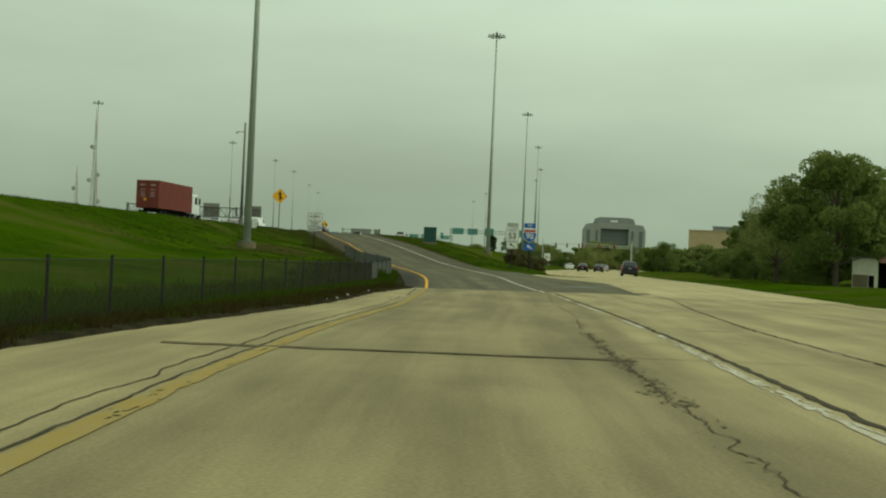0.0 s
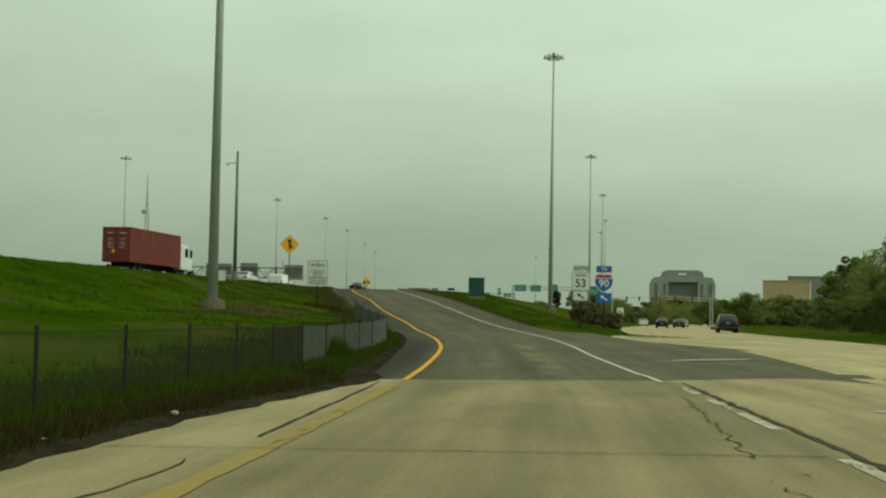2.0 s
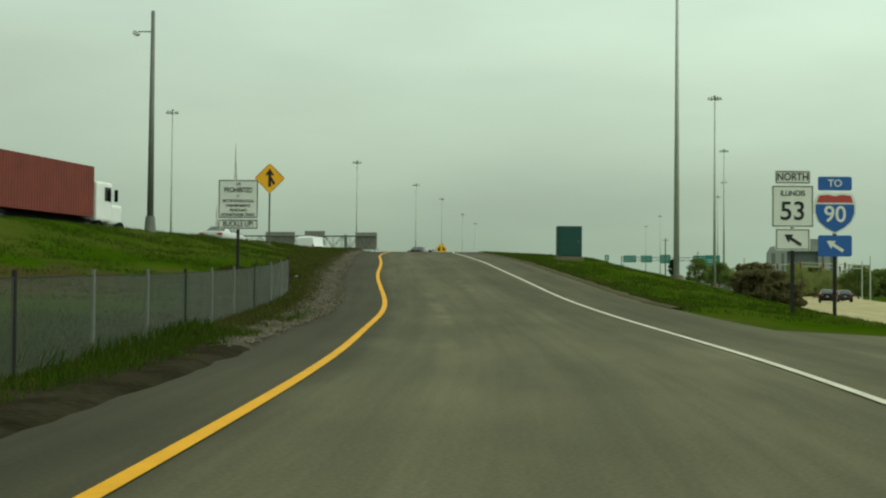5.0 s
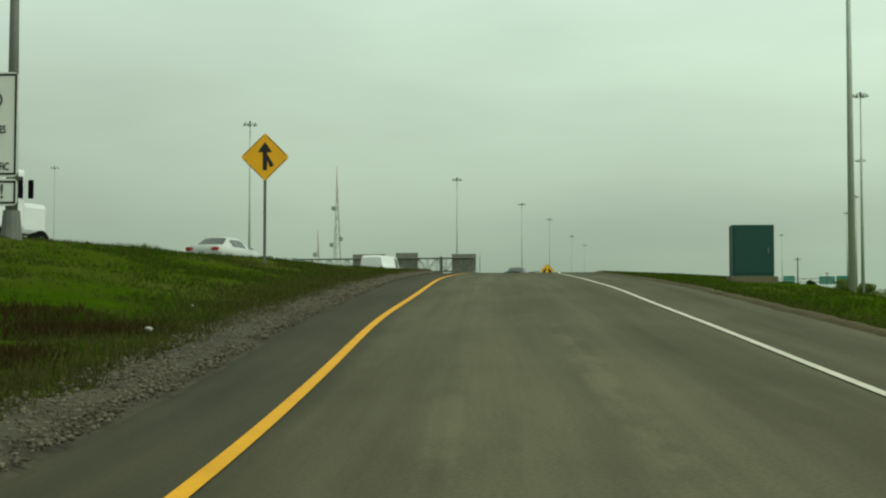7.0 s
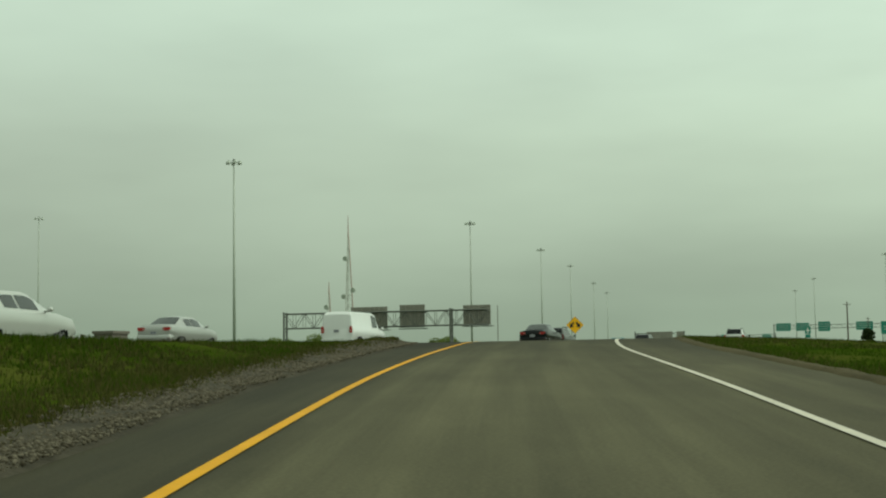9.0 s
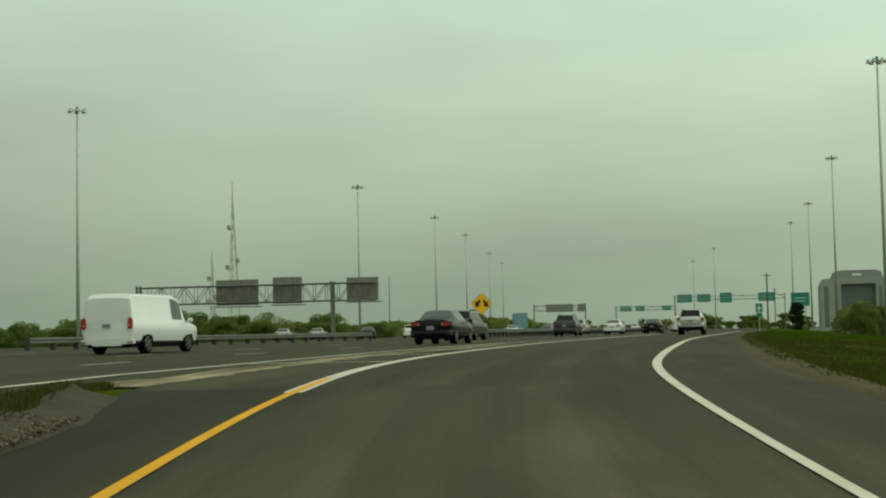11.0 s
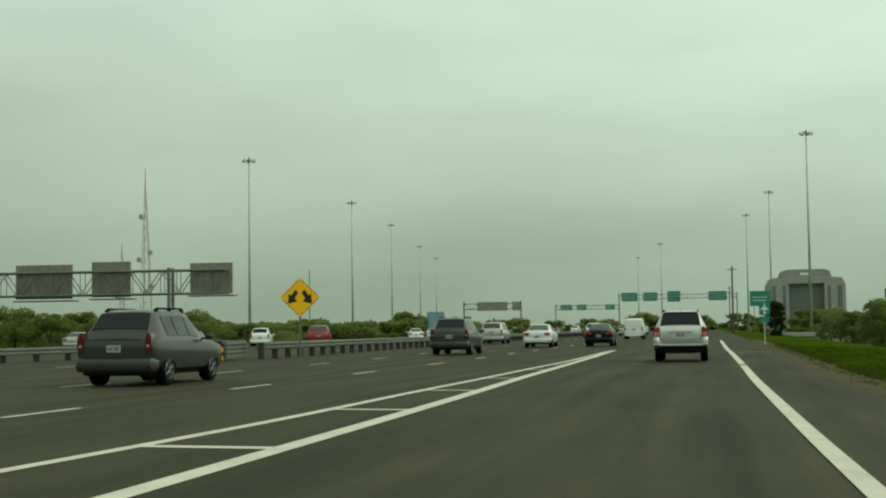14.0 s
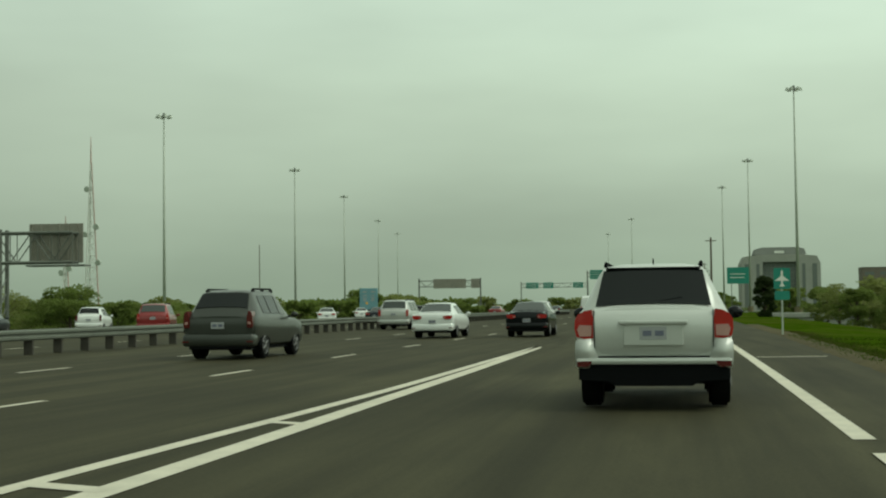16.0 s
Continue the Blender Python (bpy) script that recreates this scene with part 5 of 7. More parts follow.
def wheel(parent, x, y, r, side, w=0.25):
    bm = bmesh.new()
    bmesh.ops.create_cone(bm, cap_ends=True, segments=24, radius1=r, radius2=r, depth=w, matrix=pose(x - side * w / 2, y, r, 0, 90, 0))
    es = [e for e in bm.edges if len(e.link_faces) == 2 and any(len(f.verts) > 4 for f in e.link_faces)]
    bmesh.ops.bevel(bm, geom=es, offset=0.03, segments=2, affect="EDGES")
    t = part("wheel", bm, M_RUBBER, parent, "black rubber tyre")
    bm = bmesh.new()
    disc(bm, (x - side * 0.014, y, r), (1, 0, 0), r * 0.64, 0.03, 20)
    part("rim_well", bm, M_PLASTIC, t)
    bm = bmesh.new()
    disc(bm, (x - side * 0.008, y, r), (1, 0, 0), r * 0.17, 0.035, 12)
    for k in range(20):
        a, b = 2 * math.pi * k / 20, 2 * math.pi * (k + 1) / 20
        tube(bm, (x - side * 0.006, y + r * 0.64 * math.sin(a), r + r * 0.64 * math.cos(a)), (x - side * 0.006, y + r * 0.64 * math.sin(b), r + r * 0.64 * math.cos(b)), 0.016, 0.016, 4)
    for k in range(6):
        a = 2 * math.pi * k / 6
        tube(bm, (x - side * 0.010, y, r), (x - side * 0.010, y + r * 0.62 * math.sin(a), r + r * 0.62 * math.cos(a)), 0.034, 0.026, 5)
    part("rim", bm, M_RIM, t, "alloy rim")
    bm = bmesh.new()
    pts = []
    for k in range(13):
        a = math.pi * k / 12
        pts.append((y + (r + 0.07) * math.cos(a), r + (r + 0.07) * math.sin(a)))
    f0 = [bm.verts.new((x - side * 0.09, a, b)) for a, b in pts]
    f1 = [bm.verts.new((x + side * 0.004 - side * 0.012, a, b)) for a, b in pts]
    bm.faces.new(f1)
    for i in range(len(pts) - 1):
        bm.faces.new((f0[i], f0[i + 1], f1[i + 1], f1[i]))
    bmesh.ops.recalc_face_normals(bm, faces=bm.faces[:])
    part("wheel_arch", bm, M_PLASTIC, parent)


SUV = dict(L=4.40, st=[(0.0, 0.54, 1.02, 1.06, 0.80, 0.85, 0.70), (0.06, 0.53, 1.12, 1.18, 0.86, 0.895, 0.74), (0.14, 0.52, 1.15, 1.225, 0.84, 0.905, 0.75), (0.40, 0.50, 1.15, 1.65, 0.88, 0.905, 0.65), (0.55, 0.48, 1.14, 1.705, 0.86, 0.905, 0.625),
                       (1.2, 0.30, 1.12, 1.735, 0.86, 0.905, 0.615), (2.2, 0.30, 1.09, 1.72, 0.86, 0.905, 0.615), (2.65, 0.30, 1.07, 1.63, 0.86, 0.905, 0.63), (3.35, 0.30, 1.03, 1.10, 0.86, 0.90, 0.72), (4.1, 0.30, 0.92, 0.98, 0.84, 0.86, 0.68), (4.40, 0.36, 0.70, 0.78, 0.70, 0.72, 0.6)],
           rear=(0.135, 0.40), front=(2.70, 3.3), sides=[(0.72, 1.35), (1.42, 2.15), (2.22, 2.78)], r=0.345, axles=(0.86, 3.49), rails=True)
WAGON = dict(L=4.35, st=[(0.0, 0.42, 0.94, 0.99, 0.70, 0.82, 0.70), (0.07, 0.36, 0.98, 1.06, 0.78, 0.875, 0.73), (0.18, 0.34, 1.02, 1.17, 0.82, 0.885, 0.71), (0.55, 0.32, 1.02, 1.55, 0.84, 0.885, 0.62), (0.8, 0.30, 1.01, 1.61, 0.84, 0.885, 0.61),
                         (2.1, 0.28, 0.99, 1.62, 0.84, 0.885, 0.61), (2.5, 0.28, 0.97, 1.53, 0.84, 0.885, 0.61), (3.4, 0.28, 0.93, 0.99, 0.84, 0.88, 0.7), (4.1, 0.28, 0.82, 0.88, 0.82, 0.84, 0.64), (4.35, 0.34, 0.62, 0.70, 0.68, 0.7, 0.56)],
             rear=(0.21, 0.54), front=(2.56, 3.34), sides=[(0.85, 1.35), (1.42, 2.05), (2.12, 2.66)], r=0.325, axles=(0.84, 3.44), rails=True)
SEDAN = dict(L=4.75, st=[(0.0, 0.42, 0.88, 0.93, 0.70, 0.80, 0.66), (0.07, 0.36, 0.97, 1.02, 0.78, 0.87, 0.72), (0.25, 0.32, 0.99, 1.04, 0.84, 0.895, 0.74), (0.72, 0.30, 0.98, 1.06, 0.85, 0.895, 0.73), (1.38, 0.28, 0.96, 1.40, 0.85, 0.895, 0.60), (1.65, 0.28, 0.95, 1.44, 0.85, 0.895, 0.58),
                         (2.45, 0.26, 0.93, 1.45, 0.85, 0.895, 0.58), (2.75, 0.26, 0.93, 1.39, 0.85, 0.895, 0.59), (3.6, 0.26, 0.91, 0.96, 0.85, 0.89, 0.72), (4.4, 0.26, 0.78, 0.83, 0.82, 0.84, 0.64), (4.75, 0.32, 0.58, 0.65, 0.66, 0.7, 0.55)],
             rear=(0.76, 1.36), front=(2.80, 3.54), sides=[(1.45, 2.0), (2.08, 2.85)], r=0.32, axles=(0.95, 3.75), rails=False)
MINIVAN = dict(L=4.95, st=[(0.0, 0.42, 0.98, 1.04, 0.74, 0.88, 0.76), (0.06, 0.36, 1.04, 1.12, 0.82, 0.95, 0.80), (0.16, 0.34, 1.06, 1.20, 0.88, 0.965, 0.78), (0.40, 0.32, 1.06, 1.66, 0.90, 0.97, 0.72), (0.62, 0.30, 1.05, 1.73, 0.90, 0.97, 0.70),
                           (2.8, 0.28, 1.02, 1.75, 0.90, 0.97, 0.70), (3.2, 0.28, 1.0, 1.66, 0.90, 0.965, 0.70), (4.0, 0.28, 0.98, 1.06, 0.88, 0.95, 0.74), (4.7, 0.28, 0.82, 0.88, 0.84, 0.88, 0.68), (4.95, 0.36, 0.64, 0.7, 0.7, 0.74, 0.6)],
               rear=(0.19, 0.39), front=(3.26, 3.94), sides=[(0.72, 1.6), (1.7, 2.55), (2.62, 3.3)], r=0.33, axles=(0.95, 3.98), rails=True)
VAN = dict(L=5.6, st=[(0.0, 0.42, 1.05, 1.12, 0.80, 0.92, 0.86), (0.05, 0.40, 1.12, 1.9, 0.88, 0.985, 0.83), (0.25, 0.38, 1.12, 2.06, 0.92, 1.0, 0.80), (3.4, 0.36, 1.10, 2.08, 0.92, 1.0, 0.80), (3.9, 0.36, 1.10, 1.98, 0.92, 1.0, 0.80), (4.6, 0.36, 1.08, 1.18, 0.9, 0.98, 0.80), (5.4, 0.36, 0.95, 1.0, 0.86, 0.9, 0.7), (5.6, 0.4, 0.75, 0.8, 0.76, 0.8, 0.64)],
           rear=None, front=(3.98, 4.54), sides=[(3.15, 3.98)], r=0.36, axles=(1.1, 4.5), rails=False)


def car(name, spec, paint_mat, x, y, z, yaw, label, category="car", group="", size=1.0):
    t = thing(name, pose(x, y, z, 0, 0, yaw) @ Matrix.Scale(size, 4), label, category, group)
    st = spec["st"]
    car_body(st, paint_mat, t)
    pane = M_GLASS if spec in (SUV, WAGON) else M_GLASS_L

    def top(u, v, y0, y1, wide=0.90):
        yy = y0 + (y1 - y0) * v
        s = at_station(st, yy)
        k = (u * 2 - 1) * wide
        h = ring(s)[6:]
        xs_, zs_ = [p[0] for p in reversed(h)], [p[1] for p in reversed(h)]
        xx = k * s[6]
        return (xx, yy, float(np.interp(abs(xx), xs_, zs_)) + 0.010)
    if spec["rear"]:
        grid_patch("rear_window", lambda u, v: Vector(top(u, v, *spec["rear"])) + Vector((0, -0.012, 0)), 8, 3, pane, t)
    grid_patch("windscreen", lambda u, v: Vector(top(u, v, *spec["front"])) + Vector((0, 0.012, 0)), 8, 3, pane, t)
    for a, b in spec["sides"]:
        for side in (-1, 1):
            def fn(u, v, a=a, b=b, side=side):
                yy = a + (b - a) * u
                s = at_station(st, yy)
                h = ring(s)
                q = 0.10 + 0.80 * v
                return (side * (h[5][0] + (h[6][0] - h[5][0]) * q + 0.010), yy, h[5][1] + (h[6][1] - h[5][1]) * q + 0.004)
            grid_patch("side_window", fn, 4, 2, pane, t)
    s1 = at_station(st, 0.10)
    wb, zb = s1[5], s1[2]
    r = spec["r"]
    for side in (-1, 1):
        for ay in spec["axles"]:
            sw = at_station(st, ay)
            wheel(t, side * (sw[5] - 0.018), ay, r, side)
    # rear bumper and underside
    bm = bmesh.new()
    bw = wb * 0.97
    pts = [(-bw, 0.36), (-bw * 0.62, 0.34), (-bw * 0.5, 0.285), (bw * 0.5, 0.285), (bw * 0.62, 0.34), (bw, 0.36), (bw, 0.49), (bw * 0.8, 0.545), (-bw * 0.8, 0.545), (-bw, 0.49)]
    poly(bm, pts, -0.035, 0.5 if spec is SUV else 0.16)
    dark = spec is SUV
    part("rear_bumper", bm, M_PLASTIC if dark else paint_mat, t, "black plastic rear bumper" if dark else "")
    bm = bmesh.new()
    box(bm, -wb * 0.82, wb * 0.82, 0.15, spec["L"] - 0.3, 0.30 if spec is SUV else 0.22, 0.42)
    part("underbody", bm, M_PLASTIC, t)
    # lamps, plate
    if spec in (WAGON, MINIVAN, SEDAN):
        def hatch(u, v):
            k = 2 * u - 1
            z_ = 0.55 + (zb - 0.03 - 0.55) * v
            return (k * wb * (0.80 + 0.02 * v), -0.055 + 0.035 * k * k + 0.10 * max(0.0, v - 0.72) ** 1.2 + 0.05 * max(0.0, 0.12 - v), z_)
        grid_patch("tailgate", hatch, 10, 8, paint_mat, t)
        bm = bmesh.new()
        box(bm, -wb * 0.985, wb * 0.985, -0.078, 0.34, 0.30, 0.60, 0.085)
        part("bumper_shell", bm, paint_mat, t, smooth=True)
        bm = bmesh.new()
        box(bm, -wb * 0.80, wb * 0.80, -0.05, 0.25, 0.24, 0.33, 0.02)
        part("bumper_valance", bm, M_PLASTIC, t)
    for side in (-1, 1):
        bm = bmesh.new()
        if spec is SUV:
            pts = [(0.70, 0.845), (0.80, 0.835), (0.895, 0.86), (0.918, 0.95), (0.912, 1.06), (0.875, 1.125), (0.80, 1.165), (0.715, 1.18), (0.695, 1.08)]
        elif spec is SEDAN:
            pts = [(0.44, zb - 0.17), (0.56, zb - 0.215), (wb * 0.90, zb - 0.20), (wb * 0.945, zb - 0.13), (wb * 0.93, zb - 0.05), (0.60, zb - 0.045), (0.45, zb - 0.075)]
        else:
            pts = [(wb * 0.79, zb - 0.25), (wb * 0.93, zb - 0.27), (wb * 0.955, zb - 0.15), (wb * 0.945, zb + 0.02), (wb * 0.91, zb + 0.12), (wb * 0.83, zb + 0.14), (wb * 0.79, zb + 0.0)]
        poly(bm, [(side * a, b) for a, b in pts], -0.014 if spec is SUV else -0.060, 0.24)
        if spec is not SUV:
            bmesh.ops.bevel(bm, geom=[e for e in bm.edges if len(e.link_faces) == 2], offset=0.012, segments=2, affect="EDGES")
        lamp = part("tail_lamp", bm, M_TAIL_D if spec is WAGON else M_TAIL, t, "red tail lamp")
        bm = bmesh.new()
        if spec is SUV:
            poly(bm, [(side * a, b) for a, b in ((0.72, 0.87), (0.86, 0.865), (0.885, 0.95), (0.86, 1.0), (0.715, 0.995))], -0.022, 0.0)
        else:
            xm = min(q[0] for q in pts)
            poly(bm, [(side * (xm + q), zb - w) for q, w in ((0.03, 0.165), (0.10, 0.175), (0.10, 0.12), (0.03, 0.11))], -0.066, -0.058)
        part("reverse_lamp", bm, M_TAILW, lamp)
        if spec is SUV:
            bm = bmesh.new()
            box(bm, *sorted((side * 0.683, side * 0.692)), -0.010, 0.03, 0.63, 1.17)
            part("tailgate_gap", bm, M_PLASTIC, t)
        bm = bmesh.new()
        a, b = sorted((side * wb * 0.79, side * (wb * 0.97)))
        if spec is SUV:
            poly(bm, [(side * p, q) for p, q in ((0.885, 0.515), (0.885, 0.575), (0.715, 0.58), (0.72, 0.55), (0.76, 0.51))], -0.085, 0.04)
        else:
            box(bm, a, b, -0.09, 0.04, 0.40, 0.435, 0.008)
        part("reflector", bm, M_TAIL_D, t)
        # mirrors
        ym = spec["front"][0] + 0.28
        sm = at_station(st, ym)
        bm = bmesh.new()
        wide = 0.115 if spec in (SUV, VAN) else 0.092
        a, b = sorted((side * (sm[5] + 0.03), side * (sm[5] + 0.03 + 2 * wide)))
        bmesh.ops.create_uvsphere(bm, u_segments=14, v_segments=9, radius=1.0, matrix=Matrix.Translation(((a + b) / 2, ym, sm[2] + 0.07)) @ Matrix.Diagonal((wide, wide * 0.55, wide * 0.74, 1)))
        box(bm, *sorted((side * (sm[5] - 0.06), side * (sm[5] + 0.05))), ym, ym + 0.05, sm[2] + 0.0, sm[2] + 0.05)
        part("mirror", bm, P_BLACK if spec is SUV else paint_mat, t, smooth=True)
    py = 0.80 if spec is SUV else {4.75: 0.68, 4.35: zb - 0.2}.get(spec["L"], zb - 0.15)
    bm = bmesh.new()
    if spec is SUV:
        bm.free()

        def gate(u, v):
            z_ = 0.645 + 0.55 * v
            half = float(np.interp(z_, [0.645, 0.75, 1.0, 1.19], [0.60, 0.665, 0.68, 0.69]))
            y_ = float(np.interp(z_, [0.645, 0.70, 0.86, 1.0, 1.10, 1.15, 1.195], [-0.012, -0.045, -0.062, -0.058, -0.028, 0.015, 0.085]))
            k = (2 * u - 1)
            return ((2 * u - 1) * half, y_ + 0.022 * k * k, z_)
        grid_patch("tailgate", gate, 12, 12, paint_mat, t)
        rc = bmesh.new()
        box(rc, -0.345, 0.345, -0.078, -0.05, 0.755, 1.02, 0.012)
        part("plate_recess", rc, paint_mat, t)
        bm = bmesh.new()
        box(bm, -0.40, 0.40, -0.105, -0.04, 1.0, 1.05, 0.018)
        part("handle_bar", bm, paint_mat, t, "silvery white tailgate handle bar")
        bm = bmesh.new()
        box(bm, -0.74, 0.74, -0.02, 0.0, 0.60, 0.635, 0.006)
        part("tailgate_seam", bm, M_PLASTIC, t)
        bm = bmesh.new()
        box(bm, -wb * 1.0, wb * 1.0, -0.075, 0.16, 0.535, 0.615, 0.035)
        part("bumper_top", bm, paint_mat, t)
        for side in (-1, 1):
            bm = bmesh.new()
            poly(bm, [(side * a, b) for a, b in ((0.905, 0.50), (0.915, 0.70), (0.905, 0.835), (0.70, 0.835), (0.69, 0.72), (0.63, 0.60), (0.70, 0.56), (0.74, 0.485))], -0.055, 0.30)
            bmesh.ops.bevel(bm, geom=[e for e in bm.edges if len(e.link_faces) == 2], offset=0.02, segments=2, affect="EDGES")
            part("bumper_corner", bm, paint_mat, t, smooth=True)
        bm = bmesh.new()
        box(bm, -0.56, 0.56, 0.36, 0.50, 1.655, 1.68, 0.01)
        part("spoiler", bm, M_PLASTIC, t)
        bm = bmesh.new()
        tube(bm, (0.06, 0.15, 1.265), (0.34, 0.18, 1.31), 0.016, seg=6)
        part("wiper", bm, M_PLASTIC, t)
        bm = bmesh.new()
        tube(bm, (0, 0.72, 1.72), (0, 0.66, 1.79), 0.012, 0.008, 6)
        part("antenna", bm, M_PLASTIC, t)
        py = 0.90
    yp = -0.062 if spec is SUV else -0.060
    bm = bmesh.new()
    box(bm, -0.155, 0.155, yp - 0.022, yp - 0.004, py - 0.075, py + 0.075, 0.003)
    pl = part("number_plate", bm, M_PLATE, t, "pale blue number plate")
    for xa in (-0.12, 0.02):
        bm = bmesh.new()
        box(bm, xa, xa + 0.10, yp - 0.026, yp - 0.023, py - 0.03, py + 0.03)
        part("plate_bar", bm, M_BAR, pl)
    if spec["rails"]:
        for side in (-1, 1):
            bm = bmesh.new()
            ya, yb = spec["rear"][1] + 0.3, spec["front"][0] - 0.3
            sa = at_station(st, ya)
            xr = side * (sa[6] - 0.05)
            tube(bm, (xr, ya, sa[3] + 0.03), (xr, yb, sa[3] + 0.035), 0.022, seg=6)
            for q in (ya, (ya + yb) / 2, yb):
                box(bm, xr - 0.02, xr + 0.02, q - 0.09, q + 0.09, sa[3] - 0.06, sa[3] + 0.022, 0.012)
            part("roof_rail", bm, M_PLASTIC, t)
    return t


HEAD = -5.0
hz0 = 4.612
car("white_suv", SUV, P_PEARL, -9.97, 261.1, hz0, HEAD, "white sport utility vehicle with black lower bumper", "car")
car("grey_hatchback", WAGON, P_GREY, -19.57, 278.5, hz0, HEAD, "dark grey hatchback wagon with roof rails", "car", "highway traffic", 1.08)
car("black_sedan", SEDAN, P_BLACK, -12.45, 301.0, hz0, HEAD, "black saloon car with red tail lamps", "car", "highway traffic")
car("white_sedan", SEDAN, P_WHITE, -16.28, 300.5, hz0, HEAD, "white saloon car with wide red tail lamps", "car", "highway traffic")
car("silver_minivan", MINIVAN, P_SILVER, -20.9, 325.0, hz0, HEAD, "silver minivan with dark windows in the traffic", "car", "highway traffic")
car("white_hatchback", WAGON, P_WHITE, -12.6, 338.0, hz0, HEAD, "white hatchback far ahead", "car", "highway traffic")
car("white_van", VAN, P_WHITE, -8.6, 352.0, hz0, HEAD, "white panel van far ahead", "van", "highway traffic")
car("red_minivan", MINIVAN, P_RED, -34.5, 322.0, 4.56, 10, "dark red minivan beyond the guardrail", "car", "highway traffic")
for k, (nm, sp, pm, x, y) in enumerate((("white_hatchback", WAGON, P_WHITE, -41.5, 331), ("dark_sedan", SEDAN, P_BLUE, -45, 322), ("silver_sedan", SEDAN, P_SILVER, -53, 330), ("silver_sedan", SEDAN, P_SILVER, -56, 325),
                                        ("white_sedan", SEDAN, P_WHITE, -33, 372), ("white_sedan", SEDAN, P_WHITE, -36, 415), ("dark_sedan", SEDAN, P_BLUE, -27.5, 365), ("grey_hatchback", WAGON, P_GREY, -27, 398),
                                        ("dark_sedan", SEDAN, P_BLUE, -13, 385), ("silver_sedan", SEDAN, P_SILVER, -8, 412), ("white_sedan", SEDAN, P_WHITE, -4, 450), ("dark_sedan", SEDAN, P_BLACK, -12, 470), ("red_sedan", SEDAN, P_RED, -20, 430), ("white_minivan", MINIVAN, P_WHITE, -16, 500))):
    car(nm, sp, pm, x, y, 4.56 if x < -26 else hz0, (9 if x < -30 else HEAD), {"w": "white", "d": "dark", "s": "silver", "g": "grey", "r": "red"}[nm[0]] + " car in distant highway traffic", "car", "highway traffic")
car("silver_sedan", SEDAN, P_SILVER, -34.2, 194.0, 4.49, HEAD, "silver saloon car on the highway above the bank", "car", "highway traffic")
car("white_sedan", SEDAN, P_PEARL, -26.7, 166.0, float(high_z(166)) + 0.005, HEAD, "off-white saloon car on the highway above the bank", "car", "highway traffic")
car("black_sedan", SEDAN, P_BLACK, -21.7, 222.4, 4.59, HEAD, "glossy black saloon car in the highway lane", "car", "highway traffic")
car("grey_hatchback", WAGON, P_GREY, -23.7, 244.6, 4.61, HEAD, "dark green-grey hatchback wagon in the next lane", "car", "highway traffic", 1.08)
car("white_van", VAN, P_WHITE, -31.0, 211.0, 4.56, HEAD, "white panel van on the highway above the bank", "van", "highway traffic")
car("dark_minivan", MINIVAN, P_BLUE, 21.0, 160.0, 0.315, -5, "dark blue minivan on the concrete arterial road", "car", "arterial traffic")
for nm, sp, pm, x, y in (("dark_sedan", SEDAN, P_BLUE, 26.5, 245), ("red_sedan", SEDAN, P_RED, 29, 268), ("silver_sedan", SEDAN, P_SILVER, 32, 285), ("white_sedan", SEDAN, P_WHITE, 26, 300), ("dark_sedan", SEDAN, P_BLACK, 22, 228)):
    car(nm, sp, pm, x, y, 0.315, -7, nm.split("_")[0] + " saloon car waiting towards the far crossing", "car", "arterial traffic")


M_MARK = mat("faded_white_stencil", (0.42, 0.34, 0.30), 0.7, var=0.3, fine=14, coarse=3, bump=0)


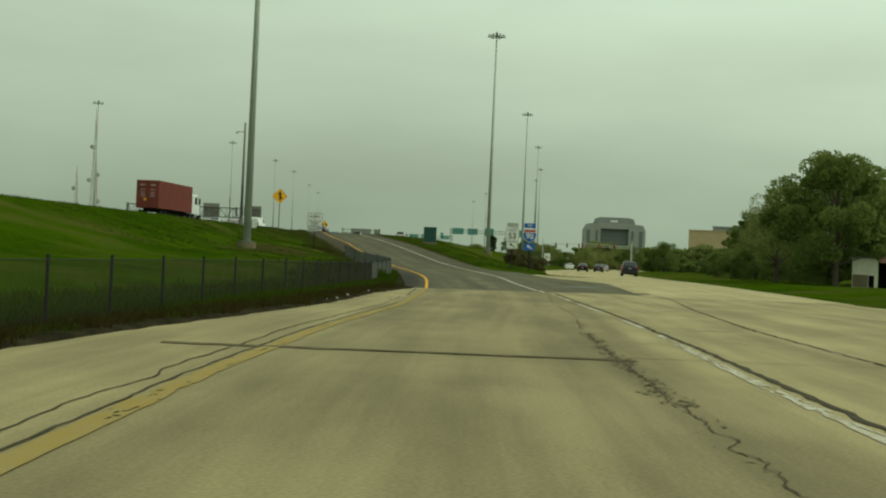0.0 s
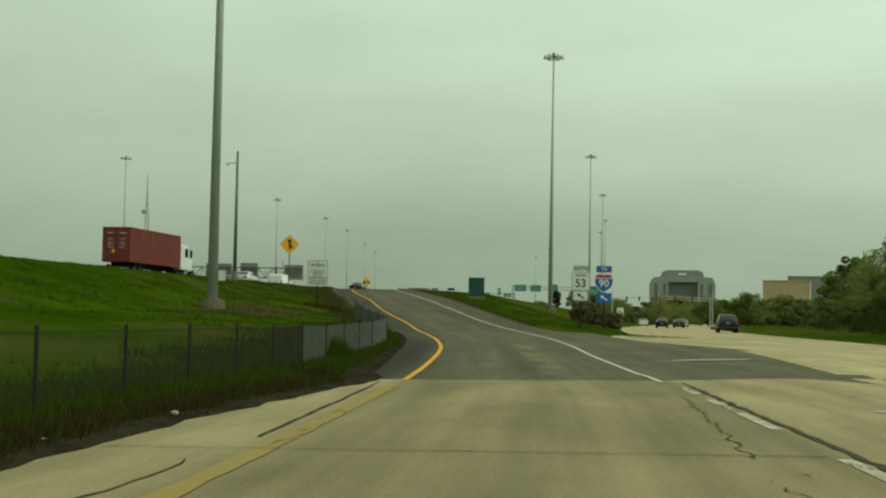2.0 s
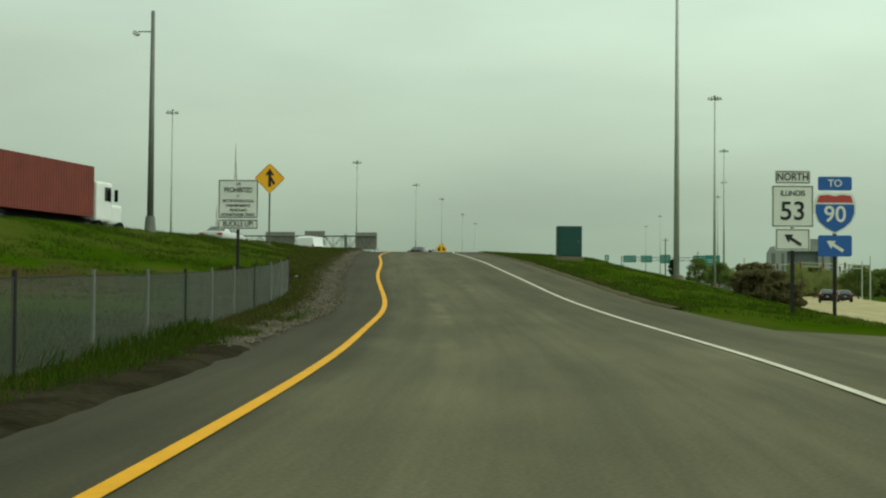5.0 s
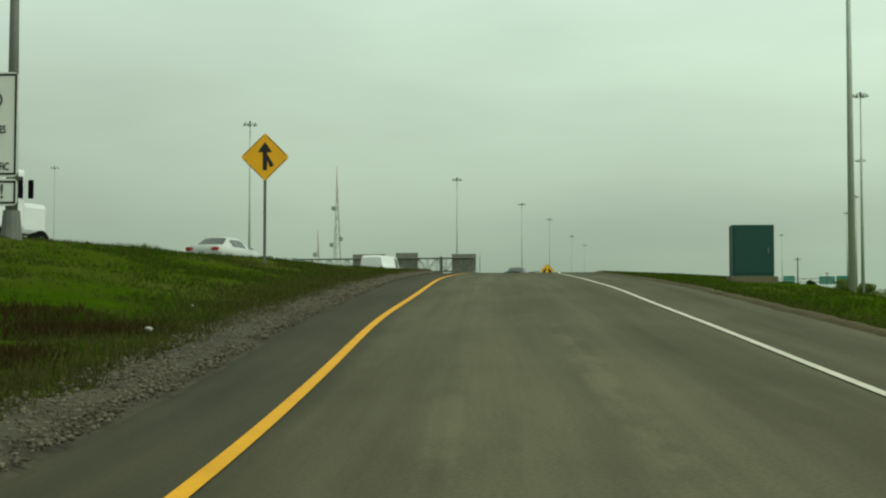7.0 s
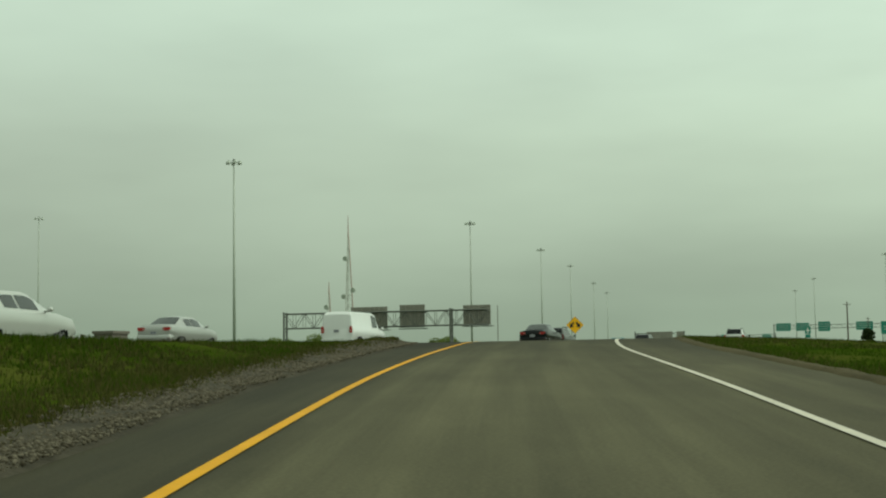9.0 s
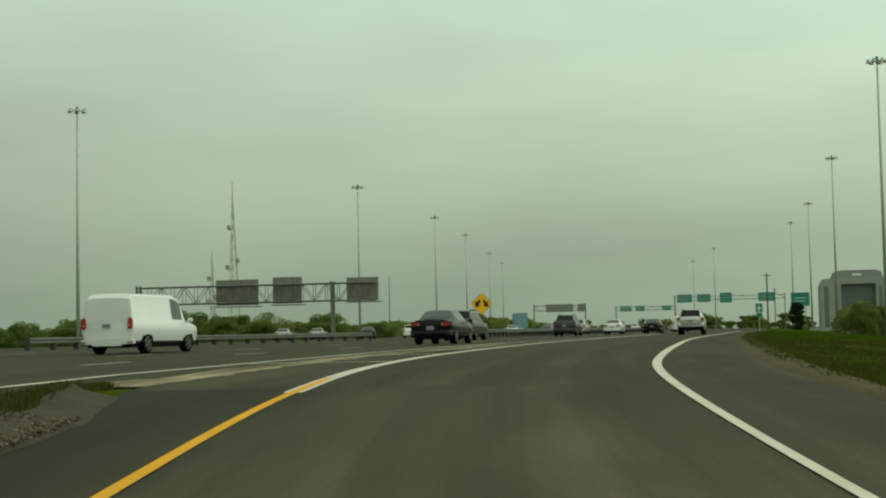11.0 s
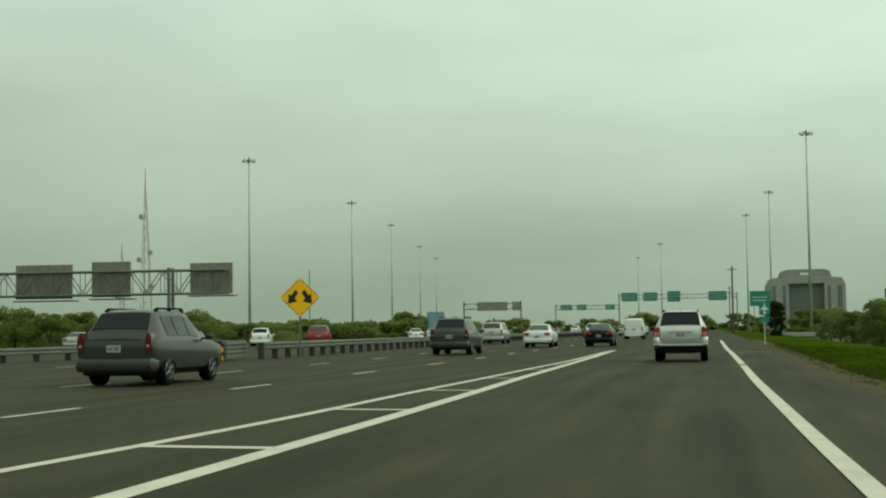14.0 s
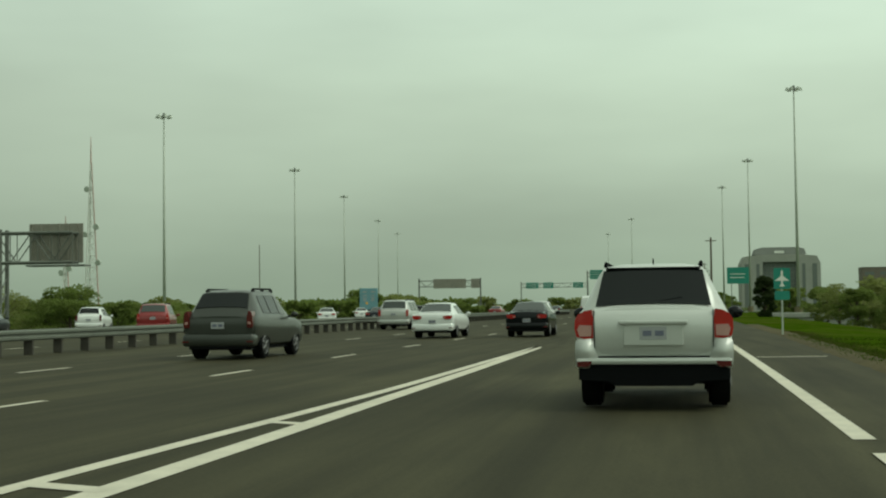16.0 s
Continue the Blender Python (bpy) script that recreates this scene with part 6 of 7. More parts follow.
def lorry(x, y, z, yaw, label, box_mat, cab_mat):
    t = thing("container_truck", pose(x, y, z, 0, 0, yaw), label, "truck", "highway traffic")
    bm = bmesh.new()
    prof = []
    k = 0.1
    while k < 12.0:
        prof += [(1.2, k), (1.2, k + 0.1), (1.165, k + 0.14), (1.165, k + 0.24)]
        k += 0.28
    prof.append((1.2, 12.2))
    loop = [(1.2, 0.0)] + prof + [(-a, b) for a, b in reversed(prof)] + [(-1.2, 0.0)]
    lo = [bm.verts.new((a, b, 1.2)) for a, b in loop]
    hi = [bm.verts.new((a, b, 4.05)) for a, b in loop]
    for i in range(len(loop)):
        j = (i + 1) % len(loop)
        bm.faces.new((lo[i], lo[j], hi[j], hi[i]))
    bm.faces.new(hi)
    bm.faces.new(list(reversed(lo)))
    bmesh.ops.recalc_face_normals(bm, faces=bm.faces[:])
    part("container", bm, box_mat, t, "corrugated rust-red container")
    for s in (-1, 1):
        bm = bmesh.new()
        box(bm, min(s * 0.03, s * 1.12), max(s * 0.03, s * 1.12), -0.035, -0.002, 1.3, 3.95, 0.01)
        d = part("door", bm, box_mat, t)
        for q in (0.35, 0.8):
            bm = bmesh.new()
            tube(bm, (s * q, -0.06, 1.25), (s * q, -0.06, 4.0), 0.025, seg=6)
            part("lock_rod", bm, box_mat, d)
        for zz, w, hh in ((3.50, 0.62, 0.12), (3.05, 0.5, 0.07), (2.75, 0.55, 0.07), (2.55, 0.5, 0.07), (2.35, 0.45, 0.07)):
            bm = bmesh.new()
            box(bm, min(s * 0.25, s * (0.25 + w)), max(s * 0.25, s * (0.25 + w)), -0.045, -0.036, zz, zz + hh)
            part("marking", bm, M_MARK, d)
        if s < 0:
            bm = bmesh.new()
            box(bm, -0.42, -0.12, -0.045, -0.036, 1.95, 2.2)
            part("placard", bm, M_SIGN_Y, d, "small yellow placard")
    bm = bmesh.new()
    box(bm, -0.5, 0.5, 0.2, 13.6, 0.85, 1.18)
    box(bm, -1.15, 1.15, 0.0, 0.15, 0.5, 0.62)
    part("chassis", bm, M_PLASTIC, t)
    for ay in (1.2, 2.5, 11.6, 12.9, 15.6):
        for s in (-1, 1):
            wheel(t, s * 1.2, ay, 0.5, s, 0.4)
    bm = bmesh.new()
    box(bm, -1.15, 1.15, 12.6, 14.6, 1.0, 3.3, 0.15)
    box(bm, -0.95, 0.95, 14.5, 16.3, 0.9, 2.1, 0.18)
    part("cab", bm, cab_mat, t, "white tractor cab")
    for s in (-1, 1):
        bm = bmesh.new()
        box(bm, s * 1.16 - 0.006, s * 1.16 + 0.006, 13.6, 14.4, 2.2, 3.0)
        part("side_window", bm, M_GLASS, t)
        bm = bmesh.new()
        box(bm, s * 1.4 - 0.1, s * 1.4 + 0.1, 14.5, 14.6, 2.2, 2.9, 0.03)
        part("mirror", bm, M_PLASTIC, t)
    return t


lorry(-31.5, 140.0, 4.1, -5.2, "container lorry with a rust-red box and white cab", M_CONT, P_WHITE)
lorry(-36.5, 425.0, 4.56, 8, "pale blue lorry far off beyond the guardrail", P_TEAL, P_TEAL)


# ---- far structures ----
def lattice_tower(x, y, top, w0, label):
    t = thing("radio_tower", pose(x, y, 0), label, "tower")
    n = 14
    for leg in range(3):
        bm = bmesh.new()
        a = 2 * math.pi * leg / 3
        tube(bm, (w0 * math.cos(a), w0 * math.sin(a), -1), (0.35 * math.cos(a), 0.35 * math.sin(a), top * 0.86), 0.34, 0.24, 6)
        part("leg", bm, M_TOWER_R if leg == 0 else M_TOWER_W, t)
    bm = bmesh.new()
    for k in range(n):
        za, zb = top * 0.86 * k / n, top * 0.86 * (k + 1) / n
        ra, rb = w0 + (0.35 - w0) * k / n, w0 + (0.35 - w0) * (k + 1) / n
        for leg in range(3):
            a, b = 2 * math.pi * leg / 3, 2 * math.pi * (leg + 1) / 3
            tube(bm, (ra * math.cos(a), ra * math.sin(a), za), (rb * math.cos(b), rb * math.sin(b), zb), 0.17, seg=4)
            tube(bm, (rb * math.cos(a), rb * math.sin(a), zb), (rb * math.cos(b), rb * math.sin(b), zb), 0.15, seg=4)
    part("lattice", bm, M_TOWER_W, t)
    bm = bmesh.new()
    tube(bm, (0, 0, top * 0.85), (0, 0, top), 0.4, 0.12, 6)
    part("spire", bm, M_TOWER_R, t)
    for zz, dx in ((0.52, 1), (0.48, -1), (0.33, 1), (0.72, -1)):
        bm = bmesh.new()
        rr = w0 + (0.35 - w0) * zz / 0.86
        disc(bm, (dx * (rr + 0.8), -0.5, top * zz), (0.3, 1, 0), 1.35, 0.8, 14)
        tube(bm, (0, 0, top * zz), (dx * (rr + 0.8), -0.3, top * zz), 0.08, seg=5)
        part("dish", bm, M_STEEL, t)


# aerial haze over the far towers is put into both paint colours
M_TOWER_R = mat("hazed_red_tower_paint", (0.42, 0.29, 0.25), 0.7, var=0.15, bump=0)
M_TOWER_W = mat("hazed_white_tower_paint", (0.56, 0.58, 0.53), 0.7, var=0.15, bump=0)
lattice_tower(-229.0, 863.9, 88.0, 4.2, "tall red and white lattice radio tower with dishes")
lattice_tower(-236, 850, 50, 2.0, "smaller lattice radio tower beside a taller one")

M_STONE = mat("pale_grey_facade", (0.30, 0.31, 0.275), 0.85, var=0.12, fine=2, coarse=0.15, bump=0)
M_TAN = mat("tan_brick_facade", (0.50, 0.38, 0.22), 0.9, var=0.12, fine=2, coarse=0.15, bump=0)
M_BROWN = mat("brown_facade", (0.16, 0.14, 0.115), 0.9, var=0.15, fine=2, coarse=0.15, bump=0)
# distance haze and reflected sky are put into this glass colour
M_WIN = glass("hazed_window_glass", (0.15, 0.17, 0.155))
M_PENT = mat("dark_grey_cladding", (0.24, 0.25, 0.23), 0.85, var=0.12, fine=2, coarse=0.15, bump=0)


def office_tower():
    t = thing("office_building", pose(150.0, 1262, 0, 0, 0, -3), "grey office block with a dark glass centre", "building")
    bm = bmesh.new()
    for s in (-1, 1):
        poly(bm, [(s * 28.5, 0), (s * 28.5, 36.0), (s * 26.0, 41.0), (s * 13, 42.5), (s * 13, 0)], 0, 30)
    box(bm, -13, 13, 0.3, 30, 37.0, 42.5)
    box(bm, -13, 13, 5, 30, 0, 37.0)
    part("wall", bm, M_STONE, t)
    bm = bmesh.new()
    poly(bm, [(-19, 42.5), (-17.5, 46.5), (-13, 47.8), (13, 47.8), (17.5, 46.5), (19, 42.5)], 4, 24)
    part("penthouse", bm, M_PENT, t, "darker grey rooftop storey")
    bm = bmesh.new()
    box(bm, -4, 3, 3.6, 3.95, 43.4, 45.2)
    part("roof_sign", bm, M_SIGN_W, t, "small white sign on the roof storey")
    for c in range(8):
        for r_ in range(9):
            bm = bmesh.new()
            box(bm, -12.8 + 3.2 * c, -12.8 + 3.2 * c + 3.08, 4.7, 5.2, 1 + 4.0 * r_, 1 + 4.0 * r_ + 3.85)
            part("window", bm, M_WIN, t)
    for s in (-1, 1):
        for xa, w in ((15.2, 2.4), (22.5, 3.4)):
            bm = bmesh.new()
            box(bm, *sorted((s * xa, s * (xa + w))), -0.1, 0.3, 2, 35.5)
            part("window_strip", bm, M_WIN, t)


office_tower()


def block(name, x, y, w, d, h, m, label, rows=4, cols=6, z=0.0, yaw=-5):
    t = thing(name, pose(x, y, z, 0, 0, yaw), label, "building")
    bm = bmesh.new()
    box(bm, -w / 2, w / 2, 0, d, -2, h)
    part("wall", bm, m, t)
    bm = bmesh.new()
    box(bm, -w / 2 - 0.3, w / 2 + 0.3, -0.3, d + 0.3, h, h + 0.6)
    part("roof", bm, m, t)
    for r_ in range(rows):
        for c in range(cols):
            bm = bmesh.new()
            xa = -w / 2 + w * (c + 0.18) / cols
            za = h * (r_ + 0.35) / (rows + 0.3)
            box(bm, xa, xa + w * 0.62 / cols, -0.12, 0.2, za, za + h * 0.42 / (rows + 0.3))
            part("window", bm, M_WIN, t)


block("tan_building", 160, 845, 27, 20, 26.4, M_TAN, "plain tan building above the trees", 0, 0, yaw=-14)
block("grey_building", 186, 885, 34, 20, 30.5, M_PENT, "long plain grey building behind a tan block", 0, 0, yaw=-12)
block("brown_building", 326, 1700, 46, 30, 43, M_BROWN, "dark brown building at the edge of the trees", 5, 3)
block("low_building", 25, 437, 13, 10, 2.4, M_STONE, "low pale commercial building behind shrubs", 1, 4, 1.6)


def house(x, y, w, h, eave, label):
    t = thing("house", pose(x, y, -0.2, 0, 0, 20), label, "house", "far houses")
    bm = bmesh.new()
    box(bm, -w / 2, w / 2, 0, 8, 0, eave)
    poly(bm, [(-w / 2, eave), (w / 2, eave), (0, h - 0.2)], 0.0, 8.0)
    part("wall", bm, M_STONE, t)
    for s in (-1, 1):
        bm = bmesh.new()
        poly(bm, [(0, h), (s * (w / 2 + 0.5), eave - 0.3), (s * (w / 2 + 0.5), eave - 0.05), (0, h + 0.25)], -0.5, 8.5)
        part("roof", bm, M_BROWN, t, "dark brown pitched roof")
    bm = bmesh.new()
    box(bm, w * 0.2, w * 0.2 + 0.9, 3, 3.9, eave, h + 0.6)
    part("chimney", bm, M_BROWN, t)
    for q in (-0.25, 0.25):
        bm = bmesh.new()
        box(bm, q * w - 0.5, q * w + 0.5, -0.06, 0.1, eave - 2.2, eave - 0.8)
        part("window", bm, M_WIN, t)


house(-159, 400, 7.0, 11.2, 8.3, "far house with a dark pitched roof")
house(-149, 400, 7.5, 10.8, 8.0, "far house with a dark pitched roof")
block("brown_building", -142, 401, 4.5, 6, 11.2, M_BROWN, "small dark flat-roofed block among far houses", 2, 2)


def cabin(x, y, z):
    """A small white cabin with a porch under the trees."""
    t = thing("cabin", pose(x, y, z, 0, 0, -17), "small white cabin with a pinkish porch roof under trees", "cabin")
    bm = bmesh.new()
    box(bm, 0.0, 2.0, 0.0, 3.0, 0.0, 2.45, 0.01)
    part("wall", bm, M_CABIN, t, "white painted wall")
    bm = bmesh.new()
    box(bm, 0.06, 1.25, -0.05, 0.0, 0.1, 1.1, 0.01)
    part("panel", bm, M_CONC2, t, "grey lower panel")
    bm = bmesh.new()
    box(bm, 1.3, 1.72, -0.04, 0.0, 0.1, 1.05, 0.01)
    part("hatch", bm, M_PLASTIC, t, "dark hatch")
    bm = bmesh.new()
    poly(bm, [(-0.2, 2.35), (2.15, 2.6), (2.15, 2.7), (-0.2, 2.45)], -0.25, 3.2)
    part("roof", bm, M_BROWN, t)
    bm = bmesh.new()
    box(bm, 2.1, 5.6, -0.3, 3.0, 2.1, 3.0, 0.03)
    part("porch_roof", bm, M_PINK, t, "faded pinkish porch roof")
    for xp in (3.2, 4.0, 5.4):
        bm = bmesh.new()
        box(bm, xp - 0.09, xp + 0.09, -0.2, -0.02, 0.0, 2.12)
        part("post", bm, M_CABIN, t)
    bm = bmesh.new()
    box(bm, 2.05, 5.5, 1.6, 1.75, 0.0, 2.12)
    part("back_wall", bm, M_PLASTIC, t, "dark back wall of the porch")


M_CABIN = mat("weathered_white_boards", (0.62, 0.60, 0.47), 0.8, var=0.2, fine=8, coarse=1.2)
M_PINK = mat("faded_pink_roofing", (0.34, 0.17, 0.15), 0.85, var=0.2, fine=10, coarse=1.5)
cabin(32.3, 110.0, ground_z(33, 110) - 0.05)


def sign_bridge(x0, x1, y, ground, zc, signs, label, face):
    t = thing("sign_gantry", pose(0, y, 0), label, "gantry", "far sign gantries")
    for px in (x0, x1):
        bm = bmesh.new()
        tube(bm, (px, 0, ground - 1), (px, 0, zc + 1.5), 0.22, 0.2, 8)
        part("post", bm, M_STEEL_D, t)
    bm = bmesh.new()
    for zz in (zc - 0.8, zc + 0.8):
        tube(bm, (x0, 0, zz), (x1, 0, zz), 0.12, seg=6)
    n = int((x1 - x0) / 2)
    for i in range(n):
        xa, xb = x0 + (x1 - x0) * i / n, x0 + (x1 - x0) * (i + 1) / n
        tube(bm, (xa, 0, zc - 0.8 if i % 2 else zc + 0.8), (xb, 0, zc + 0.8 if i % 2 else zc - 0.8), 0.07, seg=4)
    part("truss", bm, M_STEEL_D, t)
    for a, b, h in signs:
        bm = bmesh.new()
        plate(bm, b - a, h, (a + b) / 2, zc, -0.35, -0.25, 0.2)
        s_ = part("sign_panel", bm, face, t, "green sign panel" if face is M_SIGN_G else "grey back of a sign")
        if face is M_SIGN_G:
            bm = bmesh.new()
            for q in range(3):
                box(bm, a + 0.3, b - 0.3 - 0.3 * q, -0.40, -0.36, zc + h * 0.25 - q * h * 0.25 - 0.06, zc + h * 0.25 - q * h * 0.25 + 0.06)
            part("lines_of_writing", bm, M_SIGN_W, s_)


sign_bridge(-1, 45, 760, 4.6, 17.8, [(0, 6.2, 3.4), (8.5, 14, 3.4), (18, 23, 4.2), (34, 41, 3.6)], "far highway gantry with green signs", M_SIGN_G)
sign_bridge(-27, 0, 800, 4.6, 14.6, [(-25, -20, 2.4), (-18, -14, 2.4), (-6, -2, 2.2)], "very far highway gantry with green signs", M_SIGN_G)
sign_bridge(-50, -33, 620, 4.5, 12.6, [(-46, -37, 2.6), (-35.6, -33.2, 2.6)], "far gantry seen from behind with grey sign backs", M_ALU)


def exit_sign(x, y, zc, w, h, ground, label):
    t = thing("exit_sign", pose(x, y, 0, 0, 0, 4), label, "road sign")
    bm = bmesh.new()
    plate(bm, w, h, 0, zc, -0.06, 0, 0.15)
    s_ = part("sign_panel", bm, M_SIGN_G, t)
    bm = bmesh.new()
    for q in (0.2, 0.8):
        box(bm, -w * 0.36, w * (0.36 - 0.1 * q), -0.075, -0.062, zc + h * (0.16 - 0.36 * q) - 0.02 * h, zc + h * (0.16 - 0.36 * q) + 0.02 * h)
    part("lines_of_writing", bm, M_SIGN_W, s_)
    sign_posts(t, [-w * 0.3, w * 0.3], ground - 0.5, zc, M_STEEL_D, 0.08)


exit_sign(32.3, 584, 13.0, 5.4, 4.0, 3.0, "large green guide sign on steel posts")


def airport_sign():
    t = thing("airport_sign", pose(-2.3, 300, 0, 0, 0, 4), "small green sign with a white aeroplane symbol", "road sign")
    g = ground_z(-2.3, 300)
    bm = bmesh.new()
    plate(bm, 0.66, 0.84, 0, 6.85, -0.012, 0)
    part("sign_panel", bm, M_SIGN_G, t)
    bm = bmesh.new()
    plate(bm, 0.6, 0.36, 0, 6.18, -0.012, 0)
    part("arrow_panel", bm, M_SIGN_G, t)
    bm = bmesh.new()
    poly(bm, [(-0.035, 6.52), (0.035, 6.52), (0.04, 7.12), (0, 7.2), (-0.04, 7.12)], -0.02, -0.013)
    poly(bm, [(-0.28, 6.76), (0.28, 6.76), (0.04, 6.96), (-0.04, 6.96)], -0.022, -0.013)
    poly(bm, [(-0.12, 6.54), (0.12, 6.54), (0.03, 6.64), (-0.03, 6.64)], -0.022, -0.013)
    part("symbol", bm, M_SIGN_W, t)
    sign_posts(t, [0], g - 0.4, 6.9, M_STEEL, 0.03)


airport_sign()


def utility_pole(x, y, z, top, arms=2):
    t = thing("utility_pole", pose(x, y, z), "weathered wooden utility pole", "pole", "utility poles")
    bm = bmesh.new()
    tube(bm, (0, 0, -1), (0, 0, top - z), 0.2, 0.13, 8)
    part("pole", bm, M_BARK, t)
    for k in range(arms):
        bm = bmesh.new()
        box(bm, -0.8, 0.8, -0.05, 0.05, top - z - 0.6 - 1.2 * k, top - z - 0.47 - 1.2 * k)
        part("crossarm", bm, M_BARK, t)


utility_pole(11.5, 452, 2.0, 16, 1)
utility_pole(-122, 742, 0.5, 30, 0)
utility_pole(30, 640, 2.0, 18)


M_SIGNAL = mat("dull_amber_paint", (0.22, 0.10, 0.02), 0.6, var=0.15, bump=0)


def traffic_signal(x, y, arm, label):
    t = thing("traffic_signal", pose(x, y, 0.2), label, "traffic light", "traffic signals")
    bm = bmesh.new()
    tube(bm, (0, 0, -0.5), (0, 0, 7.5), 0.14, 0.09, 8)
    part("pole", bm, M_STEEL, t)
    bm = bmesh.new()
    tube(bm, (0, 0, 6.0), (-arm, 0, 6.4), 0.09, 0.05, 8)
    part("mast_arm", bm, M_STEEL, t)
    for q in (0.35, 0.65, 0.97):
        bm = bmesh.new()
        box(bm, -arm * q - 0.17, -arm * q + 0.17, -0.3, -0.08, 5.4, 6.45, 0.03)
        h = part("signal_head", bm, M_SIGNAL, t, "dull amber signal housing")
        for kk in range(3):
            bm = bmesh.new()
            disc(bm, (-arm * q, -0.31, 5.62 + 0.33 * kk), (0, 1, 0), 0.12, 0.03, 12)
            part("lens", bm, M_TAIL if kk == 2 else M_BLACK, h)


traffic_signal(42, 318, 12, "traffic signal on a long mast arm")
traffic_signal(46, 350, 12, "traffic signal on a long mast arm")
traffic_signal(22, 330, -9, "traffic signal on a long mast arm")


def island_sign(x, y, label):
    z = ground_z(x, y)
    t = thing("island_sign", pose(x, y, z), label, "road sign")
    bm = bmesh.new()
    plate(bm, 0.95, 1.2, 0, 2.2, -0.012, 0)
    p = part("sign_panel", bm, M_SIGN_W, t)
    bm = bmesh.new()
    arrow_up_left(bm, 0, 2.2, 0.7)
    part("symbol", bm, M_BLACK, p)
    sign_posts(t, [0.0], -0.3, 2.7, M_STEEL_D, 0.04)


island_sign(15.6, 222, "small white sign on a post at the traffic island")


M_PAPER = mat("dirty_paper", (0.36, 0.35, 0.30), 0.9, var=0.25, fine=25, coarse=6, bump=0.1, spec=0.05)


def scrap(x, y, seed, size):
    rng = np.random.default_rng(seed)
    t = thing("litter", pose(x, y, max(ground_z(x, y), float(ramp_z(y))) + 0.05, 0, 0, rng.uniform(0, 180)), "crumpled white paper scrap lying in the grass", "litter", "scraps of litter")
    bm = bmesh.new()
    bmesh.ops.create_icosphere(bm, subdivisions=2, radius=size)
    for v in bm.verts:
        v.co *= 1 + 0.5 * noise.noise(v.co * 14 + Vector((seed, 0, 0)))
        v.co.z = v.co.z * 0.6 + size * 0.5
    part("paper", bm, M_PAPER, t)


for k, (x, y) in enumerate(((-3.2, 35.2), (-3.0, 36.2), (-3.0, 39.6), (-3.05, 42.6), (-2.75, 46.1), (-3.6, 63.0), (-9.6, 118.0), (-8.3, 111.3), (-11.0, 125.6), (-12.6, 131.0))):
    scrap(x, y, k + 1, 0.032 + 0.012 * (k % 3))


# ---- trees, shrubs and grass ----
def leaf_cloud(rng, clumps, per, size, squash=0.8):
    v, f_ = [], []
    for (cx, cy, cz, r) in clumps:
        for _ in range(per):
            d = rng.normal(size=3)
            d /= np.linalg.norm(d)
            q = r * rng.uniform(0.45, 1.0) ** 0.5
            c = np.array([cx, cy, cz]) + d * q * np.array([1, 1, squash])
            a = rng.normal(size=3)
            a /= np.linalg.norm(a)
            b = np.cross(a, rng.normal(size=3))
            b /= np.linalg.norm(b)
            s = size * rng.uniform(0.6, 1.3)
            n0 = len(v)
            v += [tuple(c - a * s), tuple(c + b * s * 0.55), tuple(c + a * s), tuple(c - b * s * 0.55)]
            f_.append((n0, n0 + 1, n0 + 2, n0 + 3))
    return v, f_


def tree(seed, height, spread, leaf, label, n_clump=46, per=110, size=0.2, trunk=0.22, low=0.25):
    rng = np.random.default_rng(seed)
    t = thing("tree", pose(0, 0, -500), label, "tree", "roadside trees")
    bm = bmesh.new()
    tube(bm, (0, 0, -0.4), (0, 0, height * 0.45), trunk, trunk * 0.6, 8)
    tube(bm, (0, 0, height * 0.45), (0.2, 0.1, height * 0.85), trunk * 0.6, trunk * 0.2, 7)
    clumps = []
    for k in range(n_clump):
        a = rng.uniform(0, 2 * math.pi)
        h = rng.uniform(low, 1.0)
        rad = spread * (0.35 + 0.75 * math.sin(math.pi * min(1, max(0.08, (1.05 - h) * 0.95)))) * rng.uniform(0.3, 1.0)
        c = (rad * math.cos(a), rad * math.sin(a), height * h * 0.94, spread * rng.uniform(0.16, 0.34))
        clumps.append(c)
        if k % 3 == 0:
            h0 = max(0.2, h - 0.28)
            tube(bm, (0, 0, height * h0 * 0.8), c[:3], trunk * 0.28, trunk * 0.08, 5)
    part("trunk", bm, M_BARK, t)
    v, f_ = leaf_cloud(rng, clumps, per, size)
    raw("crown", v, f_, leaf, t)
    return t


TREES = [tree(1, 10, 3.6, M_LEAF, "broad green roadside tree in spring leaf", 56, 280, 0.15), tree(2, 10, 3.0, M_LEAF, "tall uneven roadside tree in leaf", 50, 260, 0.145),
         tree(3, 10, 3.9, M_LEAF_Y, "tree with thin yellow-green young leaves", 48, 170, 0.125), tree(4, 10, 4.4, M_LEAF, "wide bushy tree on the verge", 66, 260, 0.15, low=0.08)]
FAR = [tree(5, 10, 5.0, M_LEAF, "distant green tree in the tree line", 30, 60, 0.55, low=0.05), tree(6, 10, 5.5, M_LEAF_Y, "distant yellow-green tree in the tree line", 30, 55, 0.55, low=0.05), tree(7, 10, 4.2, M_LEAF, "distant slender green tree in the tree line", 28, 60, 0.5, low=0.03)]
CONIFER = tree(9, 10, 2.0, M_LEAF_D, "small dark conifer on the bank", 90, 330, 0.20, low=0.02)
BRUSH = tree(12, 10, 5.2, M_LEAF_R, "low brownish brush on the verge", 44, 150, 0.42, 0.12, low=0.02)
rng_t = np.random.default_rng(11)


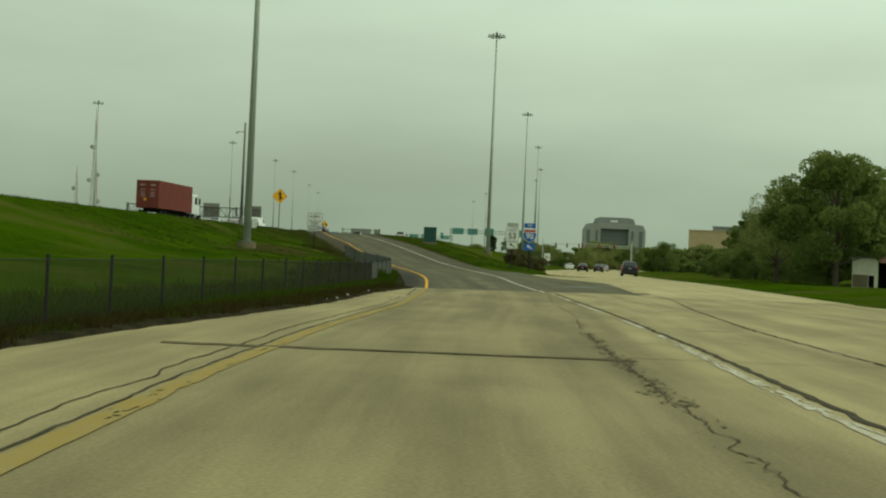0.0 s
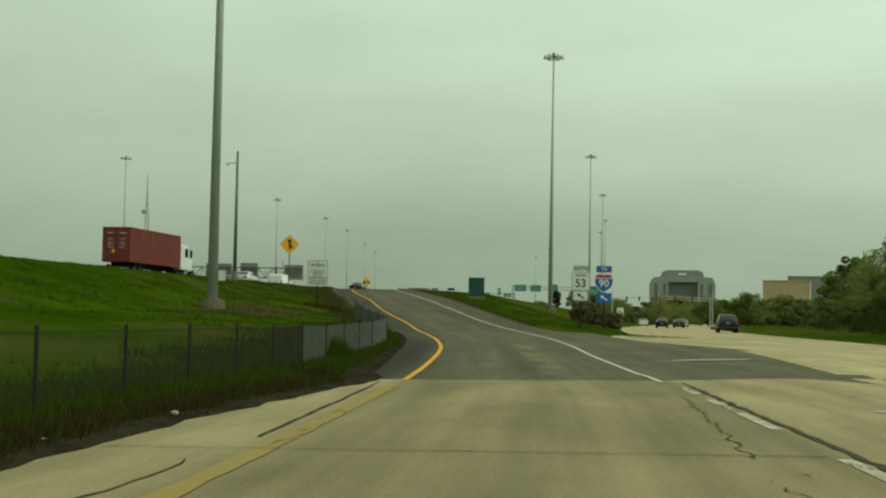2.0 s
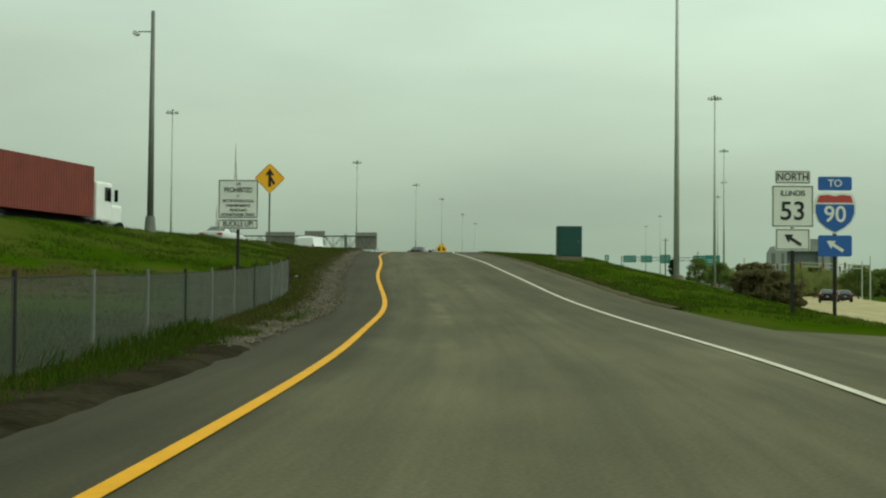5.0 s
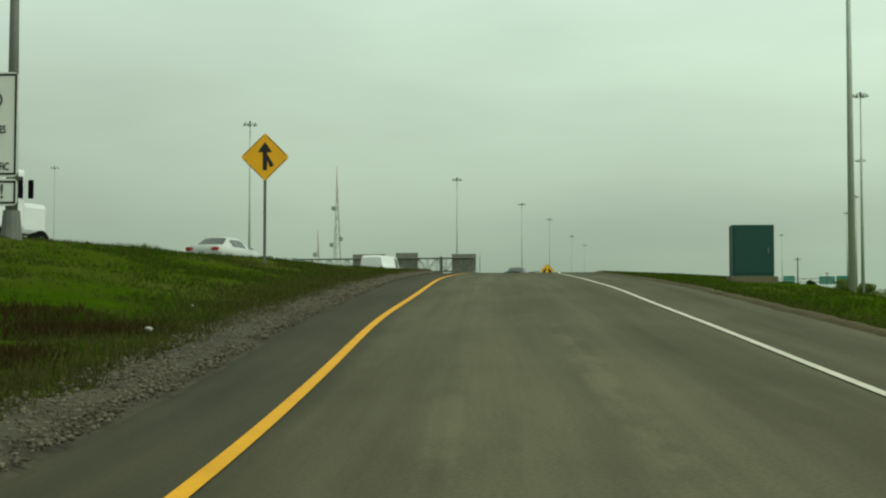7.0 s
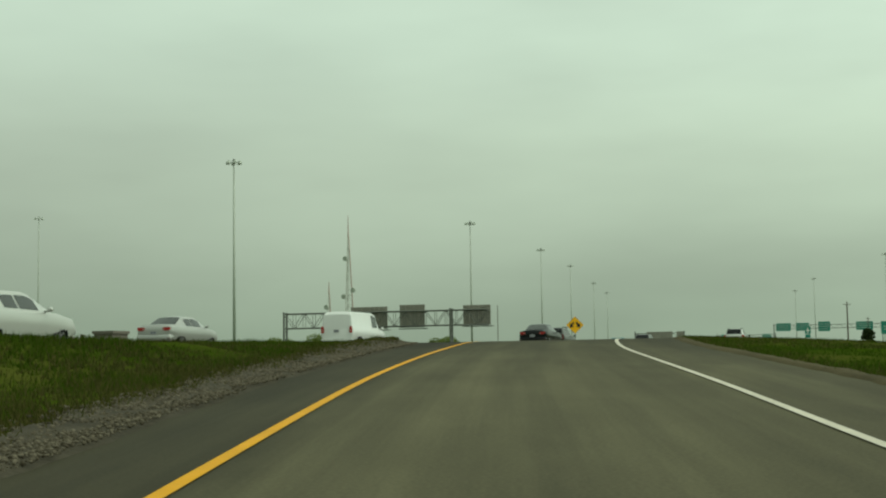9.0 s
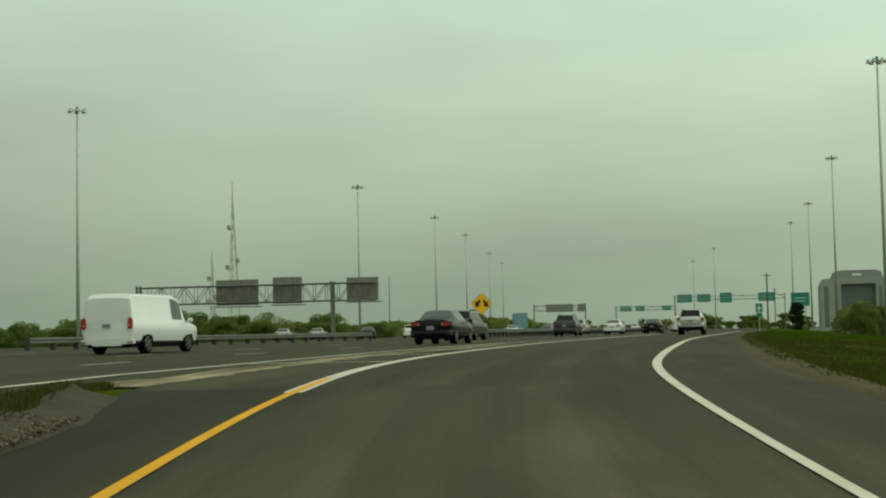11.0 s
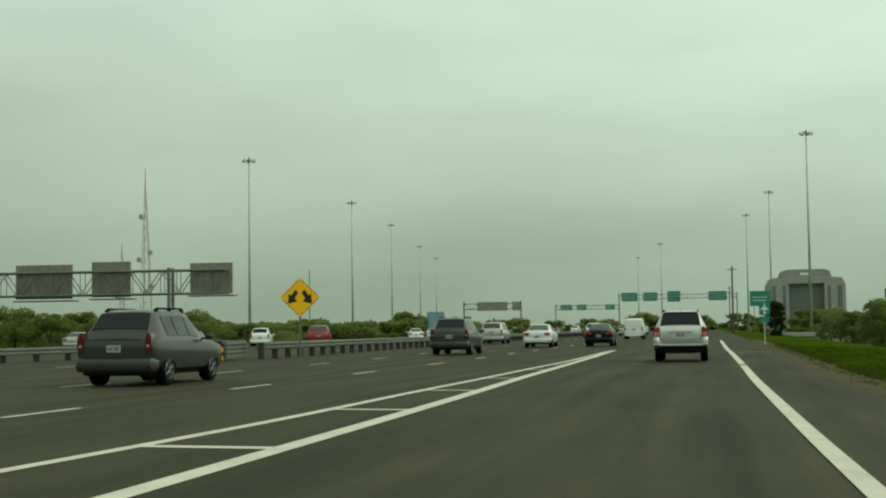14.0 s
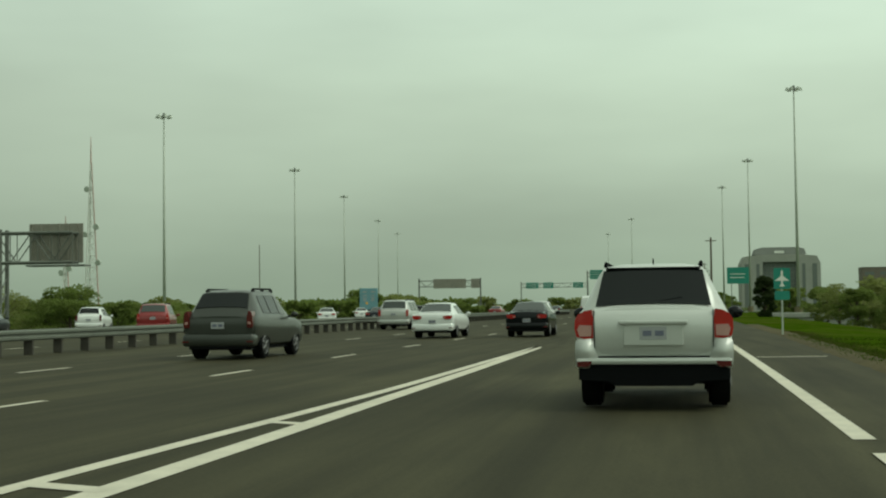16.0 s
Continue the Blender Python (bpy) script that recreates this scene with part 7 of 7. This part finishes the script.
def plant(proto, x, y, z, h, wide=1.0):
    m = pose(x, y, z, 0, 0, rng_t.uniform(0, 360)) @ Matrix.Diagonal((h / 10 * wide, h / 10 * wide, h / 10, 1))
    return copy_thing(proto, m)


for k, (x, y, h) in enumerate(((31, 110, 11), (33.5, 121, 11.5), (31, 130, 9.2), (37, 146, 9.5), (41, 160, 10), (44, 176, 9), (47, 194, 11.5), (50, 208, 9), (53, 226, 12), (56, 246, 11), (59, 266, 13), (62, 288, 12), (37, 115, 9), (43, 140, 12), (50, 180, 13),
                               (66, 310, 11), (62, 330, 5), (70, 360, 6.5), (85, 380, 12), (95, 420, 13), (88, 450, 6))):
    plant(TREES[(k * 7 + k // 3) % 4], x, y, ground_z(x, y) - 0.1, h, 1.0 if k < 15 else 1.2)
# bushes under the trees, and brown brush behind the route signs
rng_b = np.random.default_rng(23)
for k in range(2, 16):
    x, y = 30.0 + rng_b.uniform(0, 4.5) + 0.10 * (5 * k), 108 + 6.0 * k + rng_b.uniform(-2, 2)
    copy_thing(TREES[3], pose(x, y, ground_z(x, y) - 0.3, 0, 0, rng_b.uniform(0, 360)) @ Matrix.Diagonal((0.5, 0.5, rng_b.uniform(0.32, 0.5), 1)))
for k in range(11):
    y = 139 + 2.6 * k + rng_b.uniform(-1, 1)
    x = 6.6 + 0.12 * (y - 139) + rng_b.uniform(-1.2, 1.2)
    h = rng_b.uniform(0.12, 0.18)
    copy_thing(BRUSH, pose(x, y, ground_z(x, y) - 0.1, 0, 0, rng_b.uniform(0, 360)) @ Matrix.Diagonal((h * 1.2, h * 1.2, h, 1)))
# small trees at the far crossing
for x, y, h in ((34, 345, 6), (47, 360, 7), (55, 352, 8), (38, 380, 7), (27, 372, 6), (20, 366, 5.5), (15, 350, 5), (62, 395, 8)):
    plant(TREES[int(x) % 4], x, y, ground_z(x, y) - 0.1, h, 1.1)
# the belt of trees beyond the far side of the highway
for k in range(34):
    x = -128 + 2.6 * k + rng_t.uniform(-1, 1)
    y = 395 + rng_t.uniform(-14, 22) - max(0, (x + 70)) * 0.3
    plant(TREES[k % 4], x, y, 0.2, rng_t.uniform(7.5, 11.0) * (0.66 if x > -62 else 0.9), 1.35)
for k in range(26):
    x = -150 - 9 * k + rng_t.uniform(-4, 4)
    plant(FAR[k % 3], x, 430 + 4 * k + rng_t.uniform(-20, 20), -0.5, rng_t.uniform(7, 11), 1.2)
# shrubs right of the merging lane
for k in range(22):
    x, y = 21 + rng_t.uniform(0, 26), 385 + rng_t.uniform(-25, 70)
    plant(TREES[2 if k % 3 else 0], x, y, ground_z(x, y) - 0.2, rng_t.uniform(4.2, 6.8), 1.35)
plant(CONIFER, 12.0, 402, ground_z(12, 402) - 0.3, 5.2, 1.2)
# trees beyond the far carriageway
for k in range(34):
    x = -104 + 2.0 * k + rng_t.uniform(-1, 1)
    plant(FAR[k % 3], x, 585 + rng_t.uniform(-30, 40), -0.5, rng_t.uniform(6.8, 9.4), 1.6)
# tree lines to the horizon
for k in range(150):
    x = -520 + 7.2 * k + rng_t.uniform(-4, 4)
    y = 760 + rng_t.uniform(-60, 150) + 0.12 * abs(x)
    if -60 < x < 62 and y < 900:
        y = 930 + rng_t.uniform(0, 80)
    plant(FAR[int(rng_t.integers(0, 3))], x, y, -1.0, rng_t.uniform(8, 14), 1.6)
for k in range(60):
    x = 60 + 4.2 * k + rng_t.uniform(-3, 3)
    plant(FAR[int(rng_t.integers(0, 3))], x, 560 + rng_t.uniform(-60, 120), -0.4, rng_t.uniform(7, 12), 1.5)
for o in TREES + FAR + [CONIFER, BRUSH]:
    for c in list(o.children):
        bpy.data.objects.remove(c)
    bpy.data.objects.remove(o)


def blades(name, n, place, hmin, hmax, label, seed, material=None):
    rng = np.random.default_rng(seed)
    v, f_ = [], []
    while len(f_) < n:
        x, y, hk = place(rng)
        z = ground_z(x, y) - 0.03
        for _ in range(5):
            dx, dy = rng.normal(0, 0.07, 2)
            h = rng.uniform(hmin, hmax) * hk
            lx, ly = rng.normal(0, 0.35 * h, 2)
            w = 0.012 + 0.012 * rng.random()
            a = rng.uniform(0, math.pi)
            wx, wy = w * math.cos(a), w * math.sin(a)
            n0 = len(v)
            v += [(x + dx - wx, y + dy - wy, z), (x + dx + wx, y + dy + wy, z), (x + dx + lx, y + dy + ly, z + h)]
            f_.append((n0, n0 + 1, n0 + 2))
    ob = raw(name, v, f_, material or M_BLADE)
    return tagged(ob, label, "grass", kind="stuff")


def by_fence(rng):
    y = rng.uniform(8, 100)
    x = float(ramp_left(y)) - 0.5 - abs(rng.normal(0, 1.5))
    return x, y, 1.0 if x < ramp_left(y) - 1.0 else 0.6


def at_edge(rng):
    y = rng.uniform(4, 108)
    while noise.noise((y * 0.55, 3.0, 0.0)) + rng.normal(0, 0.12) < 0.02:
        y = rng.uniform(4, 108)
    return float(ramp_left(y)) - 0.22 - abs(rng.normal(0, 0.22)), y, 0.6


def under_fence(rng):
    y = rng.uniform(57.5, 84)
    return float(ramp_left(y)) + 0.12 - rng.uniform(0, 0.75) - 0.15 * noise.noise((y * 0.8, 5.0, 0.0)), y, 1.0


def weed_clump(rng):
    x, y = -3.55 + rng.normal(0, 0.4), 64.0 + rng.normal(0, 0.9)
    return x, y, max(0.35, 1.1 - 0.9 * math.hypot((x + 3.5) / 0.9, (y - 64.0) / 1.6))


def dead_edge(rng):
    y = rng.uniform(10, 62)
    return float(ramp_left(y)) - 0.2 - abs(rng.normal(0, 0.5)) - 0.2 * noise.noise((y * 0.5, 7.0, 0.0)), y, 1.0


def on_bank(rng):
    y = rng.uniform(80, 182)
    a, b = float(high_right(y)), float(ramp_left(y)) - 1.2
    x = a + (b - a) * rng.random() if b > a else b
    return x, y, 0.35 + 1.1 * max(0.0, 0.5 + noise.noise((x * 0.45, y * 0.3, 2.0)) + 0.4 * noise.noise((x * 1.4, y * 1.1, 6.0)))


def bank_foot(rng):
    y = rng.uniform(84, 180)
    return float(ramp_left(y)) - 0.75 - abs(rng.normal(0, 1.1)) - 0.5 * noise.noise((y * 0.5, 1.0, 0.0)), y, 0.9


def right_edge(rng):
    y = rng.uniform(112, 310)
    return float(ramp_right(y)) + (0.7 if y > 186 else 0.15) + abs(rng.normal(0, 0.45)), y, 0.8


def right_side(rng):
    y = rng.uniform(111, 300)
    x = float(ramp_right(y)) + 0.25 + 9.5 * rng.random() ** 1.5
    return x, y, 0.8


blades("grass_by_fence", 130000, by_fence, 0.10, 0.34, "tall rough grass along the chain-link fence", 1, M_BLADE_D)
blades("grass_tufts_at_edge", 16000, at_edge, 0.10, 0.34, "tufts of grass and weeds at the pavement edge", 8, M_BLADE_D)
blades("weeds_under_fence", 20000, under_fence, 0.08, 0.36, "dark rough weeds at the foot of the fence", 12, M_BLADE_D)
blades("dead_grass_at_edge", 38000, dead_edge, 0.05, 0.24, "dead brown grass at the pavement edge", 15, M_BLADE_X)
blades("weed_clump_by_fence", 9000, weed_clump, 0.3, 0.85, "tall bright green weeds at the foot of the fence", 16)
blades("grass_on_bank", 90000, on_bank, 0.05, 0.16, "short green grass on the bank beside the highway", 2)
blades("dry_grass_at_bank_foot", 65000, bank_foot, 0.06, 0.2, "dry brownish grass at the foot of the bank", 9, M_BLADE_B)
# dark blades added in place of dark hollows that the ground mesh lacks
def in_hollow(rng):
    cx, cy, r = ((-12.0, 124.8, 0.7), (-11.5, 125.6, 0.6), (-13.2, 126.4, 0.9), (-10.7, 121.3, 0.6))[int(rng.integers(0, 4))]
    return cx + rng.normal(0, r * 0.4), cy + rng.normal(0, r * 0.8), 1.0


blades("dead_weeds_on_bank", 5000, in_hollow, 0.06, 0.22, "dark brown blades marking dark hollows of the bank", 24, M_BLADE_X)


def upper_bank(rng):
    y = 186 - 56 * rng.random() ** 1.6
    a, b = float(high_right(y)), float(ramp_left(y)) - 0.6
    return a + (b - a) * rng.random(), y, 0.9


def upper_verge(rng):
    y = 172 + 50 * rng.random()
    return float(ramp_right(y)) + 0.3 + 7.0 * rng.random() ** 1.3, y, 0.9


blades("dry_grass_on_upper_bank", 36000, upper_bank, 0.05, 0.17, "dry yellowish grass on the upper bank", 18, M_BLADE_B)
blades("dry_grass_on_upper_verge", 18000, upper_verge, 0.05, 0.17, "dry yellowish grass on the verge", 19, M_BLADE_B)
blades("dry_grass_by_shoulder", 36000, right_edge, 0.05, 0.14, "dry brownish grass beside the shoulder", 10, M_BLADE_B)
blades("grass_on_verge", 100000, right_side, 0.06, 0.18, "short green grass on the verge", 3)


def stones():
    rng = np.random.default_rng(5)
    bm = bmesh.new()
    bmesh.ops.create_icosphere(bm, subdivisions=1, radius=1.0)
    base = [tuple(v.co) for v in bm.verts]
    bf = [tuple(v.index for v in f.verts) for f in bm.faces]
    bm.free()
    v, f_ = [], []
    for k in range(54000):
        y = rng.uniform(97, 180)
        w = float(np.interp(y, [97, 108, 122, 180], [0.5, 0.85, 1.15, 1.1]))
        edge = float(ramp_left(y)) + 0.14 + 0.10 * noise.noise((y * 0.9, 1, 0))
        x = edge - w * rng.random() ** 1.2 - abs(rng.normal(0, 0.12))
        if noise.noise((x * 1.3, y * 0.7, 8.0)) + 0.6 * noise.noise((x * 4.0, y * 2.6, 3.0)) < rng.normal(-0.34, 0.2):
            continue
        s = 0.007 + 0.025 * rng.random() ** 3
        z = max(ground_z(x, y), float(ramp_z(y))) + 0.062
        n0 = len(v)
        q = rng.uniform(0.6, 1.25, 3)
        v += [(x + s * q[0] * p[0], y + s * q[1] * p[1], z + s * q[2] * p[2] * 0.7) for p in base]
        f_ += [tuple(n0 + i for i in g) for g in bf]
    tagged(raw("gravel_stones", v, f_, M_STONES), "loose grey gravel along the edge of the asphalt", "gravel", kind="stuff")


M_STONES = leafy("gravel_stones", (0.044, 0.037, 0.024), (0.155, 0.136, 0.098), 2.0, 0.0)
stones()
